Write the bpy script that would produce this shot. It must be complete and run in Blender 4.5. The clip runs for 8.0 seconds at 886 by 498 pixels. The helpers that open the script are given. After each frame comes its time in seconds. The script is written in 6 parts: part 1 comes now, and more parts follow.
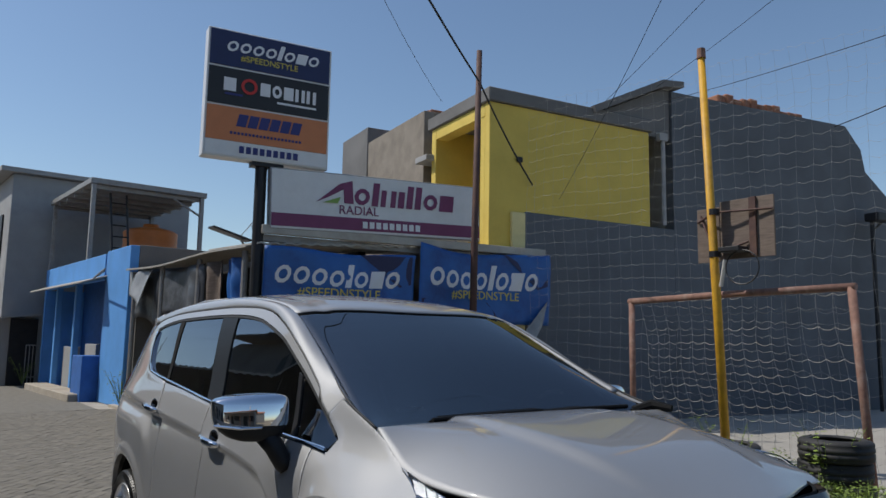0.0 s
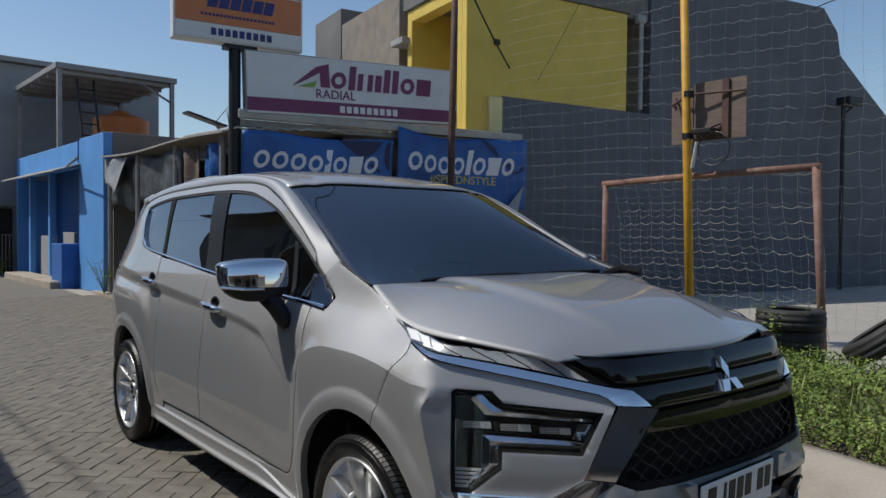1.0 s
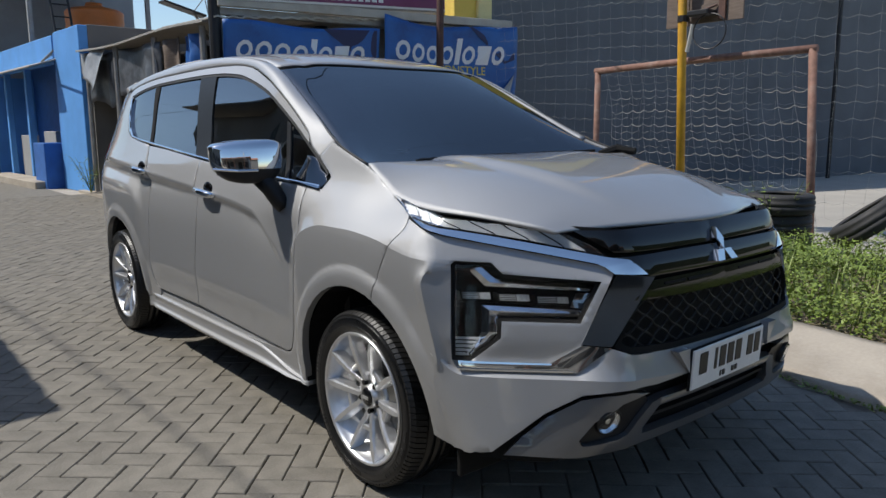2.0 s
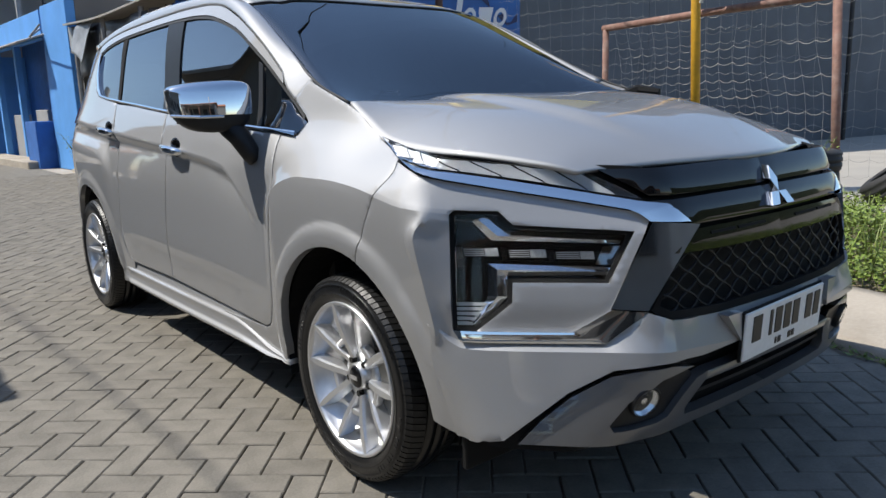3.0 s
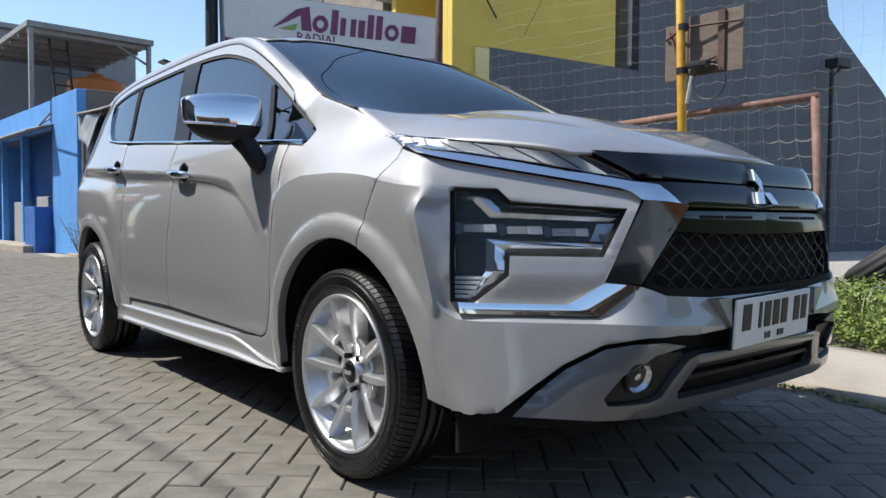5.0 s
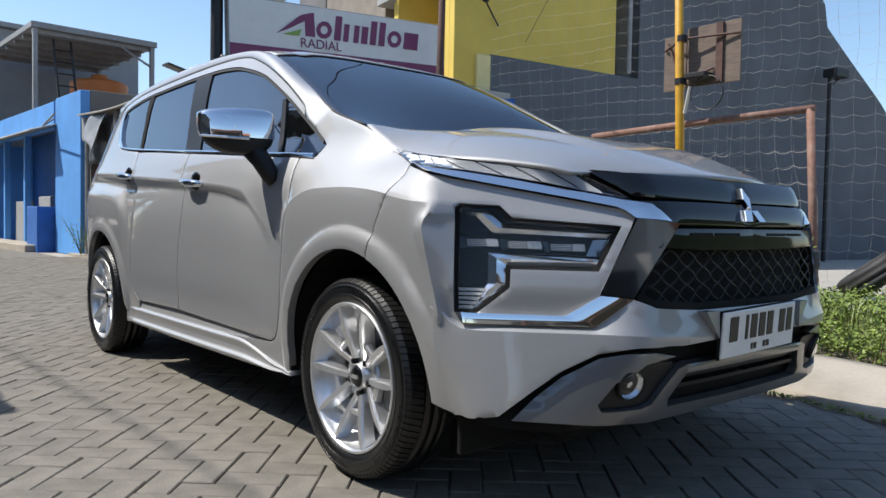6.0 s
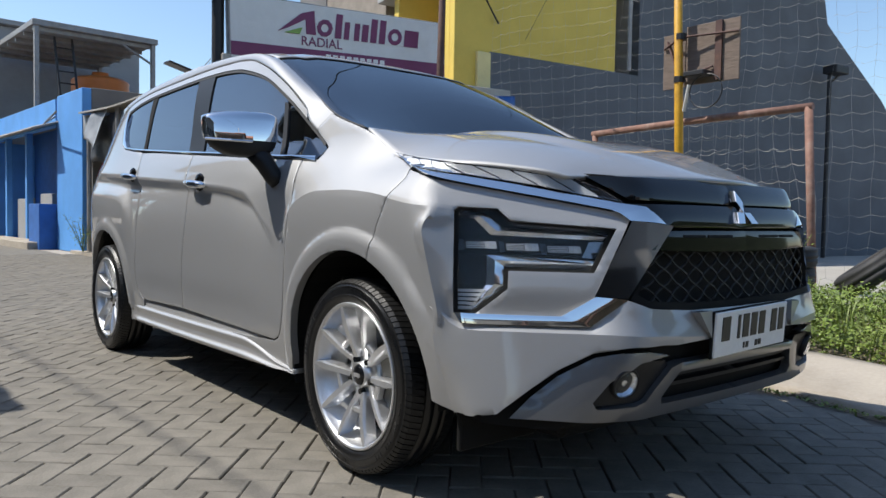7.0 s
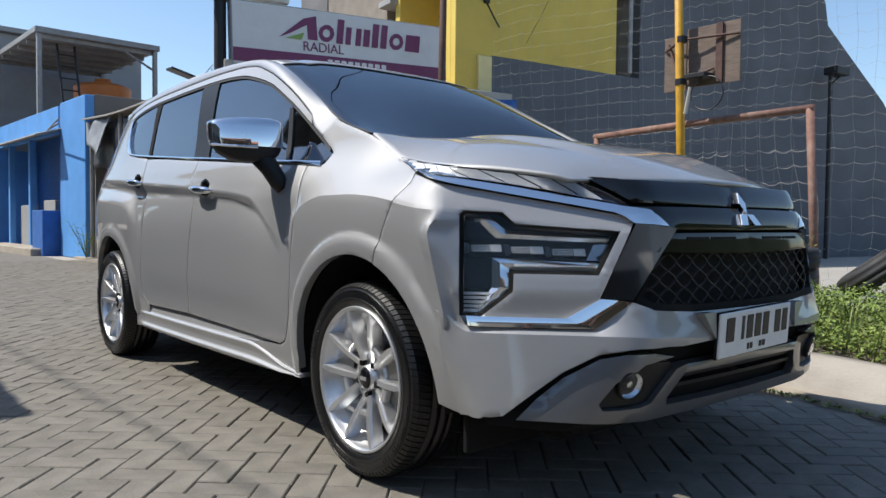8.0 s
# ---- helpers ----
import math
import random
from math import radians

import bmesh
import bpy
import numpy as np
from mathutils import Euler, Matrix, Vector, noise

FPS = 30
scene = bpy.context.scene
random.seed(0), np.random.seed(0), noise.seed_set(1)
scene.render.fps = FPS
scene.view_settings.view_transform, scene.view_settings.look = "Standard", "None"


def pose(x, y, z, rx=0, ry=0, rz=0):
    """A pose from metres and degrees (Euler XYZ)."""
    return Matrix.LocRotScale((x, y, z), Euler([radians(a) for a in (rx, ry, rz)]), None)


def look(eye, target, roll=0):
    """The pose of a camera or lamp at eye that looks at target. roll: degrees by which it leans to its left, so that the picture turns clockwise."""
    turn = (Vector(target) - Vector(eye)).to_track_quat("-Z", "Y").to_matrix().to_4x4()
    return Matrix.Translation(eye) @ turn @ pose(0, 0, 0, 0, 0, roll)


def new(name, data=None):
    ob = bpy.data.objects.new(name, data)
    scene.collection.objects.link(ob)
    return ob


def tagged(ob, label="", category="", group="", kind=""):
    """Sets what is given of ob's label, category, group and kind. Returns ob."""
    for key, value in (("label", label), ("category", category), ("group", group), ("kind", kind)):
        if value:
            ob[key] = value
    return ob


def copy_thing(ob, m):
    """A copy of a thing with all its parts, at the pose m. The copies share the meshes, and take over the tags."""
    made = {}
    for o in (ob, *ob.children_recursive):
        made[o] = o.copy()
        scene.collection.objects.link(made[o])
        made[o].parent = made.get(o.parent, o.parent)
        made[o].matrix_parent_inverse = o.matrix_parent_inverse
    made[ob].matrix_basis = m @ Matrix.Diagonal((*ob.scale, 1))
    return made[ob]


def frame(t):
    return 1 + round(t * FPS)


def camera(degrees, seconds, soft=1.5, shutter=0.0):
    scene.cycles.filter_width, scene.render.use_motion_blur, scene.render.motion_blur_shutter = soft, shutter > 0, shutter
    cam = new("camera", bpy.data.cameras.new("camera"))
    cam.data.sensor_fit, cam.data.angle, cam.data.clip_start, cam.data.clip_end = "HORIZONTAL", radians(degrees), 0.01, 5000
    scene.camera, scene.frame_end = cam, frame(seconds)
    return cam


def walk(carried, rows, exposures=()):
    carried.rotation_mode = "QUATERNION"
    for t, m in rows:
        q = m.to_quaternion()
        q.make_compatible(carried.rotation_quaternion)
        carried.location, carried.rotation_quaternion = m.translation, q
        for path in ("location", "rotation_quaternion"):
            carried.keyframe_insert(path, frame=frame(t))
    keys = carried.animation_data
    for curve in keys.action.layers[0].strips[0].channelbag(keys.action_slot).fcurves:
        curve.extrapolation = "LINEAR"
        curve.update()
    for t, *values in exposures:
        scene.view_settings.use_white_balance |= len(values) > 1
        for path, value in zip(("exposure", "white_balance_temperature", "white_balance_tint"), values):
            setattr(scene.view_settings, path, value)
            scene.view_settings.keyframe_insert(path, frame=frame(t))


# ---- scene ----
cam = camera(62.0, 8.0)
PATH = [
    (0, (-2.093, -2.043, 1.445), (-0.915, -0.446, 1.695), 1.0),
    (0.5, (-2.19, -2.134, 1.402), (-0.945, -0.574, 1.529), 0.4),
    (1, (-2.24, -2.16, 1.356), (-0.996, -0.594, 1.308), 0.5),
    (1.5, (-2.256, -2.162, 1.315), (-0.993, -0.624, 1.121), 0.7),
    (2, (-2.26, -2.139, 1.282), (-1.009, -0.613, 0.958), -0.3),
    (2.2, (-2.254, -2.121, 1.27), (-0.994, -0.612, 0.899), -0.4),
    (3.3, (-1.926, -1.78, 1.061), (-0.702, -0.247, 0.674), -1.9),
    (3.5, (-1.919, -1.771, 0.996), (-0.688, -0.228, 0.673), -1.7),
    (4, (-1.954, -1.802, 0.858), (-0.696, -0.26, 0.657), -0.9),
    (4.5, (-2.015, -1.862, 0.794), (-0.744, -0.323, 0.664), -0.5),
    (5, (-2.086, -1.915, 0.799), (-0.809, -0.379, 0.717), 0.4),
    (6.5, (-2.192, -2.017, 0.844), (-0.911, -0.483, 0.769), 1.1),
    (7, (-2.205, -2.035, 0.85), (-0.926, -0.5, 0.765), 1.0),
    (7.5, (-2.218, -2.045, 0.855), (-0.942, -0.506, 0.781), 0.7),
    (8, (-2.224, -2.042, 0.85), (-0.949, -0.503, 0.775), 0.6),
]
walk(cam, [(t, look(eye, target, roll)) for t, eye, target, roll in PATH],
     exposures=[(0.0, 0.0, 6480, 9), (1.0, -0.05, 6480, 9), (1.6, 0.05, 6480, 9), (2.0, 0.34, 6480, 9), (2.3, 0.48, 6480, 9), (3.3, 0.75, 6480, 9), (4.5, 0.79, 6480, 9), (8.0, 0.66, 6480, 9)])

# ---- world and sun ----
SUN = Vector((-0.58, 0.47, 1.0)).normalized()
world = bpy.data.worlds.new("sky")
scene.world = world
world.use_nodes = True
wn = world.node_tree.nodes
sky = wn.new("ShaderNodeTexSky")
sky.sky_type, sky.sun_disc = "NISHITA", False
sky.sun_elevation, sky.sun_rotation = math.asin(SUN.z), math.atan2(SUN.x, SUN.y)
sky.air_density, sky.dust_density, sky.ozone_density = 1.1, 0.55, 3.2
wn["Background"].inputs["Strength"].default_value = 0.112
world.node_tree.links.new(sky.outputs["Color"], wn["Background"].inputs["Color"])
sun = new("sun", bpy.data.lights.new("sun", "SUN"))
sun.data.energy, sun.data.angle, sun.data.color = 3.5, radians(0.53), (1.0, 0.95, 0.875)
sun.matrix_world = look(SUN * 60, (0, 0, 0))

# ---- materials ----
def mat(name, color, rough=0.6, metal=0.0, var=0.15, scale=5.0, bump=0.0, fine=60.0, coat=0.0, spec=0.5, stain=0.0, hue=None, glow=None, trans=0.0, ior=1.5, coat_rough=0.03, coat_ior=1.5, island=0.0, streak=None):
    """A procedural surface: base colour with broad and fine variation, relief and gloss. stain mixes in a second colour (hue) in blotches."""
    m = bpy.data.materials.new(name)
    m.use_nodes = True
    nt, N, L = m.node_tree, m.node_tree.nodes, m.node_tree.links.new
    b = N["Principled BSDF"]
    b.inputs["Roughness"].default_value = rough
    b.inputs["Metallic"].default_value = metal
    b.inputs["Coat Weight"].default_value = coat
    b.inputs["Coat Roughness"].default_value = coat_rough
    b.inputs["Coat IOR"].default_value = coat_ior
    b.inputs["Specular IOR Level"].default_value = spec
    b.inputs["Transmission Weight"].default_value = trans
    b.inputs["IOR"].default_value = ior
    tc = N.new("ShaderNodeTexCoord")
    mp = N.new("ShaderNodeMapping")
    L(tc.outputs["Object"], mp.inputs["Vector"])
    if streak:
        mp.inputs["Scale"].default_value = streak
    big, small = N.new("ShaderNodeTexNoise"), N.new("ShaderNodeTexNoise")
    big.inputs["Scale"].default_value, big.inputs["Detail"].default_value = scale, 5
    small.inputs["Scale"].default_value, small.inputs["Detail"].default_value = fine, 4
    for n in (big, small):
        L(mp.outputs["Vector"], n.inputs["Vector"])
    add = N.new("ShaderNodeMath")
    add.operation = "MULTIPLY_ADD"
    add.inputs[1].default_value, add.inputs[2].default_value = 0.45, 0.0
    L(small.outputs["Fac"], add.inputs[0])
    tot = N.new("ShaderNodeMath")
    tot.operation = "ADD"
    L(add.outputs[0], tot.inputs[0]), L(big.outputs["Fac"], tot.inputs[1])
    ramp = N.new("ShaderNodeMapRange")
    ramp.inputs["From Min"].default_value, ramp.inputs["From Max"].default_value = 0.4, 1.05
    ramp.inputs["To Min"].default_value, ramp.inputs["To Max"].default_value = 1 - var, 1 + var
    L(tot.outputs[0], ramp.inputs["Value"])
    val = ramp.outputs["Result"]
    if island:
        oi, ge = N.new("ShaderNodeObjectInfo"), N.new("ShaderNodeNewGeometry")
        s = N.new("ShaderNodeMath")
        s.operation = "ADD"
        L(oi.outputs["Random"], s.inputs[0]), L(ge.outputs["Random Per Island"], s.inputs[1])
        fr = N.new("ShaderNodeMath")
        fr.operation = "FRACT"
        L(s.outputs[0], fr.inputs[0])
        r2 = N.new("ShaderNodeMapRange")
        r2.inputs["To Min"].default_value, r2.inputs["To Max"].default_value = 1 - island, 1 + island
        L(fr.outputs[0], r2.inputs["Value"])
        mu = N.new("ShaderNodeMath")
        mu.operation = "MULTIPLY"
        L(r2.outputs["Result"], mu.inputs[0]), L(val, mu.inputs[1])
        val = mu.outputs[0]
    sc = N.new("ShaderNodeVectorMath")
    sc.operation = "SCALE"
    sc.inputs[0].default_value = color
    L(val, sc.inputs["Scale"])
    col = sc.outputs["Vector"]
    if stain:
        sn = N.new("ShaderNodeTexNoise")
        sn.inputs["Scale"].default_value, sn.inputs["Detail"].default_value, sn.inputs["Roughness"].default_value = scale * 0.45, 8, 0.7
        L(mp.outputs["Vector"], sn.inputs["Vector"])
        sr = N.new("ShaderNodeMapRange")
        sr.inputs["From Min"].default_value, sr.inputs["From Max"].default_value = 0.5, 0.68
        sr.inputs["To Max"].default_value = stain
        L(sn.outputs["Fac"], sr.inputs["Value"])
        mx = N.new("ShaderNodeMix")
        mx.data_type = "RGBA"
        L(sr.outputs["Result"], mx.inputs["Factor"]), L(col, mx.inputs["A"])
        mx.inputs["B"].default_value = (*(hue or [c * 0.5 for c in color]), 1)
        col = mx.outputs["Result"]
    L(col, b.inputs["Base Color"])
    if bump:
        bp = N.new("ShaderNodeBump")
        bp.inputs["Strength"].default_value, bp.inputs["Distance"].default_value = bump, 0.01
        L(tot.outputs[0], bp.inputs["Height"]), L(bp.outputs["Normal"], b.inputs["Normal"])
    if glow:
        b.inputs["Emission Color"].default_value, b.inputs["Emission Strength"].default_value = (*color, 1), glow
    return m


PAVER = mat("concrete_paver", (0.172, 0.157, 0.130), 0.85, var=0.32, scale=9, bump=0.5, fine=90, stain=0.5, hue=(0.17, 0.15, 0.13), island=0.10)
JOINT = mat("sand_joint", (0.15, 0.13, 0.107), 0.95, var=0.3, scale=20, bump=0.4)
CONCRETE = mat("old_concrete", (0.38, 0.335, 0.275), 0.85, var=0.2, scale=2.2, bump=0.5, fine=50, stain=0.6, hue=(0.23, 0.19, 0.14))
COURT = mat("court_concrete", (0.36, 0.335, 0.295), 0.85, var=0.14, scale=1.2, bump=0.2, stain=0.4, hue=(0.32, 0.29, 0.25))
DIRT = mat("dry_soil", (0.20, 0.16, 0.11), 0.95, var=0.35, scale=3, bump=0.6, stain=0.5, hue=(0.12, 0.12, 0.05))
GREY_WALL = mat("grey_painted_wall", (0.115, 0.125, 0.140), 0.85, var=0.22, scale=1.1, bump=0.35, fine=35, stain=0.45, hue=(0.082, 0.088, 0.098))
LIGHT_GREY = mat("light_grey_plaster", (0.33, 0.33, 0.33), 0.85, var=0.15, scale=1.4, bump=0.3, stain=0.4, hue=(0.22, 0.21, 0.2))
MID_GREY = mat("weathered_grey_plaster", (0.16, 0.155, 0.15), 0.85, var=0.2, scale=1.2, bump=0.3, stain=0.5, hue=(0.10, 0.095, 0.09))
BROWN_WALL = mat("bare_brick_render", (0.25, 0.215, 0.175), 0.9, var=0.25, scale=3, bump=0.5, stain=0.5, hue=(0.17, 0.14, 0.11))
YELLOW_WALL = mat("yellow_painted_wall", (0.66, 0.49, 0.10), 0.75, var=0.12, scale=1.5, bump=0.15, stain=0.4, hue=(0.50, 0.35, 0.06))
CREAM = mat("cream_paint", (0.72, 0.62, 0.30), 0.75, var=0.12, bump=0.1)
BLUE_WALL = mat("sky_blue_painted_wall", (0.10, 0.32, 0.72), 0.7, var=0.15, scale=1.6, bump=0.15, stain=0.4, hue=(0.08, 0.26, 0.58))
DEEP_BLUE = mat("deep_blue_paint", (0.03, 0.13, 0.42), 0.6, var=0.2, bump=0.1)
BANNER_BLUE = mat("blue_vinyl_banner", (0.02, 0.11, 0.36), 0.5, var=0.2, scale=2.5, stain=0.6, hue=(0.02, 0.035, 0.14))
NAVY = mat("navy_sign_vinyl", (0.012, 0.02, 0.085), 0.45, var=0.12)
BLACK_SIGN = mat("black_sign_vinyl", (0.012, 0.012, 0.014), 0.45, var=0.15)
ORANGE_SIGN = mat("orange_sign_vinyl", (0.55, 0.19, 0.07), 0.45, var=0.1)
WHITE_SIGN = mat("white_sign_acrylic", (0.68, 0.68, 0.68), 0.4, var=0.06, stain=0.25, hue=(0.5, 0.49, 0.46))
PURPLE = mat("plum_sign_vinyl", (0.17, 0.03, 0.10), 0.45, var=0.12)
LETTER_WHITE = mat("white_lettering", (0.72, 0.72, 0.74), 0.5, var=0.05)
LETTER_YELLOW = mat("yellow_lettering", (0.62, 0.50, 0.08), 0.5, var=0.05)
LETTER_BLUE = mat("blue_lettering", (0.025, 0.03, 0.16), 0.5, var=0.05)
LETTER_RED = mat("red_lettering", (0.5, 0.03, 0.025), 0.5, var=0.05)
LETTER_GREEN = mat("green_lettering", (0.22, 0.36, 0.08), 0.5, var=0.05)
STEEL = mat("painted_steel", (0.32, 0.31, 0.30), 0.5, 0.3, var=0.2, scale=8, bump=0.1, stain=0.4, hue=(0.2, 0.15, 0.11))
DARK_STEEL = mat("black_painted_steel", (0.018, 0.018, 0.02), 0.5, 0.2, var=0.3, bump=0.1)
RUST = mat("rusty_steel_pipe", (0.22, 0.12, 0.09), 0.75, 0.1, var=0.35, scale=14, bump=0.4, stain=0.6, hue=(0.33, 0.24, 0.2))
RUST_DARK = mat("dark_rusty_pole", (0.085, 0.045, 0.038), 0.75, 0.1, var=0.35, scale=9, bump=0.3, stain=0.4, hue=(0.2, 0.1, 0.05))
YELLOW_PIPE = mat("yellow_painted_pipe", (0.60, 0.32, 0.02), 0.55, var=0.2, scale=9, bump=0.15, stain=0.5, hue=(0.28, 0.13, 0.03))
ZINC = mat("dusty_zinc_sheet", (0.42, 0.39, 0.345), 0.55, 0.35, var=0.2, scale=3, bump=0.1, stain=0.5, hue=(0.26, 0.21, 0.16))
WOOD = mat("weathered_board", (0.165, 0.125, 0.10), 0.85, var=0.3, scale=7, bump=0.4, streak=(1, 1, 8), stain=0.4, hue=(0.12, 0.09, 0.075))
NET = mat("white_nylon_cord", (0.38, 0.37, 0.345), 0.8, var=0.15)
CABLE = mat("black_cable", (0.015, 0.015, 0.017), 0.6, var=0.2)
RUBBER = mat("dusty_rubber", (0.028, 0.027, 0.027), 0.7, var=0.3, scale=10, bump=0.3, stain=0.4, hue=(0.07, 0.062, 0.052))
TANK = mat("orange_plastic_tank", (0.58, 0.17, 0.035), 0.5, var=0.12, stain=0.3, hue=(0.4, 0.13, 0.04))
# near-black base colour carries the shade of unlit rooms and openings
DARK_IN = mat("unlit_interior_colour", (0.02, 0.02, 0.022), 0.9, var=0.3)
TILE = mat("terracotta_tiles", (0.30, 0.13, 0.075), 0.85, var=0.3, scale=12, bump=0.5)
LEAF = mat("weed_leaf", (0.155, 0.215, 0.036), 0.5, var=0.35, scale=2.5, island=0.4, stain=0.5, hue=(0.30, 0.31, 0.07))
# leaf colour set darker than LEAF, with shade in it, to dim reflections
TREE_LEAF = mat("darkened_tree_leaf", (0.050, 0.065, 0.024), 0.6, var=0.4, scale=2.5, bump=0.6, fine=6)
PLASTIC_SHEET = mat("grey_plastic_sheet", (0.25, 0.26, 0.27), 0.45, var=0.4, scale=4, bump=0.3)
PRINT = mat("faded_printed_vinyl", (0.045, 0.05, 0.06), 0.5, var=0.5, scale=3.5, stain=0.8, hue=(0.17, 0.18, 0.20))
TERRA_WHITE = mat("dusty_white_sack", (0.6, 0.56, 0.5), 0.85, var=0.2, bump=0.4)


# ---- building helpers ----
def thing(name, label, category, m=None, group="", kind=""):
    ob = new(name)
    if m is not None:
        ob.matrix_world = m
    return tagged(ob, label, category, group, kind)


def mesh_from(name, bm, material, soft=False, hard=None):
    if hard is not None:
        for e in bm.edges:
            if len(e.link_faces) == 2 and e.calc_face_angle(0) > radians(hard):
                e.smooth = False
        soft = True
    me = bpy.data.meshes.new(name)
    for f in bm.faces:
        f.smooth = soft
    bm.to_mesh(me)
    bm.free()
    if material:
        me.materials.append(material)
    return me


def part(name, bm, material, parent=None, label="", soft=False, hard=None, m=None):
    """Links a bmesh as ONE mesh object, under a thing or a part."""
    ob = new(name, mesh_from(name, bm, material, soft, hard))
    if parent:
        ob.parent = parent
    if m is not None:
        ob.matrix_basis = m
    if label:
        ob["label"] = label
    return ob


def solo(name, bm, material, label, category, m=None, group="", kind="", soft=False, hard=None):
    """A thing that is one mesh."""
    ob = part(name, bm, material, None, "", soft, hard)
    if m is not None:
        ob.matrix_world = m
    return tagged(ob, label, category, group, kind)


def box(bm, x0, x1, y0, y1, z0, z1, bev=0.0, seg=1):
    r = bmesh.ops.create_cube(bm, size=1, matrix=Matrix.Translation(((x0 + x1) / 2, (y0 + y1) / 2, (z0 + z1) / 2)) @ Matrix.Diagonal((abs(x1 - x0), abs(y1 - y0), abs(z1 - z0), 1)))
    if bev:
        es = list({e for v in r["verts"] for e in v.link_edges})
        bmesh.ops.bevel(bm, geom=es, offset=bev, segments=seg, affect="EDGES", profile=0.5)
    return bm


def boxed(*a, **k):
    return box(bmesh.new(), *a, **k)


def tube(bm, pts, r, n=6, close=False):
    """A round bar along the points; r is one radius or one for each point."""
    pts = [Vector(p) for p in pts]
    rings = []
    m = len(pts)
    for i, p in enumerate(pts):
        a = pts[(i - 1) % m] if (close or i > 0) else p
        c = pts[(i + 1) % m] if (close or i < m - 1) else p
        d = (c - a).normalized()
        up = Vector((0, 0, 1)) if abs(d.z) < 0.9 else Vector((0, 1, 0))
        s = d.cross(up).normalized()
        t = s.cross(d)
        rr = r[i] if isinstance(r, (list, tuple)) else r
        rings.append([bm.verts.new(p + (s * math.cos(2 * math.pi * j / n) + t * math.sin(2 * math.pi * j / n)) * rr) for j in range(n)])
    for i in range(m if close else m - 1):
        A, B = rings[i], rings[(i + 1) % m]
        for j in range(n):
            bm.faces.new((A[j], A[(j + 1) % n], B[(j + 1) % n], B[j]))
    if not close:
        bm.faces.new(rings[0][::-1]), bm.faces.new(rings[-1])
    return bm


def tubed(pts, r, n=6, close=False):
    return tube(bmesh.new(), pts, r, n, close)


def prism(bm, poly, place, depth):
    """A slab from a 2D outline: place(u, v, d) gives the 3D point, d runs from 0 to depth."""
    a = [bm.verts.new(place(u, v, 0)) for u, v in poly]
    b = [bm.verts.new(place(u, v, depth)) for u, v in poly]
    n = len(poly)
    fs = {bm.faces.new(a), bm.faces.new(b[::-1])}
    for i in range(n):
        fs.add(bm.faces.new((a[(i + 1) % n], a[i], b[i], b[(i + 1) % n])))
    bmesh.ops.recalc_face_normals(bm, faces=list(fs))
    return bm


def lathe(bm, profile, n, axis="x"):
    """A turned body from (radius, along) pairs, about the x axis (or z)."""
    rings = []
    for r, t in profile:
        ring = []
        for j in range(n):
            a = 2 * math.pi * j / n
            c, s = r * math.cos(a), r * math.sin(a)
            ring.append(bm.verts.new((t, c, s) if axis == "x" else (c, s, t)))
        rings.append(ring)
    for A, B in zip(rings, rings[1:]):
        for j in range(n):
            bm.faces.new((A[j], A[(j + 1) % n], B[(j + 1) % n], B[j]))
    return bm


def cap(bm, profile_r, t, n, axis="x"):
    vs = []
    for j in range(n):
        a = 2 * math.pi * j / n
        c, s = profile_r * math.cos(a), profile_r * math.sin(a)
        vs.append(bm.verts.new((t, c, s) if axis == "x" else (c, s, t)))
    bm.faces.new(vs)
    return bm


def sheet(bm, f, nu, nv):
    """An open grid of f(u, v), u and v from 0 to 1."""
    g = [[bm.verts.new(f(i / nu, j / nv)) for j in range(nv + 1)] for i in range(nu + 1)]
    for i in range(nu):
        for j in range(nv):
            bm.faces.new((g[i][j], g[i + 1][j], g[i + 1][j + 1], g[i][j + 1]))
    return bm


def slab(bm, f, nu, nv, thick):
    """A closed grid: f(u, v) above, the same moved by thick(u, v) below."""
    g = [[bm.verts.new(f(i / nu, j / nv)) for j in range(nv + 1)] for i in range(nu + 1)]
    h = [[bm.verts.new(f(i / nu, j / nv) + Vector(thick)) for j in range(nv + 1)] for i in range(nu + 1)]
    for i in range(nu):
        for j in range(nv):
            bm.faces.new((g[i][j], g[i + 1][j], g[i + 1][j + 1], g[i][j + 1]))
            bm.faces.new((h[i][j + 1], h[i + 1][j + 1], h[i + 1][j], h[i][j]))
    ring = [(i, 0) for i in range(nu)] + [(nu, j) for j in range(nv)] + [(i, nv) for i in range(nu, 0, -1)] + [(0, j) for j in range(nv, 0, -1)]
    for (i, j), (k, l) in zip(ring, ring[1:] + ring[:1]):
        bm.faces.new((g[k][l], g[i][j], h[i][j], h[k][l]))
    bmesh.ops.recalc_face_normals(bm, faces=bm.faces[:])
    return bm


def spline(pts, per=6):
    """A smooth line through the points (Catmull-Rom), in 2D or 3D."""
    P = [Vector(p) for p in pts]
    P = [2 * P[0] - P[1]] + P + [2 * P[-1] - P[-2]]
    out = []
    for i in range(1, len(P) - 2):
        for k in range(per):
            t = k / per
            a, b, c, d = P[i - 1], P[i], P[i + 1], P[i + 2]
            out.append(0.5 * ((2 * b) + (c - a) * t + (2 * a - 5 * b + 4 * c - d) * t * t + (3 * b - a - 3 * c + d) * t ** 3))
    out.append(P[-2])
    return [tuple(p) for p in out]


def arc(cx, cy, r, a0, a1, n):
    return [(cx + r * math.cos(radians(a0 + (a1 - a0) * i / n)), cy + r * math.sin(radians(a0 + (a1 - a0) * i / n))) for i in range(n + 1)]
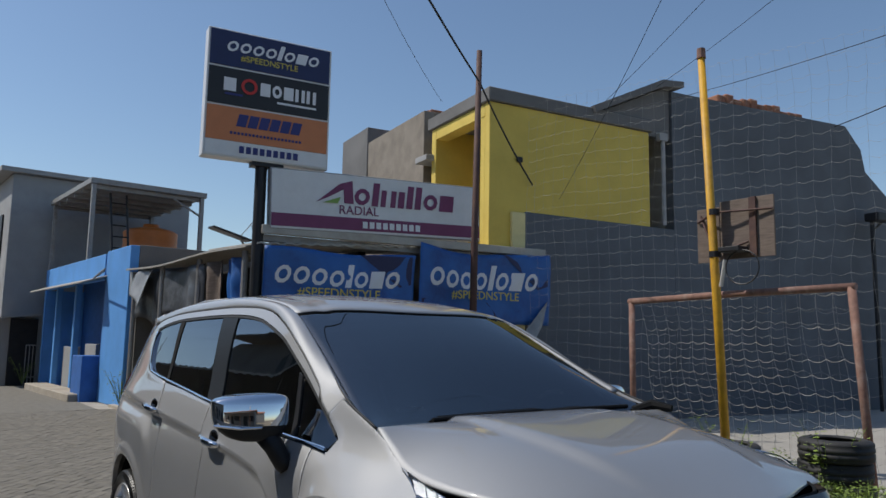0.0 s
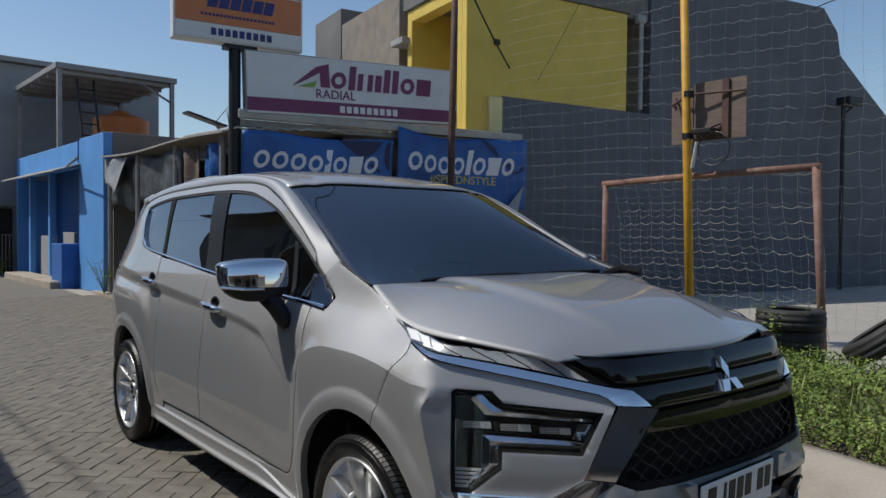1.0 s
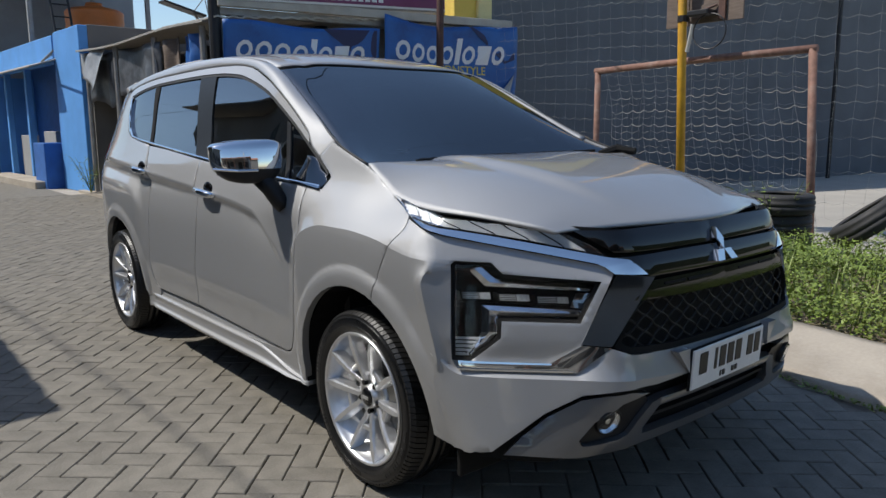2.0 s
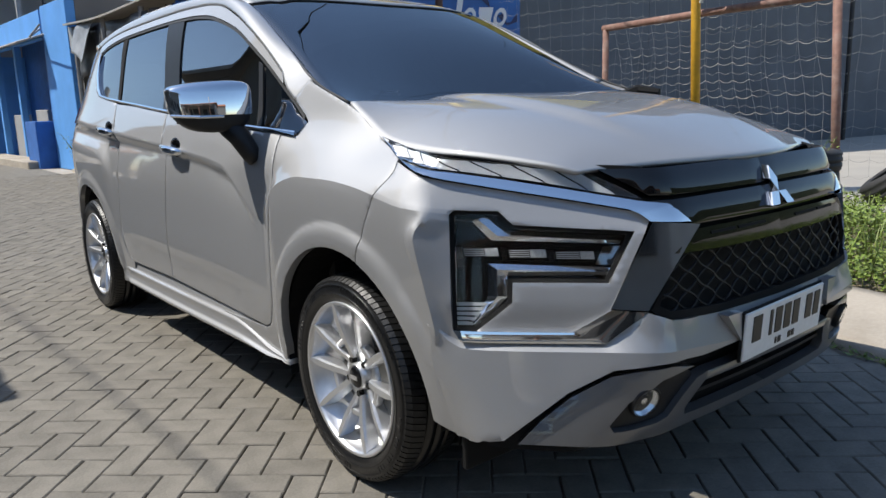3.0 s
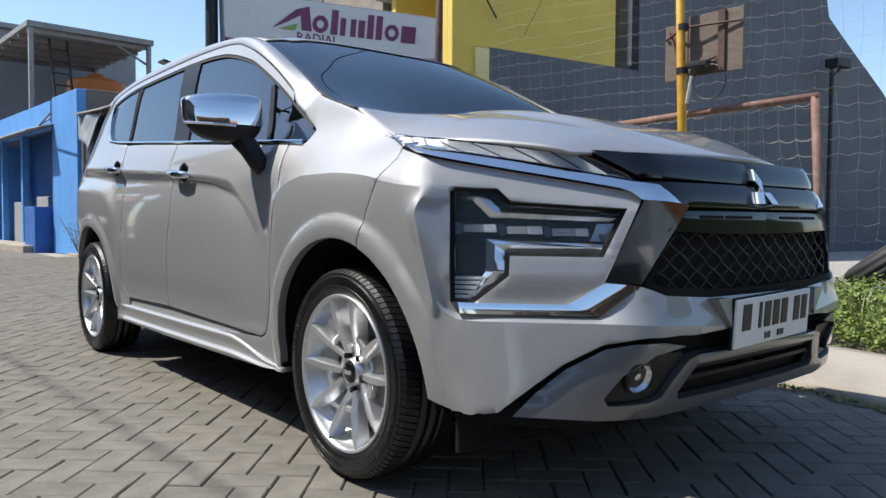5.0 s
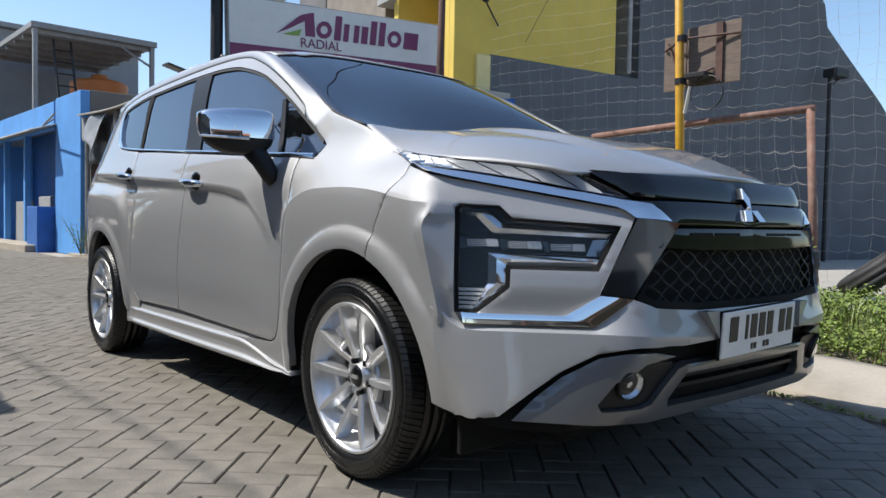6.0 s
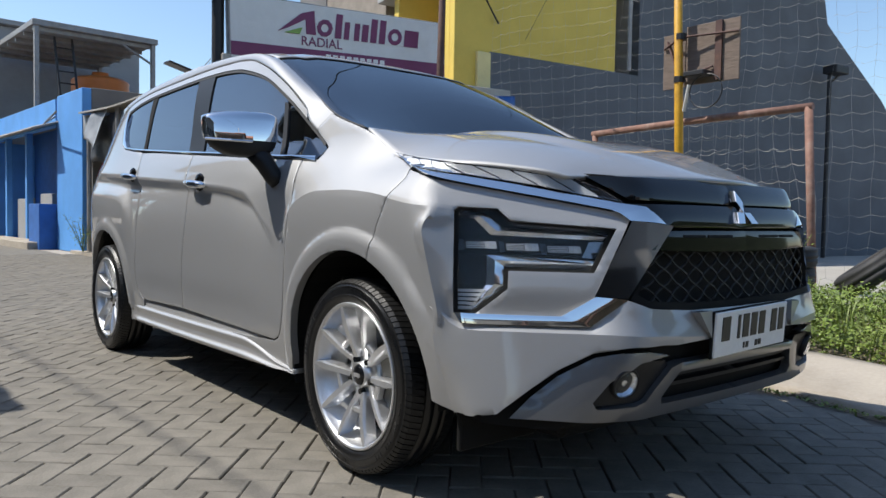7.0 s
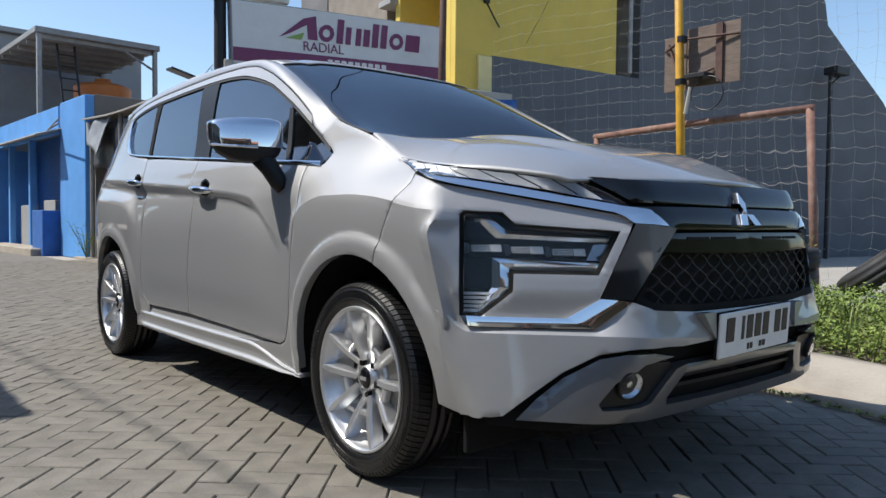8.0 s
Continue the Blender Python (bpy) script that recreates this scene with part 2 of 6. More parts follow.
# ---- car surfaces ----
def smooth(a, b, x):
    s = min(1.0, max(0.0, (x - a) / (b - a)))
    return s * s * (3 - 2 * s)


def table(pairs):
    """A smooth curve through (key, value) pairs (monotone cubic)."""
    ks = [p[0] for p in pairs]
    vs = [p[1] for p in pairs]
    n = len(ks)
    d = [(vs[i + 1] - vs[i]) / (ks[i + 1] - ks[i]) for i in range(n - 1)]
    m = [d[0]] + [0.0 if d[i - 1] * d[i] <= 0 else 2 * d[i - 1] * d[i] / (d[i - 1] + d[i]) for i in range(1, n - 1)] + [d[-1]]

    def f(x):
        if x <= ks[0]:
            return vs[0] + m[0] * (x - ks[0])
        if x >= ks[-1]:
            return vs[-1] + m[-1] * (x - ks[-1])
        i = max(j for j in range(n - 1) if ks[j] <= x)
        h = ks[i + 1] - ks[i]
        t = (x - ks[i]) / h
        return ((1 + 2 * t) * (1 - t) ** 2 * vs[i] + t * (1 - t) ** 2 * h * m[i]
                + t * t * (3 - 2 * t) * vs[i + 1] + t * t * (t - 1) * h * m[i + 1])
    return f


HUB_Z, WHEELBASE, ARCH = 0.325, 2.775, 0.412
half_width = table([(0.18, 0.835), (0.3, 0.868), (0.45, 0.888), (0.62, 0.898), (0.8, 0.902), (0.93, 0.897), (1.0, 0.887),
                    (1.08, 0.865), (1.2, 0.815), (1.5, 0.70), (1.62, 0.635), (1.7, 0.56)])
tail_in = table([(-1.0, 0.0), (2.7, 0.0), (3.0, 0.012), (3.3, 0.055), (3.5, 0.12), (3.66, 0.25)])
shoulder_lift = table([(-0.5, 0.285), (-0.12, 0.265), (0.11, 0.165), (0.33, 0.135), (0.55, 0.07), (0.9, 0.0), (4.0, 0.0)])
crease_z = table([(0.45, 0.70), (0.62, 0.82), (0.82, 0.937), (1.35, 0.985), (2.35, 1.05), (3.0, 1.09), (3.6, 1.12)])
waist_width = table([(0.5, 0.05), (0.83, 0.043), (1.0, 0.030), (1.35, 0.032), (1.8, 0.045), (2.4, 0.055), (3.4, 0.055)])
nose_y = table([(0.2, -0.79), (0.3, -0.83), (0.40, -0.858), (0.46, -0.875), (0.53, -0.876), (0.60, -0.876), (0.66, -0.868),
                (0.76, -0.865), (0.84, -0.855), (0.90, -0.832), (0.98, -0.795), (1.05, -0.75)])

blister_front = table([(-0.75, 0.862), (-0.46, 0.870), (-0.40, 0.880), (-0.33, 0.891), (-0.22, 0.908), (-0.1, 0.922), (0.055, 0.931), (0.19, 0.931), (0.267, 0.922), (0.34, 0.899), (0.403, 0.855), (0.5, 0.77)])
blister_rear = table([(2.2, 0.62), (2.30, 0.78), (2.36, 0.86), (2.46, 0.915), (2.6, 0.945), (2.9, 0.965), (3.3, 0.97)])


def side_x(y, z):
    """Half the car's width at a place on its flank."""
    zz = z + shoulder_lift(y) * smooth(0.86, 1.14, z)
    w = half_width(zz) - tail_in(y)
    d = z - crease_z(y)
    fade = smooth(0.5, 0.8, y) * (1 - smooth(3.0, 3.4, y))
    under, up = waist_width(y), 0.009
    drop = up + 0.5 * under
    w += fade * (up * math.exp(-d / 0.06) if d > 0 else up + drop * d / under if d > -under else (up - drop) * math.exp((d + under) / 0.12))
    # hollow along the lower doors
    w -= 0.006 * smooth(0.55, 0.9, y) * (1 - smooth(2.0, 2.3, y)) * math.exp(-((z - 0.44) / 0.07) ** 2)
    # squared blister over the rear wheel, with a sharp upper edge
    f = smooth(2.26, 2.42, y) * (1 - smooth(3.1, 3.4, y))
    if f > 0:
        g = z - blister_rear(y)
        w += 0.024 * f * max(0.0, (1 - g / 0.08) if g > 0 else 1 + g / 0.28)
    for hub in (0.0, WHEELBASE):
        r = math.hypot(y - hub, z - HUB_Z)
        w += 0.014 * (1 - smooth(0.456, 0.490, r)) * smooth(0.1, 0.2, z)
    return w


def nose(a, z):
    """How far back the front surface lies at the distance a from the middle."""
    mid = nose_y(z) + 0.10 * a * a + 0.25 * max(0, a - 0.42) ** 2
    cheek = -0.447 - (0.83 - a) * 1.03 - 0.27 * (0.85 - z)
    k = 0.02
    h = max(0.0, k - abs(mid - cheek)) / k
    return max(mid, cheek) + h * h * k / 4


def corner(z):
    return side_x(-0.42, z)


def front_raw(q, z):
    s = -1 if q < 0 else 1
    a, c = abs(q), corner(z)
    if a <= c:
        return Vector((s * a, nose(a, z), z))
    y = nose(c, z) + (a - c)
    return Vector((s * side_x(y, z), y, z))


def front(q, z):
    """The skin of the nose and bumper: q runs outwards from the middle and round the corner, z is the height."""
    p = Vector((0, 0, 0))
    for k, wgt in ((-0.045, 1), (-0.022, 2), (0, 3), (0.022, 2), (0.045, 1)):
        p += front_raw(q + k, z) * wgt
    return p / 9


def flank(y, z):
    """The skin of the car's right side."""
    return Vector((-side_x(y, z), y, z))



def blister(y, z, ahead=1.0):
    """How proud the squared blister over the front wheel stands; ahead: the distance behind its upright front edge."""
    f = 1 - smooth(0.36, 0.52, y)
    top, r = blister_front(y) - z, 0.045
    d, wide = (top, 0.09) if top < ahead else (ahead, 0.034)
    if top < r and ahead < r:
        d = r - math.hypot(r - top, r - ahead)
        wide = 0.09 + (0.034 - 0.09) * (r - ahead) / (2 * r - top - ahead)
    rise = 1.0 if d >= 0 else max(0.0, 1 + d / wide) ** 2
    return 0.021 * f * rise * (1 - 0.62 * smooth(0.0, 0.45, top)) * smooth(0.30, 0.58, z)


brow_top = table([(0.49, 0.848), (0.545, 0.873), (0.631, 0.902), (0.755, 0.942), (0.931, 0.977)])
brow_foot = table([(0.45, 0.812), (0.53, 0.822), (0.73, 0.845), (0.82, 0.876), (0.95, 0.90)])


def cheek_lift(q, z):
    """The blister on the skin of the bumper, round to its front edge, and the brow that leans out over the lamp."""
    a, c = abs(q), corner(z)
    high, low = brow_top(a), brow_foot(a)
    brow = 0.016 * min(1.0, max(0.0, (high - z) / (high - low))) * smooth(0.56, 0.66, z) * (1 - smooth(0.862, 0.91, a))
    return brow + blister(nose(c, z) + a - c, z, a - 0.871 - 0.16 * (0.831 - z))


def cheek(q, z):
    """The nose skin with its flank drawn straight on to an upright ridge beside the lamp, and a facet from there to the lamp."""
    p = front(q, z)
    w = smooth(0.51, 0.60, z) * (1 - smooth(0.80, 0.885, z))
    a = abs(q)
    r = 0.871 + 0.16 * (0.831 - z)
    end, foot = r + 0.10, r - 0.030
    if w <= 0 or a >= end or a <= foot:
        return p
    s = -1 if q < 0 else 1
    ridge_y = -0.406 - 0.30 * (0.74 - z)
    if a >= r:
        c = corner(z)
        back = nose(c, z) + end - c
        y = ridge_y + (back - ridge_y) * (a - r) / (end - r)
        t = Vector((s * side_x(y, z), y, z))
    else:
        t = front(s * foot, z).lerp(Vector((s * side_x(ridge_y, z), ridge_y, z)), (a - foot) / (r - foot))
    return p.lerp(t, w)


# ---- ground, road, court ----
MB = pose(6.67, 7.43, 0, 0, 0, -8)     # shop front and court wall
MC = pose(1.75, 14.2, 0, 0, 0, 3)      # blue house beside the street

solo("ground", boxed(-300, 300, -300, 300, -0.5, -0.06), DIRT, "dry brown soil with sparse weeds", "ground", kind="structure")
kerb_x = table([(-9, 1.62), (-2, 1.30), (-0.9, 1.33), (-0.2, 1.47), (2.0, 1.6), (8, 1.75), (30, 2.0)])
verge_x = table([(-9, 2.25), (-2, 2.02), (-0.7, 2.03), (-0.1, 2.12), (3.0, 2.4), (7.0, 2.6), (30, 3.0)])


def strip(xa, xb, y0, y1, za, zb, n, lumps, bottom):
    bm = bmesh.new()
    def f(u, v):
        y = y0 + (y1 - y0) * v
        a, b = xa(y), xb(y)
        x = a + (b - a) * u
        return Vector((x + lumps * 2 * noise.noise((x * 3, y * 3, 1)) * (1 if 0 < u < 1 else 0.6), y, za + (zb - za) * u + lumps * noise.noise((x * 5, y * 5, 0))))
    slab(bm, f, n, int((y1 - y0) * 5), (0, 0, -bottom))
    return bm


solo("road_bed", boxed(-4.6, 1.7, -9, 40, -0.058, -0.013), JOINT, "sandy bed between the concrete pavers", "road", kind="structure")
solo("kerb_strip", strip(kerb_x, verge_x, -9, 7.2, 0.03, 0.12, 10, 0.018, 0.14), CONCRETE, "broken weathered concrete edging strip beside the road", "pavement", kind="structure", soft=True)
solo("grass_verge", strip(verge_x, lambda y: 5.3, -9, 7.2, 0.10, 0.06, 16, 0.02, 0.15), DIRT, "dusty verge overgrown with weeds", "verge", kind="structure", soft=True)
solo("court_floor", boxed(5.3, 40, -25, 9, -0.05, 0.045), COURT, "pale dusty concrete sports court", "floor", kind="structure")
solo("shop_forecourt", boxed(1.6, 7.0, 7.2, 14.5, -0.05, 0.05), CONCRETE, "dusty concrete apron before the tyre shop", "pavement", kind="structure")
solo("side_pavement", boxed(-9.0, -4.6, -20, 40, -0.05, 0.03), CONCRETE, "plain concrete pavement across the road", "pavement", kind="structure")
solo("road_edge", boxed(1.2, 9.0, 14.0, 40, -0.055, -0.005), CONCRETE, "dusty concrete lane edge beside the blue house", "pavement", kind="structure", m=None)

# ---- court wall and the grey house behind it ----
court_wall = thing("court_wall", "low dark grey painted masonry wall behind the court", "wall", MB, kind="structure")
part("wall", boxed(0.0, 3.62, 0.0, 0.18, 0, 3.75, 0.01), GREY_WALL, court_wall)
part("pier", boxed(-0.29, -0.004, -0.04, 0.22, 0, 3.72, 0.012), CREAM, court_wall, "cream painted pier")

grey_house = thing("grey_house", "tall dark grey rendered house with stepped gable", "house", MB)
bm = bmesh.new()
prism(bm, [(3.62, 0), (14.5, 0), (14.5, 2.6), (12.6, 4.15), (10.9, 5.2), (10.06, 5.74), (9.92, 6.28), (9.35, 6.78), (3.62, 6.6)], lambda u, v, d: Vector((u, 0.0 + d, v)), 0.25)
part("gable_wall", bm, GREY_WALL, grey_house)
# paler than the gable: sun on this side is put into the wall colour
part("side_wall", boxed(3.622, 3.86, 0.252, 7.0, 0, 6.45), LIGHT_GREY, grey_house, "grey side wall, coloured pale as if sunlit")
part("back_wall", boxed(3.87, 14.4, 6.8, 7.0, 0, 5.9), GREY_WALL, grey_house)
bm = bmesh.new()
prism(bm, [(1.55, 5.80), (3.3, 6.62), (3.86, 6.70), (3.86, 6.82), (3.28, 6.76), (1.5, 5.92)], lambda u, v, d: Vector((u, -0.12 + d, v)), 5.0)
part("roof_slab", bm, MID_GREY, grey_house, "sloping grey concrete roof slab")
bm = bmesh.new()
for i in range(14):
    z0 = 6.70 + 0.10 * math.sin(i * 0.25)
    box(bm, 5.3 + i * 0.26, 5.55 + i * 0.26, 0.26, 1.4, z0, z0 + 0.24 - 0.010 * i + 0.05 * math.sin(i * 2.1), 0.03)
part("tile_ridge", bm, TILE, grey_house, "broken terracotta ridge tiles")
bm = bmesh.new()
prism(bm, [(1.6, 5.60), (3.6, 5.60), (3.6, 6.62), (3.3, 6.58), (1.6, 5.80)], lambda u, v, d: Vector((u, 0.06 + d, v)), 0.12)
part("attic_wall", bm, MID_GREY, grey_house)
part("downpipe", tubed([(3.3, -0.05, 5.62), (3.3, -0.05, 3.8)], 0.045, 8), LIGHT_GREY, grey_house)
part("vent_grille", boxed(3.18, 3.40, -0.1, 0.02, 5.5, 5.66, 0.01), LIGHT_GREY, grey_house)

lamp_post = thing("floodlight_pole", "dark steel pole with a small floodlight head", "lamp post", MB)
part("pole", tubed([(9.65, -0.35, 0.04), (9.65, -0.35, 4.45)], 0.05, 10), DARK_STEEL, lamp_post)
part("floodlight", boxed(9.5, 10.05, -0.6, -0.25, 4.42, 4.62, 0.03, 2), DARK_STEEL, lamp_post)
part("arm", tubed([(9.65, -0.35, 4.2), (10.0, -0.45, 4.5)], 0.025, 6), DARK_STEEL, lamp_post)

# ---- yellow house with its recessed balcony ----
yellow_house = thing("yellow_house", "yellow painted upper storey with a flat grey slab roof", "house", MB)
part("side_wall", boxed(-0.73, 3.0, 0.02, 0.18, 2.9, 5.65, 0.01), YELLOW_WALL, yellow_house)
part("rear_wall", boxed(-0.73, 3.0, 2.02, 2.2, 0.05, 5.65, 0.01), YELLOW_WALL, yellow_house)
part("inner_wall", boxed(0.55, 0.7, 0.182, 2.018, 2.9, 5.64), YELLOW_WALL, yellow_house)
part("lintel", boxed(-0.73, -0.45, 0.182, 2.018, 5.42, 5.648, 0.01), YELLOW_WALL, yellow_house)
part("floor_slab", boxed(-0.73, 3.0, 0.19, 2.01, 2.75, 2.95), YELLOW_WALL, yellow_house)
part("end_wall", boxed(2.85, 2.998, 0.185, 2.015, 2.95, 5.64), YELLOW_WALL, yellow_house)
part("column", boxed(-0.72, -0.5, 0.19, 0.34, 2.95, 5.42, 0.01), YELLOW_WALL, yellow_house)
part("roof_slab", boxed(-0.78, 3.05, -0.04, 2.3, 5.655, 5.9, 0.015), MID_GREY, yellow_house, "grey concrete roof slab")
part("wall_lamp", boxed(-0.18, -0.06, -0.05, 0.018, 4.62, 4.72, 0.02), DARK_STEEL, yellow_house)
sack = bmesh.new()
bmesh.ops.create_icosphere(sack, subdivisions=3, radius=0.3)
for v in sack.verts:
    v.co *= 1 + 0.25 * noise.noise(v.co * 4)
    v.co.z = max(v.co.z * 0.9, -0.16)
solo("rubble_sack", sack, TERRA_WHITE, "dusty white sack of rubble on the roof", "sack", MB @ pose(-1.05, 0.75, 3.3), soft=True)

brick_house = thing("unfinished_house", "unpainted brown masonry house wall", "house", MB)
part("front_wall", boxed(-0.7, -0.45, 2.62, 5.6, 0, 6.2, 0.01), BROWN_WALL, brick_house)
part("return_wall", boxed(-0.44, 3.2, 2.62, 2.8, 0, 6.2), BROWN_WALL, brick_house)
part("balcony_slab", boxed(-0.9, 0.2, 2.1, 2.6, 5.02, 5.14, 0.01), LIGHT_GREY, brick_house)
bm = bmesh.new()
for i in range(12):
    box(bm, -0.4 + 0.02 * (i % 3), 1.6, 2.9 + i * 0.22, 3.1 + i * 0.22, 6.22 + 0.02 * (i % 2), 6.36 + 0.05 * math.sin(i), 0.02)
part("roof_tiles", bm, TILE, brick_house, "terracotta roof tiles")
grey_annex = thing("grey_annex", "plain grey rendered upper wall", "house", MB)
part("wall", boxed(-0.72, 1.5, 5.62, 7.3, 0, 6.6, 0.01), MID_GREY, grey_annex)

# ---- tyre shop ----
shop = thing("tyre_shop", "low open shop with zinc roof and blue banners", "shop", MB)
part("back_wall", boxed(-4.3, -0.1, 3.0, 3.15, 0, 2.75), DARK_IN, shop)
part("side_wall", boxed(-0.28, -0.12, 0.3, 2.99, 0, 2.8), MID_GREY, shop)
bm = bmesh.new()
slab(bm, lambda u, v: Vector((-4.75 + 4.98 * u, -0.25 + 3.5 * v, 2.80 + 0.27 * u + 0.25 * v + 0.014 * math.sin(u * 150))), 90, 3, (0, 0, -0.025))
part("roof_sheet", bm, ZINC, shop, "dusty corrugated zinc roof sheet")
part("roof_beam", boxed(-4.7, 0.2, -0.2, -0.08, 2.83, 2.93, 0.008), STEEL, shop)
part("gutter", boxed(-4.7, 0.24, -0.3, -0.21, 2.93, 3.06, 0.01), ZINC, shop)
for x in (-4.6, -2.3, 0.05):
    part("post", tubed([(x, 0.0, 0.04), (x, 0.0, 2.82)], 0.045, 8), STEEL, shop)


def banner(name, u0, u1, z0, z1, sag, label, m, mat_, wave=0.05, seed=0):
    b = thing(name, label, "banner", m, group="hanging banners")
    def f(u, v):
        x = u0 + (u1 - u0) * u
        top = z1 - sag * 4 * u * (1 - u) + 0.02 * math.sin(9 * u + seed)
        z = z0 + (top - z0) * v
        return Vector((x, -0.34 + wave * math.sin(7 * u + 3 * v + seed) * (1 - 0.3 * v) + 0.03 * noise.noise((x * 3, z * 3, seed)), z))
    bm = bmesh.new()
    slab(bm, f, 40, 14, (0, 0.004, 0))
    part("cloth", bm, mat_, b, soft=True)
    return b, f


def blocks(parent, f, marks, material, name, lift=(0, -0.006, 0), label=""):
    """Plain flat letter-sized bars laid on a surface, each a part: marks are outlines in its u, v."""
    for poly in marks:
        bm = bmesh.new()
        a = [bm.verts.new(f(u, v) + Vector(lift)) for u, v in poly]
        b = [bm.verts.new(f(u, v) + Vector(lift) * 0.3) for u, v in poly]
        bm.faces.new(a)
        n = len(poly)
        for i in range(n):
            bm.faces.new((a[i], b[i], b[(i + 1) % n], a[(i + 1) % n]))
        bmesh.ops.recalc_face_normals(bm, faces=bm.faces[:])
        part(name, bm, material, parent, label)


def word(u0, u1, v0, v1, n, slant=0.0, tall=(), gap=0.22):
    """Letter-sized plain shapes: bars in a row."""
    out = []
    w = (u1 - u0) / n
    for i in range(n):
        a, b = u0 + i * w, u0 + (i + 1 - gap) * w
        top = v1 if (i in tall or not tall) else v0 + (v1 - v0) * 0.72
        sh = lambda v: slant * (v - v0) / max(1e-6, v1 - v0)
        out.append([(a + sh(v0), v0), (a + sh(top), top), (b + sh(top), top), (b + sh(v0), v0)][::-1])
    return out


def marks(u0, u1, v0, v1, kinds, slant=0.0, thick=0.28, gap=0.16):
    """Plain shapes in a row: o a ring, l a tall bar, i a low bar, n two low bars, b a low block."""
    out = []
    wide = {"o": 1.0, "n": 1.0, "b": 1.0, "l": 0.42, "i": 0.42}
    k = (u1 - u0) / sum(wide[c] + gap for c in kinds)
    low, u = v0 + (v1 - v0) * 0.72, u0
    lean = lambda a, v: (a + slant * (v - v0) / (v1 - v0), v)
    for c in kinds:
        w = wide[c] * k
        if c == "o":
            n, h = 10, (low - v0) / 2
            ring = [(math.cos(2 * math.pi * j / n), math.sin(2 * math.pi * j / n)) for j in range(n + 1)]
            for (a, b), (p, q) in zip(ring, ring[1:]):
                f = 1 - 2 * thick
                out.append([lean(u + w / 2 * (1 + x * g), v0 + h * (1 + y * g)) for x, y, g in ((a, b, 1), (p, q, 1), (p, q, f), (a, b, f))])
        else:
            top = v1 if c == "l" else low
            for a, b in (((u, u + w * 0.34), (u + w * 0.66, u + w)) if c == "n" else ((u, u + w),)):
                out.append([lean(a, v0), lean(b, v0), lean(b, top), lean(a, top)])
        u += w + gap * k
    return out


def lettering(text, size, material, m, parent, name="lettering", squeeze=1.0):
    """Readable words in the built-in font, as a thin mesh facing -y of m."""
    cu = bpy.data.curves.new(name, "FONT")
    cu.body, cu.size, cu.extrude, cu.align_x, cu.align_y = text, size, 0.004, "CENTER", "CENTER"
    tmp = bpy.data.objects.new(name, cu)
    scene.collection.objects.link(tmp)
    me = bpy.data.meshes.new_from_object(tmp.evaluated_get(bpy.context.evaluated_depsgraph_get()))
    bpy.data.objects.remove(tmp)
    me.materials.clear()
    me.materials.append(material)
    ob = new(name, me)
    ob.parent = parent
    ob.matrix_basis = m @ pose(0, 0, 0, 90) @ Matrix.Diagonal((squeeze, 1, 1, 1))
    return ob


for u0, u1, z0, z1, sag, sd in ((-4.66, -2.3, 1.75, 2.76, 0.03, 0), (-2.22, 0.28, 1.75, 2.98, 0.10, 2)):
    b, f = banner("shop_banner", u0, u1, z0, z1, sag, "blue vinyl banner with white and yellow lettering under the shop roof", MB, BANNER_BLUE, 0.05, sd)
    blocks(b, f, marks(0.06, 0.90, 0.48, 0.84, "oooolobo", 0.03, 0.22), LETTER_WHITE, "white_bar")
    blocks(b, f, [[(0.02, 0.30), (0.5, 0.30), (0.62, 0.0), (0.02, 0.0)][::-1], [(0.62, 1.0), (0.98, 0.97), (0.98, 0.55), (0.9, 0.5)]], NAVY, "dark_panel", (0, -0.003, 0))
    lettering("#SPEEDNSTYLE", 0.19, LETTER_YELLOW, pose(u0 + (u1 - u0) * 0.47, -0.43, z0 + (z1 - z0) * 0.36), b)
flap = thing("torn_banner", "torn pale flap of banner cloth at the shop corner", "banner", MB)
bm = bmesh.new()
prism(bm, [(-0.35, 1.55), (0.22, 2.16), (0.1, 1.72), (-0.1, 1.5)], lambda u, v, d: Vector((u, -0.42 + d + 0.05 * math.sin(u * 9), v)), 0.006)
part("cloth", bm, PLASTIC_SHEET, flap)

# the long sign above the shop
long_sign = thing("long_shop_sign", "long white light box sign with plum lettering and strip", "sign", MB @ pose(-4.6, -0.3, 3.0, 0, -1.6, 0))
part("case", boxed(0, 3.5, 0.0, 0.16, 0, 0.9, 0.008), STEEL, long_sign)
part("face", boxed(0.02, 3.48, -0.012, 0.002, 0.02, 0.88), WHITE_SIGN, long_sign)
part("plum_strip", boxed(0.02, 3.48, -0.018, -0.011, 0.05, 0.24), PURPLE, long_sign)
flat = lambda u, v: Vector((u, -0.016, v))
blocks(long_sign, flat, marks(1.27, 3.02, 0.44, 0.80, "olnillob", 0.04, 0.26), PURPLE, "plum_bar")
blocks(long_sign, flat, [[(0.68, 0.44), (1.05, 0.74), (1.25, 0.80), (1.27, 0.45), (1.12, 0.45), (1.11, 0.66), (0.86, 0.52)]], PURPLE, "plum_shape")
blocks(long_sign, flat, [[(0.78, 0.44), (1.06, 0.54), (1.02, 0.44)]], LETTER_GREEN, "green_shape", (0, -0.012, 0))
blocks(long_sign, lambda u, v: Vector((u, -0.02, v)), word(1.42, 2.42, 0.09, 0.19, 9, 0, (), 0.3), LETTER_WHITE, "white_bar")
lettering("RADIAL", 0.19, PURPLE, pose(1.36, -0.018, 0.345), long_sign)
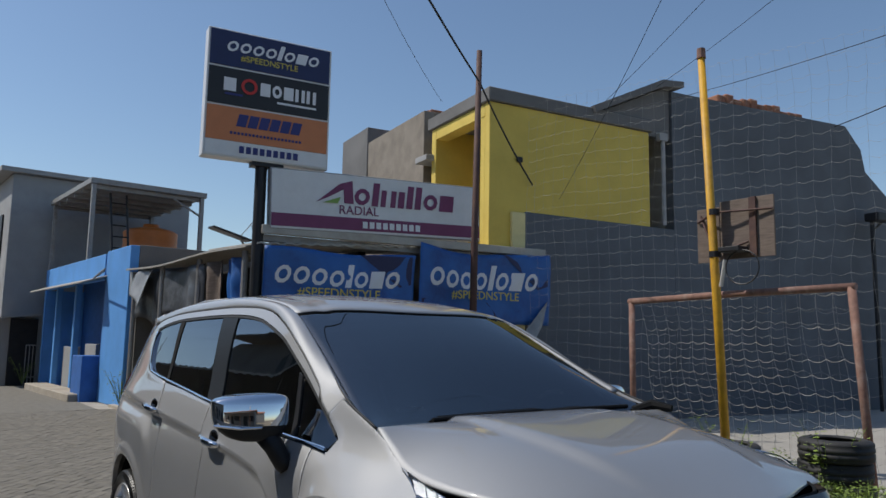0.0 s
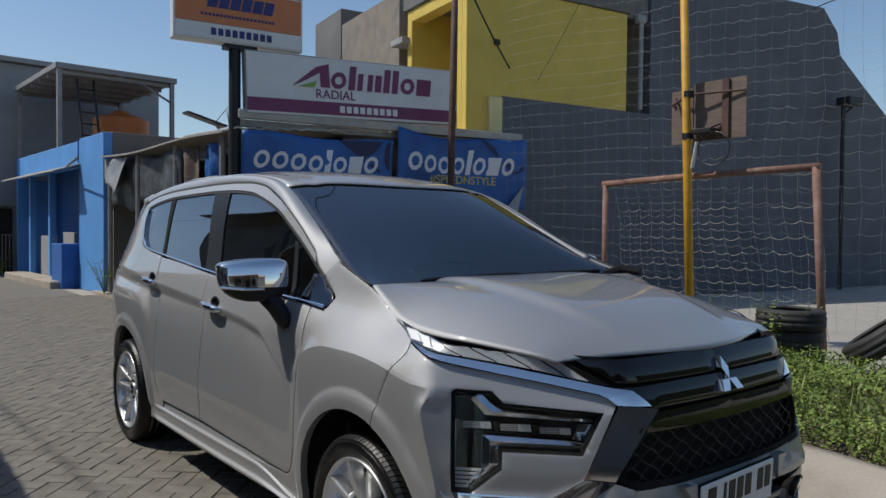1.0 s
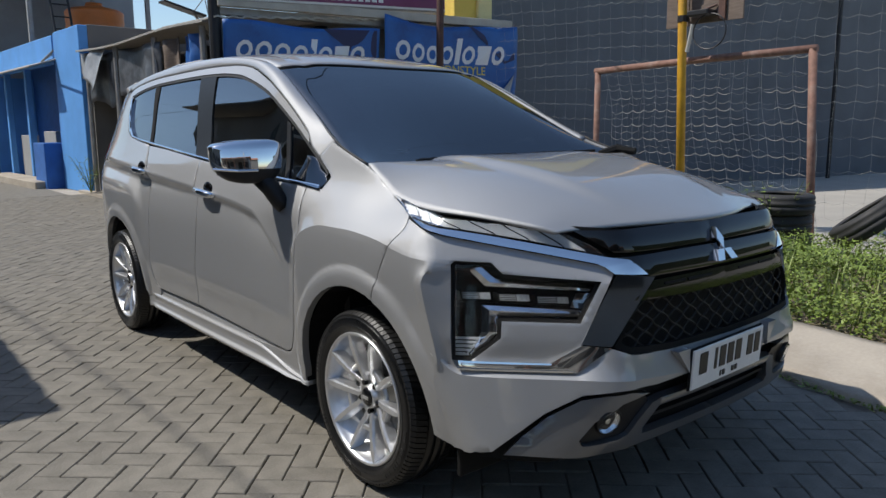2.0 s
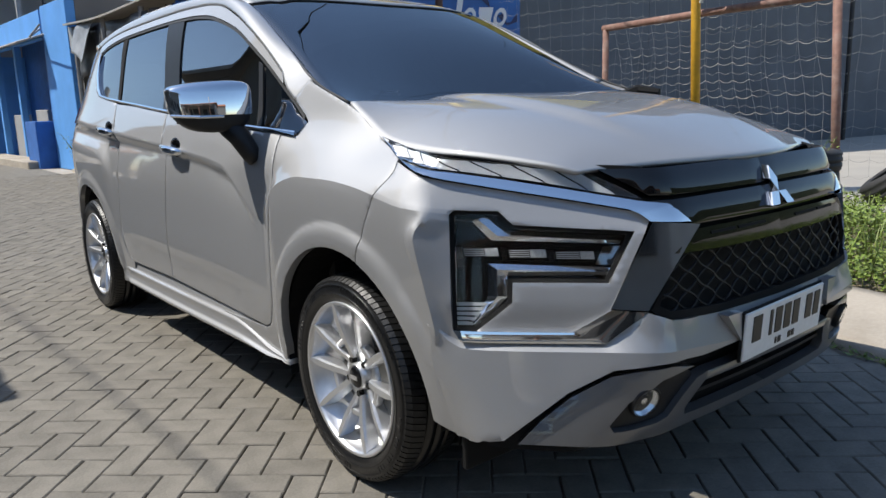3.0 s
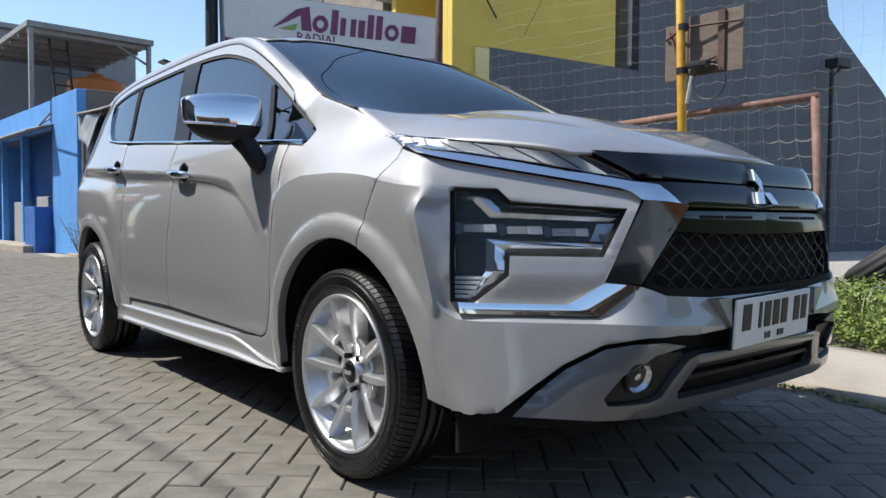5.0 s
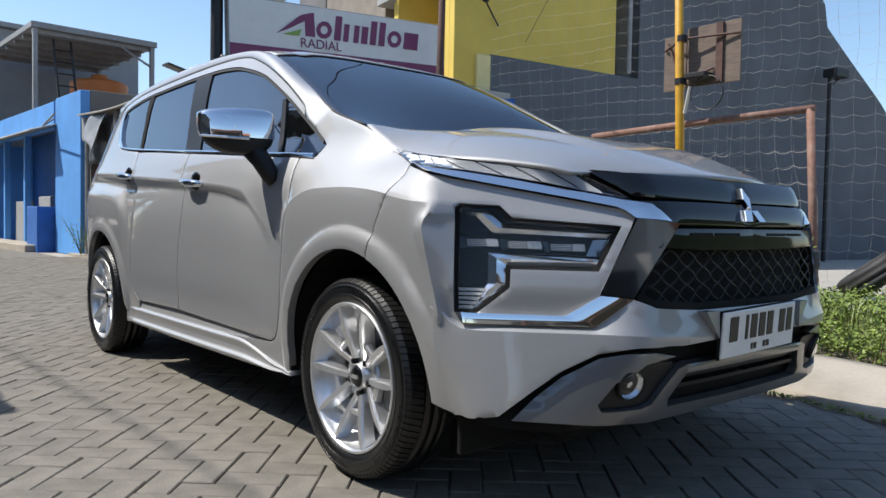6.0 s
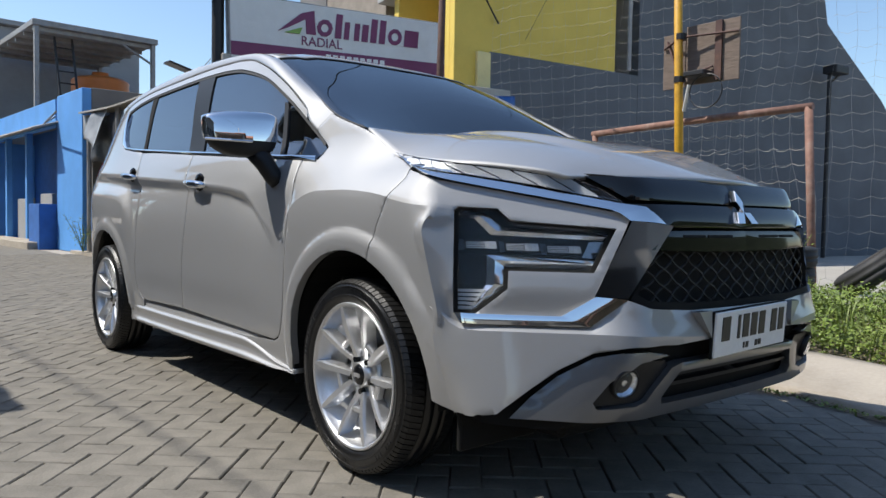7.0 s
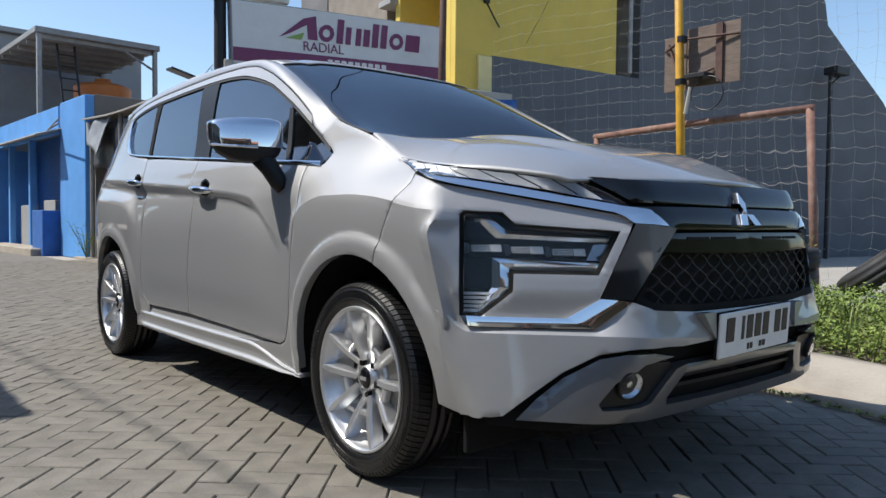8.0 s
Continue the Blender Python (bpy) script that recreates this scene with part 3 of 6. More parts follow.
for x in (0.5, 1.75, 3.1):
    part("bracket", tubed([(x, 0.1, 0.0), (x, 0.14, -0.14)], 0.02, 6), STEEL, long_sign)

# the square sign on its pole
pylon = thing("pole_sign", "square navy, black and orange sign on a black pole", "sign", MB @ pose(-4.72, -0.25, 0))
part("pole", tubed([(0, 0.1, 0.0), (0, 0.1, 4.02)], 0.085, 14), DARK_STEEL, pylon, soft=False)
part("collar", boxed(-0.16, 0.3, 0.0, 0.2, 3.9, 3.97, 0.005), DARK_STEEL, pylon)
case = part("case", boxed(-0.86, 0.96, -0.02, 0.2, 3.96, 5.82, 0.008), WHITE_SIGN, pylon, "white sheet metal case")
for nm, z0, z1, mm in (("navy_panel", 5.28, 5.795, NAVY), ("black_panel", 4.72, 5.25, BLACK_SIGN), ("orange_panel", 4.2, 4.69, ORANGE_SIGN), ("white_panel", 3.985, 4.195, WHITE_SIGN)):
    part(nm, boxed(-0.83, 0.93, -0.034, -0.022, z0, z1), mm, pylon)
pf = lambda u, v: Vector((u, -0.036, v))
blocks(pylon, pf, marks(-0.62, 0.76, 5.50, 5.72, "oooolobo", 0.06, 0.22), LETTER_WHITE, "white_bar")
lettering("#SPEEDNSTYLE", 0.125, LETTER_YELLOW, pose(0.02, -0.038, 5.42), pylon)
blocks(pylon, pf, marks(-0.62, -0.42, 4.92, 5.185, "b", 0, 0.28) + marks(-0.1, 0.76, 4.92, 5.185, "bobnn", 0, 0.26, 0.2), LETTER_WHITE, "white_bar")
ring = lathe(bmesh.new(), [(0.075, -0.01), (0.115, -0.01), (0.115, 0.0), (0.075, 0.0)], 24)
part("red_ring", ring, LETTER_RED, pylon, m=pose(-0.26, -0.038, 5.02, 0, 0, 90))
blocks(pylon, pf, [[(-0.6, 4.86), (-0.35, 4.86), (-0.35, 4.89), (-0.6, 4.89)][::1]], LETTER_BLUE, "blue_bar")
blocks(pylon, pf, [[(0.15, 4.84), (0.74, 4.84), (0.74, 4.87), (0.15, 4.87)]], LETTER_WHITE, "thin_bar")
blocks(pylon, pf, word(-0.42, 0.52, 4.42, 4.60, 6, 0.04, (), 0.14), LETTER_BLUE, "blue_bar")
blocks(pylon, pf, word(-0.5, 0.55, 4.30, 4.335, 20, 0, (), 0.35), LETTER_BLUE, "fine_print")
blocks(pylon, pf, word(-0.36, 0.52, 4.04, 4.14, 9, 0, (), 0.3), LETTER_BLUE, "dark_bar")

solo("iron_pole", tubed([(-1.50, -0.75, 0.03), (-1.47, -0.75, 3.0), (-1.42, -0.75, 6.15)], [0.06, 0.055, 0.045], 10), RUST_DARK, "tall thin rusty iron pole before the shop", "pole", MB, soft=True)
solar = thing("street_light", "slim solar street light arm over the shop roof", "lamp", MC)
part("arm", tubed([(0.95, -4, 2.75), (0.62, -4, 3.18)], 0.02, 6), STEEL, solar)
part("panel", boxed(-0.36, 0.36, -0.12, 0.12, -0.018, 0.018, 0.005), DARK_STEEL, solar, m=pose(0.45, -4, 3.22, 0, 14, 0))
part("antenna", tubed([(0.62, -4, 3.18), (0.86, -4, 3.48)], 0.008, 5), STEEL, solar)
part("rod", tubed([(0.9, -4, 3.1), (0.84, -4, 3.42)], 0.008, 5), STEEL, solar)

# shop's open side along the street
stall = thing("shop_stall", "open shop side with a sagging zinc awning and hung sheets", "stall", MC)
bm = bmesh.new()
slab(bm, lambda u, v: Vector((-0.12 + 1.9 * u, -5.9 + 5.7 * v, 2.80 + 0.26 * u + 0.03 * math.sin(v * 7) + 0.005 * math.sin(v * 190))), 3, 120, (0, 0, -0.03))
part("awning", bm, ZINC, stall, "dusty corrugated zinc awning")
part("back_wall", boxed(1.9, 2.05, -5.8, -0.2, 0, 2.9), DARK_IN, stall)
part("end_wall", boxed(0.1, 1.88, -0.35, -0.2, 0, 2.7), MID_GREY, stall)
for v in (-5.6, -3.8, -2.0, -0.4):
    part("post", tubed([(0.02, v, 0.02), (0.02, v, 2.76)], 0.05, 8), STEEL, stall)
for v0, v1, z0, mm, sd in ((-5.5, -4.9, 1.7, BANNER_BLUE, 1), (-4.8, -4.1, 1.75, WOOD, 5), (-4.0, -2.2, 1.8, PRINT, 3), (-1.9, -0.5, 1.75, PRINT, 4)):
    bm = bmesh.new()
    slab(bm, lambda u, v: Vector((0.04 + 0.05 * math.sin(u * 8 + sd) + 0.04 * noise.noise((u * 5, v * 4, sd)), v0 + (v1 - v0) * u, z0 + (2.68 - z0) * v + 0.08 * math.sin(u * 5 + sd) * (1 - v))), 24, 8, (0.004, 0, 0))
    solo("hung_sheet", bm, mm, "crumpled printed sheet hung from the stall awning", "banner", MC, group="stall sheets", soft=True)
solo("tarpaulin", slab(bmesh.new(), lambda u, v: Vector((-0.05 - 0.3 * v * (1 - u) + 0.05 * math.sin(9 * u), -1.7 + 1.5 * u, 2.74 - 0.75 * v * (1 - 0.55 * u) + 0.05 * math.sin(7 * u + 5 * v))), 14, 10, (0.006, 0, 0)), PLASTIC_SHEET, "crumpled grey tarpaulin hanging at the stall corner", "tarpaulin", MC, soft=True)
motor = boxed(0.3, 1.2, -3.0, -1.4, 0.03, 0.9, 0.05)
# bench takes the same near-black, so the stall's shade is in its colour
solo("work_bench", motor, DARK_IN, "work bench inside the stall, coloured dark for shade", "bench", MC)

# ---- blue house ----
blue_house = thing("blue_house", "sky blue painted house with a porch and flat parapet", "house", MC)
part("street_wall", boxed(-0.02, 0.16, -0.1, 1.6, 0, 3.34, 0.01), BLUE_WALL, blue_house)
part("south_wall", boxed(0.162, 4.6, -0.1, 0.08, 0, 3.36, 0.01), MID_GREY, blue_house, "bare grey cement side wall")
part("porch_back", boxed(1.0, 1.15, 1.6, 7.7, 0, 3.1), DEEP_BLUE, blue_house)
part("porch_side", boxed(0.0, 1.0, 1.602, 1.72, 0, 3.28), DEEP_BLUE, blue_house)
part("parapet", boxed(-0.02, 0.14, 1.725, 7.7, 2.72, 3.30, 0.01), BLUE_WALL, blue_house)
part("porch_end", boxed(-0.02, 1.0, 7.55, 7.7, 0, 2.71), BLUE_WALL, blue_house)
part("roof_slab", boxed(0.15, 4.6, 0.09, 7.7, 3.0, 3.15), MID_GREY, blue_house)
for v in (4.2, 6.2):
    part("porch_post", boxed(-0.02, 0.12, v - 0.08, v + 0.08, 0.0, 2.71, 0.008), BLUE_WALL, blue_house)
bm = bmesh.new()
slab(bm, lambda u, v: Vector((-0.55 + 0.62 * u, 1.5 + 5.4 * v, 2.62 + 0.2 * u + 0.012 * math.sin(v * 160))), 2, 100, (0, 0, -0.02))
part("porch_awning", bm, ZINC, blue_house, "thin zinc awning over the porch")
part("awning_bar", tubed([(-0.5, -0.1, 2.80), (-0.3, 1.5, 2.72), (-0.05, 1.62, 2.9)], 0.02, 6), STEEL, blue_house)
part("porch_step", boxed(-0.55, 0.0, 1.9, 6.6, -0.04, 0.16, 0.02), CONCRETE, blue_house)
part("half_door", boxed(0.2, 0.26, 4.5, 6.0, 0.02, 1.15, 0.01), LIGHT_GREY, blue_house)
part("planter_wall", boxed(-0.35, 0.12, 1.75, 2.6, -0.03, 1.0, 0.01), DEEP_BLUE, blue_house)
part("porch_cabinet", boxed(0.15, 0.5, 2.65, 3.6, 0.0, 1.25, 0.01), LIGHT_GREY, blue_house)

canopy = thing("roof_canopy", "flat steel roof canopy on thin posts above the blue house", "canopy", MC)
part("roof_sheet", boxed(-0.05, 2.9, 3.4, 7.8, 5.22, 5.36, 0.01), STEEL, canopy)
for i in range(6):
    part("rafter", boxed(0.0, 2.85, 3.55 + i * 0.82, 3.62 + i * 0.82, 5.12, 5.215), STEEL, canopy)
for x, y in ((0.05, 3.5), (2.8, 3.5), (0.05, 7.6), (2.8, 7.6)):
    part("post", boxed(x - 0.05, x + 0.05, y - 0.05, y + 0.05, 3.16, 5.215), STEEL, canopy)
part("brace", tubed([(2.0, 3.5, 5.12), (2.8, 3.5, 4.7)], 0.03, 6), STEEL, canopy)
ladder = thing("roof_ladder", "dark steel ladder leaning under the roof canopy", "ladder", MC)
for x in (0.55, 0.95):
    part("rail", tubed([(x, 3.3, 3.16), (x, 3.9, 5.1)], 0.03, 6), DARK_STEEL, ladder)
for i in range(6):
    part("rung", tubed([(0.55, 3.35 + i * 0.1, 3.35 + i * 0.3), (0.95, 3.35 + i * 0.1, 3.35 + i * 0.3)], 0.018, 6), DARK_STEEL, ladder)
tank = thing("water_tank", "round orange plastic water tank on the flat roof", "water tank", MC @ pose(1.85, 4.6, 3.15))
part("body", lathe(bmesh.new(), [(0.02, 1.27), (0.3, 1.25), (0.60, 1.18), (0.69, 1.13), (0.71, 1.08), (0.695, 1.0), (0.705, 0.86), (0.69, 0.8), (0.705, 0.74), (0.69, 0.5), (0.705, 0.44), (0.69, 0.38), (0.70, 0.06), (0.66, 0.0)], 32, "z"), TANK, tank, soft=True)
part("lid", lathe(bmesh.new(), [(0.01, 1.36), (0.2, 1.35), (0.22, 1.26)], 20, "z"), TANK, tank, soft=True)

# ---- grey houses further up the lane ----
far_house = thing("grey_lane_house", "two storey grey rendered house with flat eaves", "house", MC)
part("side_wall", boxed(-1.0, 4.2, 8.2, 8.4, 0, 6.1, 0.01), LIGHT_GREY, far_house)
part("street_wall", boxed(-1.0, -0.8, 8.42, 16.0, 0, 6.1), LIGHT_GREY, far_house)
part("eave_slab", boxed(-1.35, 4.4, 8.0, 16.2, 6.12, 6.26, 0.01), LIGHT_GREY, far_house)
part("balcony", boxed(-1.5, -1.01, 9.0, 13.0, 2.9, 3.05), LIGHT_GREY, far_house)
for i in range(3):
    w = part("window", boxed(-1.05, -0.99, 9.2 + 2.1 * i, 10.4 + 2.1 * i, 3.7, 5.0), DARK_STEEL, far_house)
part("low_awning", slab(bmesh.new(), lambda u, v: Vector((-1.6 + 1.55 * u, 7.75 + 0.9 * v, 1.85 + 0.2 * u)), 3, 3, (0, 0, -0.03)), ZINC, far_house, "low zinc awning")
# flat dark slab: the room's shade behind the door is put into the colour
part("door_opening", boxed(-0.75, -0.05, 8.12, 8.19, 0, 1.9), DARK_IN, far_house)
gate = thing("lane_gate", "small grey metal gate beside the lane", "gate", MC)
for i in range(7):
    part("bar", tubed([(-0.35 + 0.09 * i, 7.9, 0.02), (-0.35 + 0.09 * i, 7.9, 1.15)], 0.012, 6), STEEL, gate)
part("rail", tubed([(-0.36, 7.9, 1.15), (0.22, 7.9, 1.15)], 0.016, 6), STEEL, gate)
part("low_rail", tubed([(-0.36, 7.9, 0.25), (0.22, 7.9, 0.25)], 0.016, 6), STEEL, gate)
far2 = thing("end_house", "distant grey house closing the lane", "house", pose(-1.2, 44, 0))
part("wall", boxed(-12, 10, 0, 6, 0, 5.0), MID_GREY, far2)
part("roof", slab(bmesh.new(), lambda u, v: Vector((-12.5 + 23 * u, -0.6 + 4 * v, 5.0 + 1.6 * v)), 4, 2, (0, 0, -0.12)), TILE, far2)

# ---- houses across the road, seen in the car's glass ----
opposite = thing("opposite_house", "row house across the road with a corrugated awning", "house")
part("front_wall", boxed(-7.2, -7.0, 3.45, 22, 0, 4.2), MID_GREY, opposite)
bm = bmesh.new()
slab(bm, lambda u, v: Vector((-7.0 + 3.69 * u, 2.92 + 16 * v, 3.35 - 0.35 * u + 0.011 * math.sin(v * 300))), 3, 220, (0, 0, -0.03))
part("awning", bm, ZINC, opposite, "corrugated zinc awning")
for y in (3.15, 7.0, 11.0, 15.0, 18.4):
    part("post", tubed([(-3.50, y, 0.02), (-3.50, y, 3.0)], 0.05, 8), STEEL, opposite)
part("upper_wall", boxed(-6.9, -6.7, 7.0, 22, 3.5, 6.8), MID_GREY, opposite)
part("gable_wall", boxed(-12.0, -6.91, 7.0, 7.2, 3.5, 6.8), MID_GREY, opposite)
part("eave", slab(bmesh.new(), lambda u, v: Vector((-12 + 6.2 * u, 6.5 + 15.6 * v, 8.3 - 1.4 * u)), 3, 3, (0, 0, -0.1)), MID_GREY, opposite)
for y in (8.5, 12.0, 15.5):
    part("window", boxed(-6.71, -6.66, y, y + 1.4, 4.4, 5.8), DARK_STEEL, opposite)
row = thing("row_house", "row of shaded grey rendered houses across the road", "house")
part("front_wall", boxed(-7.6, -7.4, -5.0, 3.4, 0, 5.0), MID_GREY, row)
part("roof", slab(bmesh.new(), lambda u, v: Vector((-6.9 - 4 * u, -5.4 + 9 * v, 4.8 + 1.9 * u)), 2, 2, (0, 0, -0.12)), TILE, row)
part("fascia", boxed(-6.95, -6.8, -5.3, 3.5, 4.62, 4.84), STEEL, row)
for i in range(2):
    part("door_opening", boxed(-7.42, -7.36, -4 + i * 4, -3 + i * 4, 0, 2.2), DARK_IN, row)
    part("window", boxed(-7.42, -7.36, -2.4 + i * 4, -1 + i * 4, 1.0, 2.3), DARK_STEEL, row)
carport = thing("carport", "open carport with brown steel trusses before a grey house", "carport")
part("roof", slab(bmesh.new(), lambda u, v: Vector((-9.5 + 7.0 * u, -9.95 + 2.6 * v, 3.05 - 0.3 * v + 0.01 * math.sin(u * 200))), 140, 2, (0, 0, -0.03)), ZINC, carport)
for i in range(5):
    x = -9.4 + i * 1.7
    part("post", tubed([(x, -7.5, 0), (x, -7.5, 2.72)], 0.05, 8), RUST, carport)
    part("truss", tubed([(x, -7.4, 2.70), (x, -8.6, 2.88), (x, -9.9, 2.98)], 0.035, 6), RUST, carport)
part("beam", boxed(-9.5, -2.5, -7.55, -7.42, 2.58, 2.70), RUST, carport)
corner_house = thing("corner_house", "low weathered grey house behind the carport", "house")
part("front_wall", boxed(-12.0, -2.0, -10.2, -10.0, 0, 3.5), MID_GREY, corner_house)
part("side_wall", boxed(-2.2, -2.0, -17.0, -10.21, 0, 3.5), MID_GREY, corner_house)
part("roof", slab(bmesh.new(), lambda u, v: Vector((-12.4 + 10.8 * u, -17.4 + 7.8 * v, 3.5 + 0.7 * math.sin(math.pi * v))), 2, 12, (0, 0, -0.1)), TILE, corner_house)
for x in (-10.6, -7.6, -4.6):
    w = part("window", boxed(x + 1.2, x + 2.4, -9.995, -9.94, 1.0, 2.3, 0.01), DARK_STEEL, corner_house)
    part("pane", boxed(x + 1.28, x + 2.32, -9.938, -9.93, 1.08, 2.22), DARK_IN, w)
    part("door_opening", boxed(x, x + 1.0, -9.995, -9.96, 0, 2.2), DARK_IN, corner_house)
back = thing("rear_house", "plain house closing the street behind", "house")
part("front_wall", boxed(-9, 3, -32, -31.8, 0, 6.0), MID_GREY, back)
part("roof", slab(bmesh.new(), lambda u, v: Vector((-9.4 + 12.8 * u, -31.4 - 4 * v, 6.0 + 1.8 * v)), 2, 2, (0, 0, -0.12)), TILE, back)
# out of view: plain foliage block added to darken what the grille bar reflects
trees = thing("far_hedge", "unseen block of dark tree foliage, added for the grille's reflection", "hedge")
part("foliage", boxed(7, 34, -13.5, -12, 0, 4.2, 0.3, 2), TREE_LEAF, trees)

# ---- goal, net, hoop pole ----
goal = thing("goal", "rusty steel pipe football goal", "goal")
GA, GB = Vector((5.66, 1.49, 0)), Vector((5.89, 4.46, 0))
part("post", tubed([GA + Vector((0.03, -0.1, 0.04)), GA + Vector((0, 0, 2.07))], 0.042, 10), RUST, goal, soft=True)
part("post", tubed([GB + Vector((0.0, 0.0, 0.04)), GB + Vector((0, 0, 2.03))], 0.042, 10), RUST, goal, soft=True)
part("crossbar", tubed([GA + Vector((0, -0.04, 2.07)), (GA + GB) / 2 + Vector((0, 0, 2.06)), GB + Vector((0, 0.04, 2.03))], 0.042, 10), RUST, goal, soft=True)


def netting(f, nu, nv, r, seg):
    """Knotted square netting over f(u, v)."""
    bm = bmesh.new()
    for i in range(nu + 1):
        tube(bm, [f(i / nu, k / (nv * seg)) for k in range(nv * seg + 1)], r, 3)
    for j in range(nv + 1):
        tube(bm, [f(k / (nu * seg), j / nv) for k in range(nu * seg + 1)], r, 3)
    return bm


def goal_net(u, v):
    p = GA.lerp(GB, 0.02 + 0.96 * u)
    cell = 0.035 * abs(math.sin(u * 15 * math.pi)) * (1 if v > 0 else 0)
    return Vector((p.x + 0.12 + 0.75 * (1 - v) ** 1.2 * 0.6 + 0.05 * noise.noise((u * 4, v * 3, 3)), p.y + 0.03 * math.sin(v * 9 + u * 4), 0.06 + 1.98 * v - cell + 0.03 * noise.noise((u * 7, v * 6, 8))))


part("net", netting(goal_net, 15, 11, 0.0028, 3), NET, goal, "sagging white cord net")


def court_net(u, v):
    y = -5.5 + 12.6 * u
    z = 0.25 + 5.3 * v - 0.5 * v * math.sin(u * math.pi) ** 2
    return Vector((6.55 + 0.10 * math.sin(u * 17) + 0.12 * noise.noise((u * 9, v * 4, 2)), y + 0.05 * noise.noise((u * 12, v * 8, 5)), z - 0.035 * abs(math.sin(u * 62 * math.pi)) + 0.05 * noise.noise((u * 8, v * 7, 9))))


solo("court_net", netting(court_net, 62, 26, 0.0013, 2), NET, "tall sagging white cord ball net along the court", "net", kind="stuff")
hoop_pole = thing("hoop_pole", "tall yellow painted steel pole with a wooden backboard", "pole")
part("pole", tubed([(5.43, 2.80, 0.04), (5.40, 2.86, 2.2), (5.36, 2.94, 4.85)], [0.05, 0.05, 0.042], 12), YELLOW_PIPE, hoop_pole, soft=True)
part("cap", tubed([(5.36, 2.94, 4.85), (5.36, 2.94, 4.97)], [0.055, 0.05], 10), RUST, hoop_pole)
part("backboard", boxed(5.52, 5.545, 2.2, 2.86, 2.44, 3.12, 0.004), WOOD, hoop_pole, "weathered brown wooden backboard")
part("board_strip", boxed(5.515, 5.54, 2.865, 3.16, 2.42, 3.06, 0.004), WOOD, hoop_pole)
part("board_batten", boxed(5.49, 5.515, 2.40, 2.48, 2.46, 3.12), RUST_DARK, hoop_pole)
for a, b in (((5.40, 2.86, 2.98), (5.5, 2.2, 2.96)), ((5.40, 2.86, 2.5), (5.5, 2.5, 2.62)), ((5.40, 2.86, 2.5), (5.5, 3.1, 2.98)), ((5.40, 2.86, 2.98), (5.5, 3.14, 2.9))):
    part("bracket", tubed([a, b], 0.014, 6), RUST_DARK, hoop_pole)
part("clamp", tubed([(5.40, 2.86, 2.95), (5.40, 2.86, 3.02)], 0.065, 12), DARK_STEEL, hoop_pole)
part("clamp", tubed([(5.40, 2.86, 2.46), (5.40, 2.86, 2.53)], 0.065, 12), DARK_STEEL, hoop_pole)
part("hoop_bracket", boxed(5.3, 5.5, 2.5, 2.76, 2.5, 2.56, 0.01), DARK_STEEL, hoop_pole, m=Matrix.Translation((0, 0, 0)))
part("hoop_ring", tubed([(5.36, 2.50 + 0.2 * math.cos(a), 2.32 + 0.19 * math.sin(a)) for a in [2 * math.pi * k / 24 for k in range(24)]], 0.008, 6, True), DARK_STEEL, hoop_pole)
part("strap", tubed([(5.38, 2.72, 2.42), (5.38, 2.78, 2.12)], 0.022, 6), NET, hoop_pole, "loose white plastic strip")

# ---- overhead cables ----
def cable(a, b, sag, r, group="overhead cables"):
    a, b = Vector(a), Vector(b)
    pts = [a.lerp(b, i / 24) - Vector((0, 0, sag * 4 * (i / 24) * (1 - i / 24))) for i in range(25)]
    return solo("cable", tubed(pts, r, 5), CABLE, "thin black overhead cable sagging between poles", "cable", group=group)

# ---- car materials ----
SILVER = mat("silver_metallic_paint", (0.358, 0.360, 0.364), 0.68, 0.82, var=0.04, scale=900, fine=2500, bump=0.02, spec=0.3, coat=1.0, coat_rough=0.035, coat_ior=1.6)
DARK_SILVER = mat("grey_metallic_garnish", (0.16, 0.162, 0.166), 0.42, 0.7, var=0.04, scale=900, coat=0.8)
CHROME = mat("chrome_trim", (0.80, 0.81, 0.82), 0.04, 1.0, var=0.03)
DARK_CHROME = mat("dark_chrome_trim", (0.22, 0.225, 0.23), 0.04, 1.0, var=0.05)
GLOSS_BLACK = mat("gloss_black_plastic", (0.006, 0.006, 0.0065), 0.06, var=0.1)
LAMP_DARK = mat("dark_lamp_housing", (0.004, 0.004, 0.0042), 0.5, spec=0.05, var=0.2, scale=60)
SATIN_BLACK = mat("satin_black_plastic", (0.009, 0.009, 0.0095), 0.45, spec=0.35, var=0.2, scale=40, bump=0.05)
MATT_BLACK = mat("matt_black_plastic", (0.006, 0.006, 0.006), 0.8, var=0.2, spec=0.25)
SEAL = mat("black_rubber_seal", (0.012, 0.012, 0.012), 0.6, var=0.2)
TYRE = mat("black_tyre_rubber", (0.006, 0.006, 0.0063), 0.30, var=0.25, scale=30, bump=0.12, fine=140)
TREAD = mat("tyre_tread_rubber", (0.009, 0.009, 0.009), 0.45, var=0.3, scale=40, bump=0.2)
ALLOY = mat("silver_alloy", (0.68, 0.685, 0.695), 0.36, 0.88, var=0.05, scale=30, coat=0.15)
STEEL_DISC = mat("brake_disc_steel", (0.10, 0.098, 0.095), 0.38, 0.9, var=0.15, scale=20)
BRAKE = mat("cast_iron_caliper", (0.24, 0.235, 0.22), 0.55, 0.6, var=0.2)
TINT = mat("tinted_glass", (0.05, 0.058, 0.066), 0.0, var=0.0, trans=1.0, ior=2.7)
SCREEN = mat("windscreen_glass", (0.05, 0.058, 0.066), 0.0, var=0.0, trans=1.0, ior=2.6)
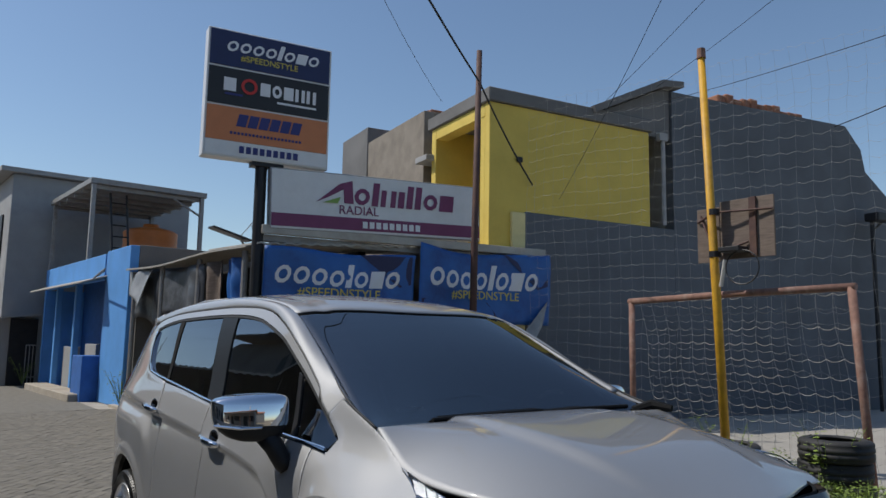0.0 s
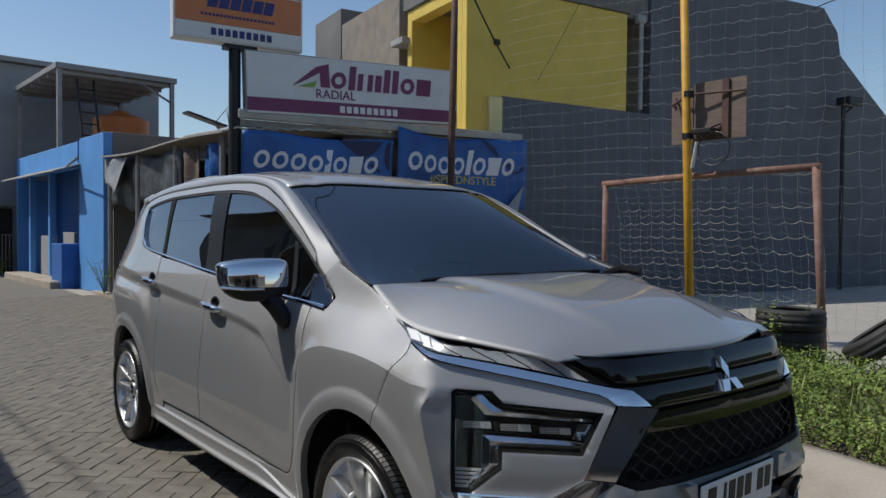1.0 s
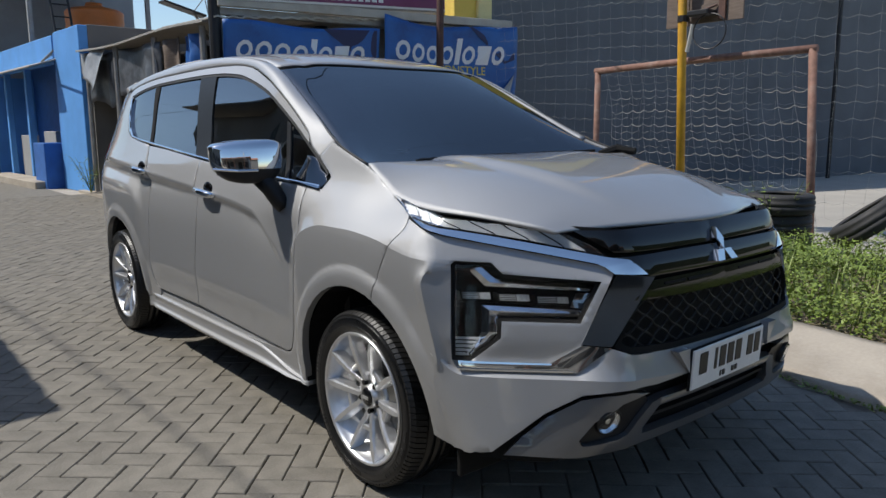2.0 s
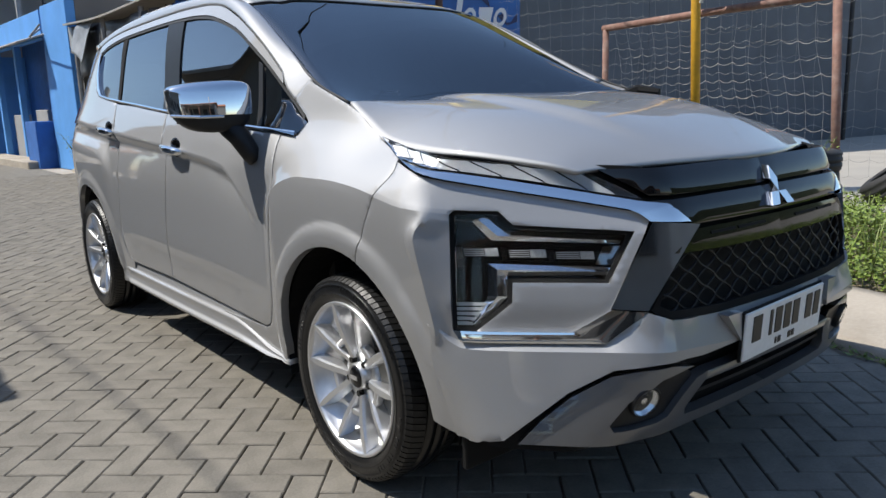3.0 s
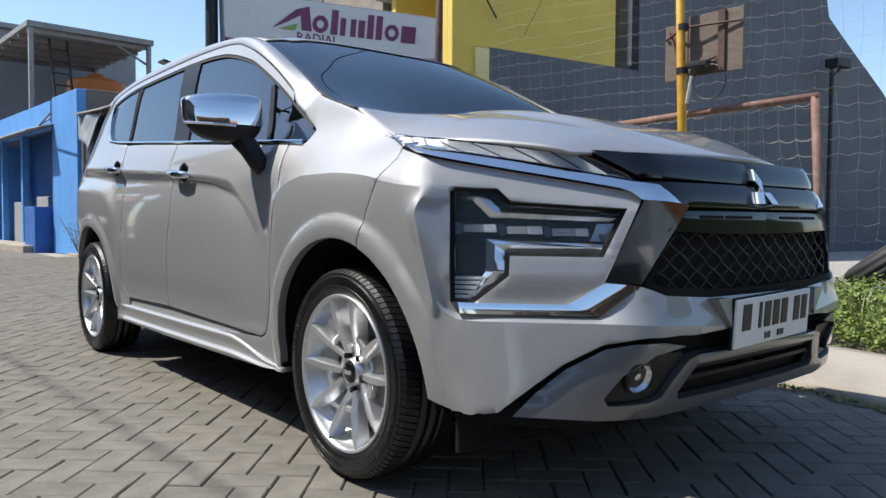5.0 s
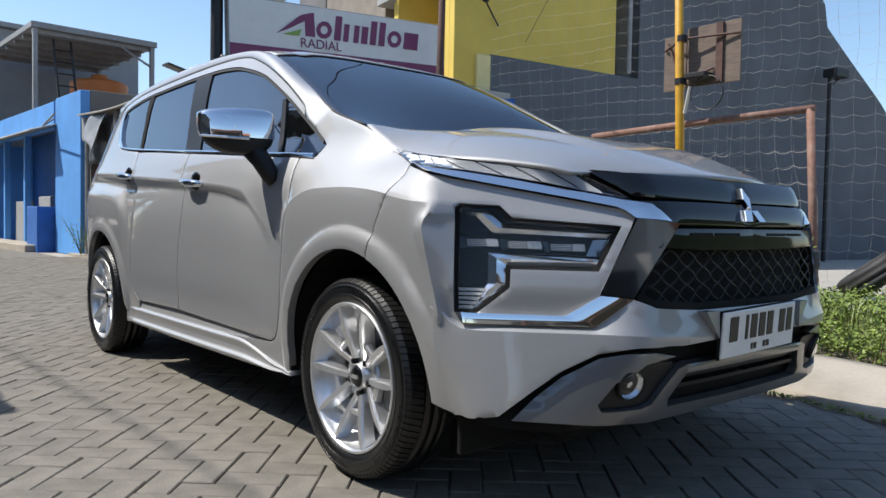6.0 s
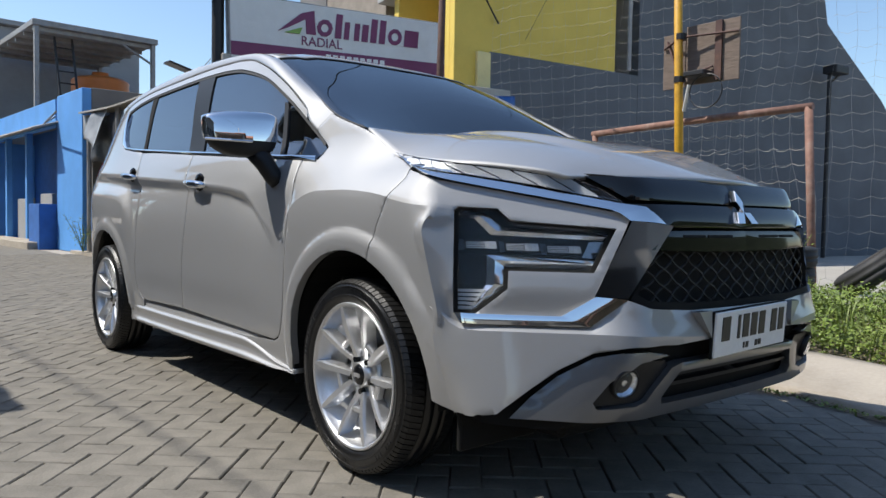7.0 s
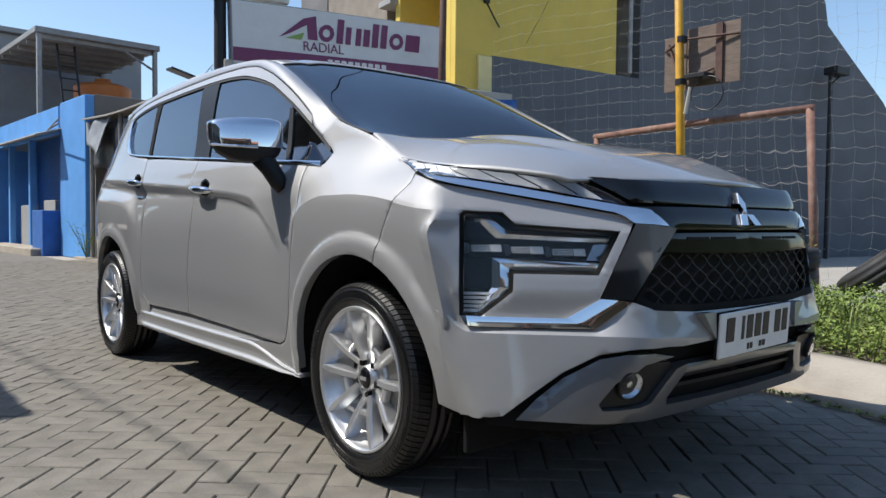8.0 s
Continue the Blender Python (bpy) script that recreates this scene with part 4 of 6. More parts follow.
TAIL_RED = mat("dark_red_lamp", (0.10, 0.008, 0.008), 0.15, var=0.1)
CLEAR = mat("clear_lamp_lens", (0.92, 0.93, 0.94), 0.0, var=0.0, trans=1.0, ior=1.28)
LAMP_WHITE = mat("frosted_lamp_element", (0.38, 0.395, 0.41), 0.3, 0.0, var=0.06, scale=200)
LAMP_GREY = mat("grey_lamp_element", (0.36, 0.365, 0.37), 0.22, 0.3, var=0.2, scale=120)
REFLECTOR = mat("lamp_reflector", (0.74, 0.75, 0.76), 0.08, 1.0, var=0.1, scale=90)
CABIN = mat("dark_cabin_trim", (0.022, 0.021, 0.02), 0.75, var=0.2)
DASH_WOOD = mat("tan_dash_trim", (0.30, 0.19, 0.07), 0.4, var=0.2)
PLATE_WHITE = mat("white_number_plate", (0.72, 0.72, 0.70), 0.45, var=0.06, scale=30)
PLATE_BLACK = mat("black_plate_ink", (0.012, 0.012, 0.012), 0.5, var=0.1)


# ---- car building helpers ----
def shrink(poly, d):
    """The outline moved inwards by d."""
    n = len(poly)
    area = sum(poly[i][0] * poly[(i + 1) % n][1] - poly[(i + 1) % n][0] * poly[i][1] for i in range(n))
    s = 1 if area > 0 else -1
    out = []
    for i in range(n):
        a, b, c = Vector(poly[i - 1]), Vector(poly[i]), Vector(poly[(i + 1) % n])
        e, f = (b - a), (c - b)
        if e.length < 1e-6 or f.length < 1e-6:
            out.append(tuple(b))
            continue
        e.normalize(), f.normalize()
        m = Vector((-e.y, e.x)) + Vector((-f.y, f.x))
        k = m.length
        m = m / k if k > 0.3 else Vector((-e.y, e.x))
        out.append(tuple(b + m * s * d / max(0.5, k / 2)))
    return out


def inside(ring, p):
    """Whether the point lies within the outline."""
    odd = False
    for (a, b), (c, d) in zip(ring, ring[1:] + ring[:1]):
        if (b > p.y) != (d > p.y) and p.x < (c - a) * (p.y - b) / (d - b) + a:
            odd = not odd
    return odd


def patch(poly, surf, step=0.04, lift=0.0, thick=0.02, mirror=False, gap=0.0, roll=0.0, solid=False, along=None, crisp=False, hole=None, cuts=()):
    """A panel with turned-in edges: the outline poly, in the two coordinates of surf, laid on that skin and raised by lift.
    roll: how far the rim bends inwards, for a soft edge."""
    if gap:
        poly = shrink(poly, gap)
    bm = bmesh.new()
    if along:
        fine = []
        for (a, b), (c, d) in zip(poly, poly[1:] + poly[:1]):
            n = max(1, int(math.hypot(c - a, d - b) / 0.03))
            fine += [(a + (c - a) * i / n, b + (d - b) * i / n) for i in range(n)]
        poly = [(u, v - along(u)) for u, v in fine]
    bm.faces.new([bm.verts.new((u, v, 0)) for u, v in poly])
    us, vs = [p[0] for p in poly], [p[1] for p in poly]
    for lo, hi, no in ((min(us), max(us), (1, 0, 0)), (min(vs), max(vs), (0, 1, 0))):
        k = math.floor(lo / step) + 1
        while k * step < hi - 1e-5:
            co = Vector(no) * (k * step + 1e-5)
            bmesh.ops.bisect_plane(bm, geom=bm.verts[:] + bm.edges[:] + bm.faces[:], dist=1e-6, plane_co=co, plane_no=no)
            k += 1
    low_by = along or (lambda u: 0.0)
    lines = [((u, v - low_by(u)), (p, q - low_by(p))) for (u, v), (p, q) in list(cuts) + (list(zip(hole, hole[1:] + hole[:1])) if hole else [])]
    for (u, v), (p, q) in lines:
        bmesh.ops.bisect_plane(bm, geom=bm.verts[:] + bm.edges[:] + bm.faces[:], dist=1e-6, plane_co=(u, v, 0), plane_no=(q - v, u - p, 0))
    if hole:
        ring = [(u, v - low_by(u)) for u, v in hole]
        bmesh.ops.delete(bm, geom=[f for f in bm.faces if inside(ring, f.calc_center_median())], context="FACES")
    bmesh.ops.triangulate(bm, faces=[f for f in bm.faces if len(f.verts) > 4])
    rim = [e for e in bm.edges if len(e.link_faces) == 1]
    if crisp:
        for e in bm.edges:
            if all(abs(v.co.y) < 1e-4 for v in e.verts):
                e.smooth = False
    for (u, v), (p, q) in lines[:len(cuts)]:
        n = Vector((q - v, u - p)).normalized()
        for e in bm.edges:
            if all(abs((w.co.x - u) * n.x + (w.co.y - v) * n.y) < 2e-5 and min(v, q) - 1e-4 < w.co.y < max(v, q) + 1e-4 for w in e.verts):
                e.smooth = False
    lf = lift if callable(lift) else (lambda u, v: lift)
    base = {}
    for v in bm.verts:
        u, w = v.co.x, v.co.y + (along(v.co.x) if along else 0)
        p = surf(u, w)
        a, b = surf(u + 0.004, w) - surf(u - 0.004, w), surf(u, w + 0.004) - surf(u, w - 0.004)
        n = a.cross(b).normalized()
        if n.dot(p - Vector((0, max(0.2, min(3.0, p.y)), 0.7))) < 0:
            n = -n
        base[v] = (p, n, lf(u, w))
    onrim = {v for e in rim for v in e.verts}
    tops = bm.faces[:]
    low = {v: bm.verts.new(base[v][0] + base[v][1] * (base[v][2] - thick)) for v in list(base) if solid or v in onrim}
    for v, (p, n, l) in base.items():
        v.co = p + n * (l - (roll if v in onrim else 0))
    for e in rim:
        a, b = e.verts
        bm.faces.new((a, b, low[b], low[a]))
        e.smooth = False
    if solid:
        for f in tops:
            bm.faces.new([low[v] for v in reversed(f.verts[:])])
    bmesh.ops.recalc_face_normals(bm, faces=bm.faces[:])
    f0 = max(tops, key=lambda f: f.calc_area())
    c = f0.calc_center_median()
    if f0.normal.dot(c - Vector((0, max(0.2, min(3.0, c.y)), 0.7))) < 0:
        bmesh.ops.reverse_faces(bm, faces=bm.faces[:])
    if mirror:
        for v in bm.verts:
            v.co.x = -v.co.x
        bmesh.ops.reverse_faces(bm, faces=bm.faces[:])
    return bm


def ribbon(la, lb, surf, n, lift=0.01, crown=0.004, mirror=False, m=6, back=0.02, tilt=0.0, lean=0.0):
    """A rounded trim strip on a skin between two lines of its two coordinates."""
    def at(c, t):
        x = t * (len(c) - 1)
        i = min(int(x), len(c) - 2)
        return Vector(c[i]).lerp(Vector(c[i + 1]), x - i)
    def skin_at(u, v, raise_by):
        p = at(la, u).lerp(at(lb, u), v)
        a, b = surf(p.x + 0.004, p.y) - surf(p.x - 0.004, p.y), surf(p.x, p.y + 0.004) - surf(p.x, p.y - 0.004)
        nn = a.cross(b).normalized()
        c = surf(p.x, p.y)
        if nn.dot(c - Vector((0, max(0.2, min(3.0, c.y)), 0.7))) < 0:
            nn = -nn
        return c + nn * raise_by
    bm = bmesh.new()
    g = []
    for i in range(n + 1):
        u = i / n
        row = [skin_at(u, 0, lift - back)] + [skin_at(u, j / m, lift + lean * (1 - u) + tilt * j / m + crown * math.sin(math.pi * j / m)) for j in range(m + 1)] + [skin_at(u, 1, lift - back)]
        g.append([bm.verts.new(p) for p in row])
    for A, B in zip(g, g[1:]):
        for j in range(len(A) - 1):
            bm.faces.new((A[j], B[j], B[j + 1], A[j + 1]))
    for end in (g[0], g[-1]):
        bm.faces.new(end)
    bmesh.ops.recalc_face_normals(bm, faces=bm.faces[:])
    for e in bm.edges:
        if len(e.link_faces) == 2 and e.calc_face_angle(0) > radians(35):
            e.smooth = False
    if mirror:
        for v in bm.verts:
            v.co.x = -v.co.x
        bmesh.ops.reverse_faces(bm, faces=bm.faces[:])
    return bm


def both(name, make, material, parent, label=""):
    """A part for each side of the car: make(mirror) gives the bmesh."""
    return [part(name, make(k), material, parent, label, soft=True) for k in (False, True)]


def loft(ca, cb, n, m, bulge=None):
    """A skin between two lines of 3D points."""
    def at(c, t):
        x = t * (len(c) - 1)
        i = min(int(x), len(c) - 2)
        return Vector(c[i]).lerp(Vector(c[i + 1]), x - i)
    return lambda u, v: at(ca, u).lerp(at(cb, u), v) + (bulge(u, v) if bulge else Vector((0, 0, 0)))


def skin(f, n, m, thick, mirror=False):
    bm = slab(bmesh.new(), f, n, m, thick)
    if mirror:
        for v in bm.verts:
            v.co.x = -v.co.x
        bmesh.ops.reverse_faces(bm, faces=bm.faces[:])
    return bm


def q_of(y, z):
    """The nose coordinate of a place on the flank, negative on the right side."""
    c = corner(z)
    return -(c + (y - nose(c, z)))


car = thing("car", "clean silver people carrier with chrome trim parked on the pavers", "car")
gap = 0.0028

# doors, wings, rear quarters
f_gap = spline([(0.435, 1.061), (0.402, 0.87), (0.446, 0.68), (0.487, 0.49), (0.53, 0.39), (0.58, 0.362)], 5)
m_gap = spline([(1.545, 0.382), (1.515, 0.60), (1.465, 0.86), (1.50, 1.136)], 5)
belt = table([(0.3, 1.050), (0.44, 1.061), (0.56, 1.068), (0.8, 1.085), (1.2, 1.115), (1.58, 1.142), (1.96, 1.171), (2.5, 1.212), (2.72, 1.237), (2.9, 1.26)])
door_f = f_gap + m_gap + [(1.2, belt(1.2)), (0.9, belt(0.9)), (0.6, belt(0.6))]
r_gap = spline([(2.13, 0.372), (2.20, 0.42), (2.235, 0.52), (2.20, 0.74), (2.20, 0.98), (2.33, 1.19)], 5)
door_r = m_gap[::-1] + r_gap + [(2.0, belt(2.0)), (1.75, belt(1.75))]
quarter = ([(2.335, 1.195), (2.55, belt(2.55)), (2.71, 1.24), (2.80, 1.28), (2.88, 1.36), (2.96, 1.48), (3.06, 1.53), (3.25, 1.52), (3.46, 1.40), (3.60, 1.05), (3.655, 0.7), (3.62, 0.32), (3.19, 0.30)]
           + arc(WHEELBASE, HUB_Z, ARCH, 0, 180, 26) + [(2.33, 0.30), (2.14, 0.30), (2.125, 0.366)] + r_gap[1:])
wing_gap = [(-0.136, 0.715), (-0.150, 0.761), (-0.171, 0.817), (-0.198, 0.862), (-0.224, 0.910), (-0.250, 0.951), (-0.254, 0.975), (-0.243, 0.994)]
fender = ([(-0.243, 0.994), (-0.236, 1.004), (-0.165, 1.030), (-0.098, 1.051), (-0.03, 1.086), (0.04, 1.122), (0.113, 1.153), (0.2, 1.180), (0.29, 1.207), (0.370, 1.233), (0.430, 1.171), (0.36, 1.128), (0.312, 1.098), (0.335, 1.056)]
          + f_gap[0:] + [(0.75, 0.352), (0.98, 0.346), (0.82, 0.304), (0.62, 0.280), (0.43, 0.262)] + arc(0, HUB_Z, ARCH, 0, 109.2, 20) + spline(wing_gap, 3)[1:-1])
both("front_wing", lambda k: patch(fender, flank, 0.0125, blister, 0.03, k, gap, 0.0012, along=blister_front, crisp=True), SILVER, car)
for k in (False, True):
    d = part("front_door", patch(door_f, flank, 0.012, blister, 0.03, k, gap, 0.0012, along=crease_z), SILVER, car, soft=True)
    e = part("rear_door", patch(door_r, flank, 0.012, 0, 0.03, k, gap, 0.0012, along=crease_z), SILVER, car, soft=True)
    s = -1 if k else 1
    for door, hy, hz in ((d, 1.31, 0.985), (e, 2.36 - 0.03, 1.052)):
        x = -side_x(hy, hz)
        h = bmesh.new()
        tube(h, [Vector((s * (x + 0.0), hy - 0.105, hz - 0.010)), Vector((s * (x - 0.022), hy - 0.085, hz - 0.006)), Vector((s * (x - 0.030), hy, hz)), Vector((s * (x - 0.022), hy + 0.075, hz + 0.006)), Vector((s * (x - 0.004), hy + 0.1, hz + 0.008))], [0.012, 0.016, 0.018, 0.016, 0.012], 12)
        part("door_handle", h, CHROME, door, "chrome door handle", soft=True)
        cup = bmesh.new()
        bmesh.ops.create_uvsphere(cup, u_segments=18, v_segments=10, radius=1)
        for v in cup.verts:
            v.co = Vector((s * (x + 0.008 - 0.014 * abs(v.co.x)), hy - 0.01 + 0.058 * v.co.y, hz + 0.008 + 0.042 * v.co.z))
        part("handle_cup", cup, GLOSS_BLACK, door, "dark recess behind the handle", soft=True)
both("rear_quarter", lambda k: patch(quarter, flank, 0.018, 0, 0.03, k, gap, 0.0012, along=crease_z), SILVER, car)

# side skirts
skirt = table([(0.40, 0.268), (0.6, 0.262), (2.2, 0.25), (2.34, 0.25)])
def skirt_skin(u, v):
    y = 0.418 + 1.922 * u
    prof = ((0.0, 0.398, -0.016), (0.12, 0.366, -0.006), (0.25, 0.345, 0.002), (0.375, 0.331, 0.017), (0.625, 0.300, 0.010), (0.75, 0.282, 0.013), (0.875, 0.266, 0.028), (1.0, 0.250, 0.018))
    for (a, za, oa), (b, zb, ob) in zip(prof, prof[1:]):
        if a <= v <= b:
            t = (v - a) / (b - a)
            z, o = za + (zb - za) * t, oa + (ob - oa) * t
            break
    fade = smooth(0, 0.09, u) * (1 - smooth(0.93, 1.0, u))
    z = 0.25 + (z - 0.25) * (0.12 + 0.88 * smooth(0.0, 0.24, u)) + (skirt(y) - 0.262)
    return Vector((-(side_x(y, max(z, 0.3)) - 0.006 + o * (0.06 + 0.94 * fade)), y, z))
both("side_skirt", lambda k: skin(skirt_skin, 60, 24, (0.05, 0, 0.0), k), SILVER, car)

# windows on the flank
win_top = table([(0.32, 1.098), (0.43, 1.164), (0.555, 1.238), (0.735, 1.337), (0.96, 1.438), (1.1, 1.480), (1.2, 1.505), (1.35, 1.535), (1.6, 1.555), (1.85, 1.560), (2.5, 1.548), (2.85, 1.515), (3.0, 1.487)])
frame_top = table([(0.36, 1.158), (0.417, 1.192), (0.512, 1.246), (0.593, 1.296), (0.73, 1.377), (0.877, 1.449), (1.04, 1.513), (1.25, 1.573), (1.45, 1.595), (1.8, 1.605), (2.5, 1.593), (2.9, 1.563), (3.08, 1.53)])
def below_top(y0, y1, n, d=0.0):
    return [(y0 + (y1 - y0) * i / n, win_top(y0 + (y1 - y0) * i / n) - d) for i in range(n + 1)]
def belt_line(y0, y1, n, d=0.0):
    return [(y0 + (y1 - y0) * i / n, belt(y0 + (y1 - y0) * i / n) + d) for i in range(n + 1)]
glass_f = belt_line(0.60, 1.40, 6, 0.012) + below_top(1.66, 0.72, 12)
glass_tri = [(0.575, belt(0.575) + 0.012), (0.695, 1.297)] + below_top(0.66, 0.54, 3, 0.005) + [(0.47, belt(0.47) + 0.012)]
glass_sail = [(0.462, belt(0.462) + 0.012)] + below_top(0.53, 0.35, 4, 0.004) + [(0.318, 1.098), (0.345, 1.066)]
glass_r = belt_line(1.585, 2.315, 6, 0.012) + [(2.42, 1.37), (2.505, 1.535)] + below_top(2.5, 1.86, 7)
glass_q = belt_line(2.345, 2.66, 3, 0.012) + [(2.76, 1.285), (2.86, 1.36), (2.95, 1.46)] + below_top(2.985, 2.57, 4)
both("front_side_window", lambda k: patch(glass_f, flank, 0.06, -0.010, 0.004, k, solid=True), TINT, car, "dark tinted glass")
both("corner_window", lambda k: patch(glass_tri, flank, 0.05, -0.010, 0.004, k, solid=True), TINT, car, "dark tinted glass")
both("mirror_sail", lambda k: patch(glass_sail, flank, 0.05, -0.004, 0.01, k), TINT, car, "dark tinted glass triangle")
both("rear_side_window", lambda k: patch(glass_r, flank, 0.06, -0.010, 0.004, k, solid=True), TINT, car, "dark tinted glass")
both("quarter_window", lambda k: patch(glass_q, flank, 0.06, -0.008, 0.004, k, solid=True), TINT, car, "dark tinted glass")
b_pillar = [(1.39, belt(1.39) + 0.008), (1.585, belt(1.585) + 0.008), (1.72, 1.34), (1.865, 1.556), (1.65, 1.552), (1.53, 1.34)]
c_pillar = [(2.305, belt(2.305) + 0.008), (2.355, belt(2.355) + 0.008), (2.45, 1.37), (2.575, 1.545), (2.50, 1.548), (2.40, 1.37)]
both("centre_pillar", lambda k: patch(b_pillar, flank, 0.05, -0.004, 0.02, k), SATIN_BLACK, car, "satin black door pillar")
both("rear_pillar", lambda k: patch(c_pillar, flank, 0.05, -0.006, 0.02, k), MATT_BLACK, car, "black pillar")
both("window_bar", lambda k: patch([(0.575, belt(0.575)), (0.605, belt(0.605)), (0.725, 1.315), (0.69, 1.30)], flank, 0.05, -0.003, 0.015, k), SATIN_BLACK, car)
# thin black rim round the glass and the body-coloured frame over it
rim_line = [(y, win_top(y)) for y in [0.34 + 0.06 * i for i in range(46)] if y <= 3.0]
both("window_seal", lambda k: patch([(y, z - 0.004) for y, z in rim_line] + [(y, z + 0.007) for y, z in rim_line[::-1]], flank, 0.06, -0.003, 0.012, k), SEAL, car)
frame_poly = [(y, win_top(y) + 0.009) for y in [0.515 + 0.06 * i for i in range(42)]] + [(3.02, 1.495), (3.06, 1.52)] + [(y, frame_top(y)) for y in [3.04 - 0.06 * i for i in range(42)] + [0.535]]
both("door_frame", lambda k: patch(frame_poly, flank, 0.05, 0.0, 0.02, k, 0.001), SILVER, car)
both("belt_trim", lambda k: ribbon([(0.352, belt(0.352) + 0.012)] + [(y, belt(y) + 0.011) for y in (0.5, 0.7, 1.0, 1.3, 1.6, 1.9, 2.2, 2.5, 2.67)] + [(2.765, 1.290), (2.865, 1.372), (2.955, 1.482)], [(0.335, belt(0.335) - 0.006)] + [(y, belt(y) - 0.001) for y in (0.5, 0.7, 1.0, 1.3, 1.6, 1.9, 2.2, 2.5, 2.70)] + [(2.795, 1.268), (2.888, 1.352), (2.975, 1.476)], flank, 110, 0.006, 0.003, k, 4, 0.014), CHROME, car, "thin chrome belt strip")

# roof rail, pillars, roof, windscreen, bonnet
rail_out = spline([(-0.765, 0.118, 1.160), (-0.742, 0.362, 1.236), (-0.688, 0.66, 1.378), (-0.628, 1.06, 1.565), (-0.600, 1.40, 1.632), (-0.590, 1.9, 1.664), (-0.590, 2.5, 1.655), (-0.60, 2.95, 1.618), (-0.625, 3.25, 1.56)], 6)
rail_top = rail_out[6:]
def rail_foot(y):
    yy = y + 0.052 * (1 - smooth(0.3, 1.2, y)) - 0.16 * smooth(2.6, 3.25, y)
    top = smooth(0.50, 0.53, yy)
    return tuple(flank(yy, (frame_top(yy) + 0.005) * top + (win_top(yy) + 0.010) * (1 - top)))
rail_in = [rail_foot(p[1]) for p in rail_top]
def rail_skin(u, v):
    return loft(rail_top, rail_in, 0, 0, lambda a, b: Vector((-0.010, 0, 0.013)) * math.sin(math.pi * b) * smooth(0.0, 0.3, a))(u, v)
both("roof_rail", lambda k: skin(rail_skin, 72, 10, (0.025, 0, -0.02), k), SILVER, car)
roof_z = table([(0.95, 1.578), (1.05, 1.612), (1.2, 1.648), (1.5, 1.685), (1.9, 1.705), (2.4, 1.700), (2.9, 1.665), (3.3, 1.60)])
def roof_edge(t):
    i = 18 + t * (len(rail_out) - 19)
    k = min(int(i), len(rail_out) - 2)
    return Vector(rail_out[k]).lerp(Vector(rail_out[k + 1]), i - k)
def roof_skin(u, v):
    e = roof_edge(v)
    s = 2 * u - 1
    y = e.y + (1 - s * s) * (-0.085 * (1 - v) ** 3 + 0.05 * v)
    zc = roof_z(y)
    ridge = 0.006 * (math.exp(-((abs(s) - 0.8) / 0.04) ** 2))
    return Vector((-e.x * s, y, zc + (e.z - zc) * abs(s) ** 2.6 - ridge))
part("roof", skin(roof_skin, 44, 50, (0, 0, -0.02)), SILVER, car, soft=True)
both("roof_rack", lambda k: tubed([(x * (-1 if k else 1) , y, z) for x, y, z in [(-0.60, 2.0, 1.66), (-0.592, 2.4, 1.66), (-0.60, 2.9, 1.62)]], 0.008, 6), SILVER, car)
base_line = spline([(-0.765, 0.135, 1.150), (-0.6, 0.225, 1.142), (-0.3, 0.315, 1.128), (0, 0.345, 1.122), (0.3, 0.315, 1.128), (0.6, 0.225, 1.142), (0.765, 0.135, 1.150)], 5)
top_line = [tuple(roof_skin(i / 30, 0.0)) for i in range(31)]
side_l = rail_out[:19]
def glass_skin(u, v):
    p = loft(base_line, top_line, 0, 0)(u, v)
    s = 2 * u - 1
    tgt = loft(side_l, side_l, 0, 0)(v, 0)
    off = tgt - Vector(side_l[0]).lerp(Vector(side_l[-1]), v)
    p += Vector((0, off.y, off.z)) * (abs(s) ** 3)
    p += Vector((0, -0.055, 0.035)) * math.sin(math.pi * v) * (1 - s * s) * 0.7
    return p - Vector((0, -0.002, 0.0035))
part("windscreen", skin(glass_skin, 30, 24, (0, 0.003, -0.004)), SCREEN, car, "dark tinted curved windscreen", soft=True)
both("screen_seal", lambda k: tubed([((-1 if k else 1) * p[0], p[1] - 0.002, p[2] - 0.006) for p in side_l], 0.0045, 8), SEAL, car)
part("header_seal", tubed([(p[0], p[1] - 0.001, p[2] - 0.006) for p in top_line], 0.0035, 8), SEAL, car)
part("cowl", skin(loft([(p[0] * 0.98, p[1] - 0.03, p[2] - 0.03) for p in base_line], [(p[0] * 0.98, p[1] + 0.08, p[2] + 0.005) for p in base_line], 0, 0), 30, 3, (0, 0, -0.02)), MATT_BLACK, car)

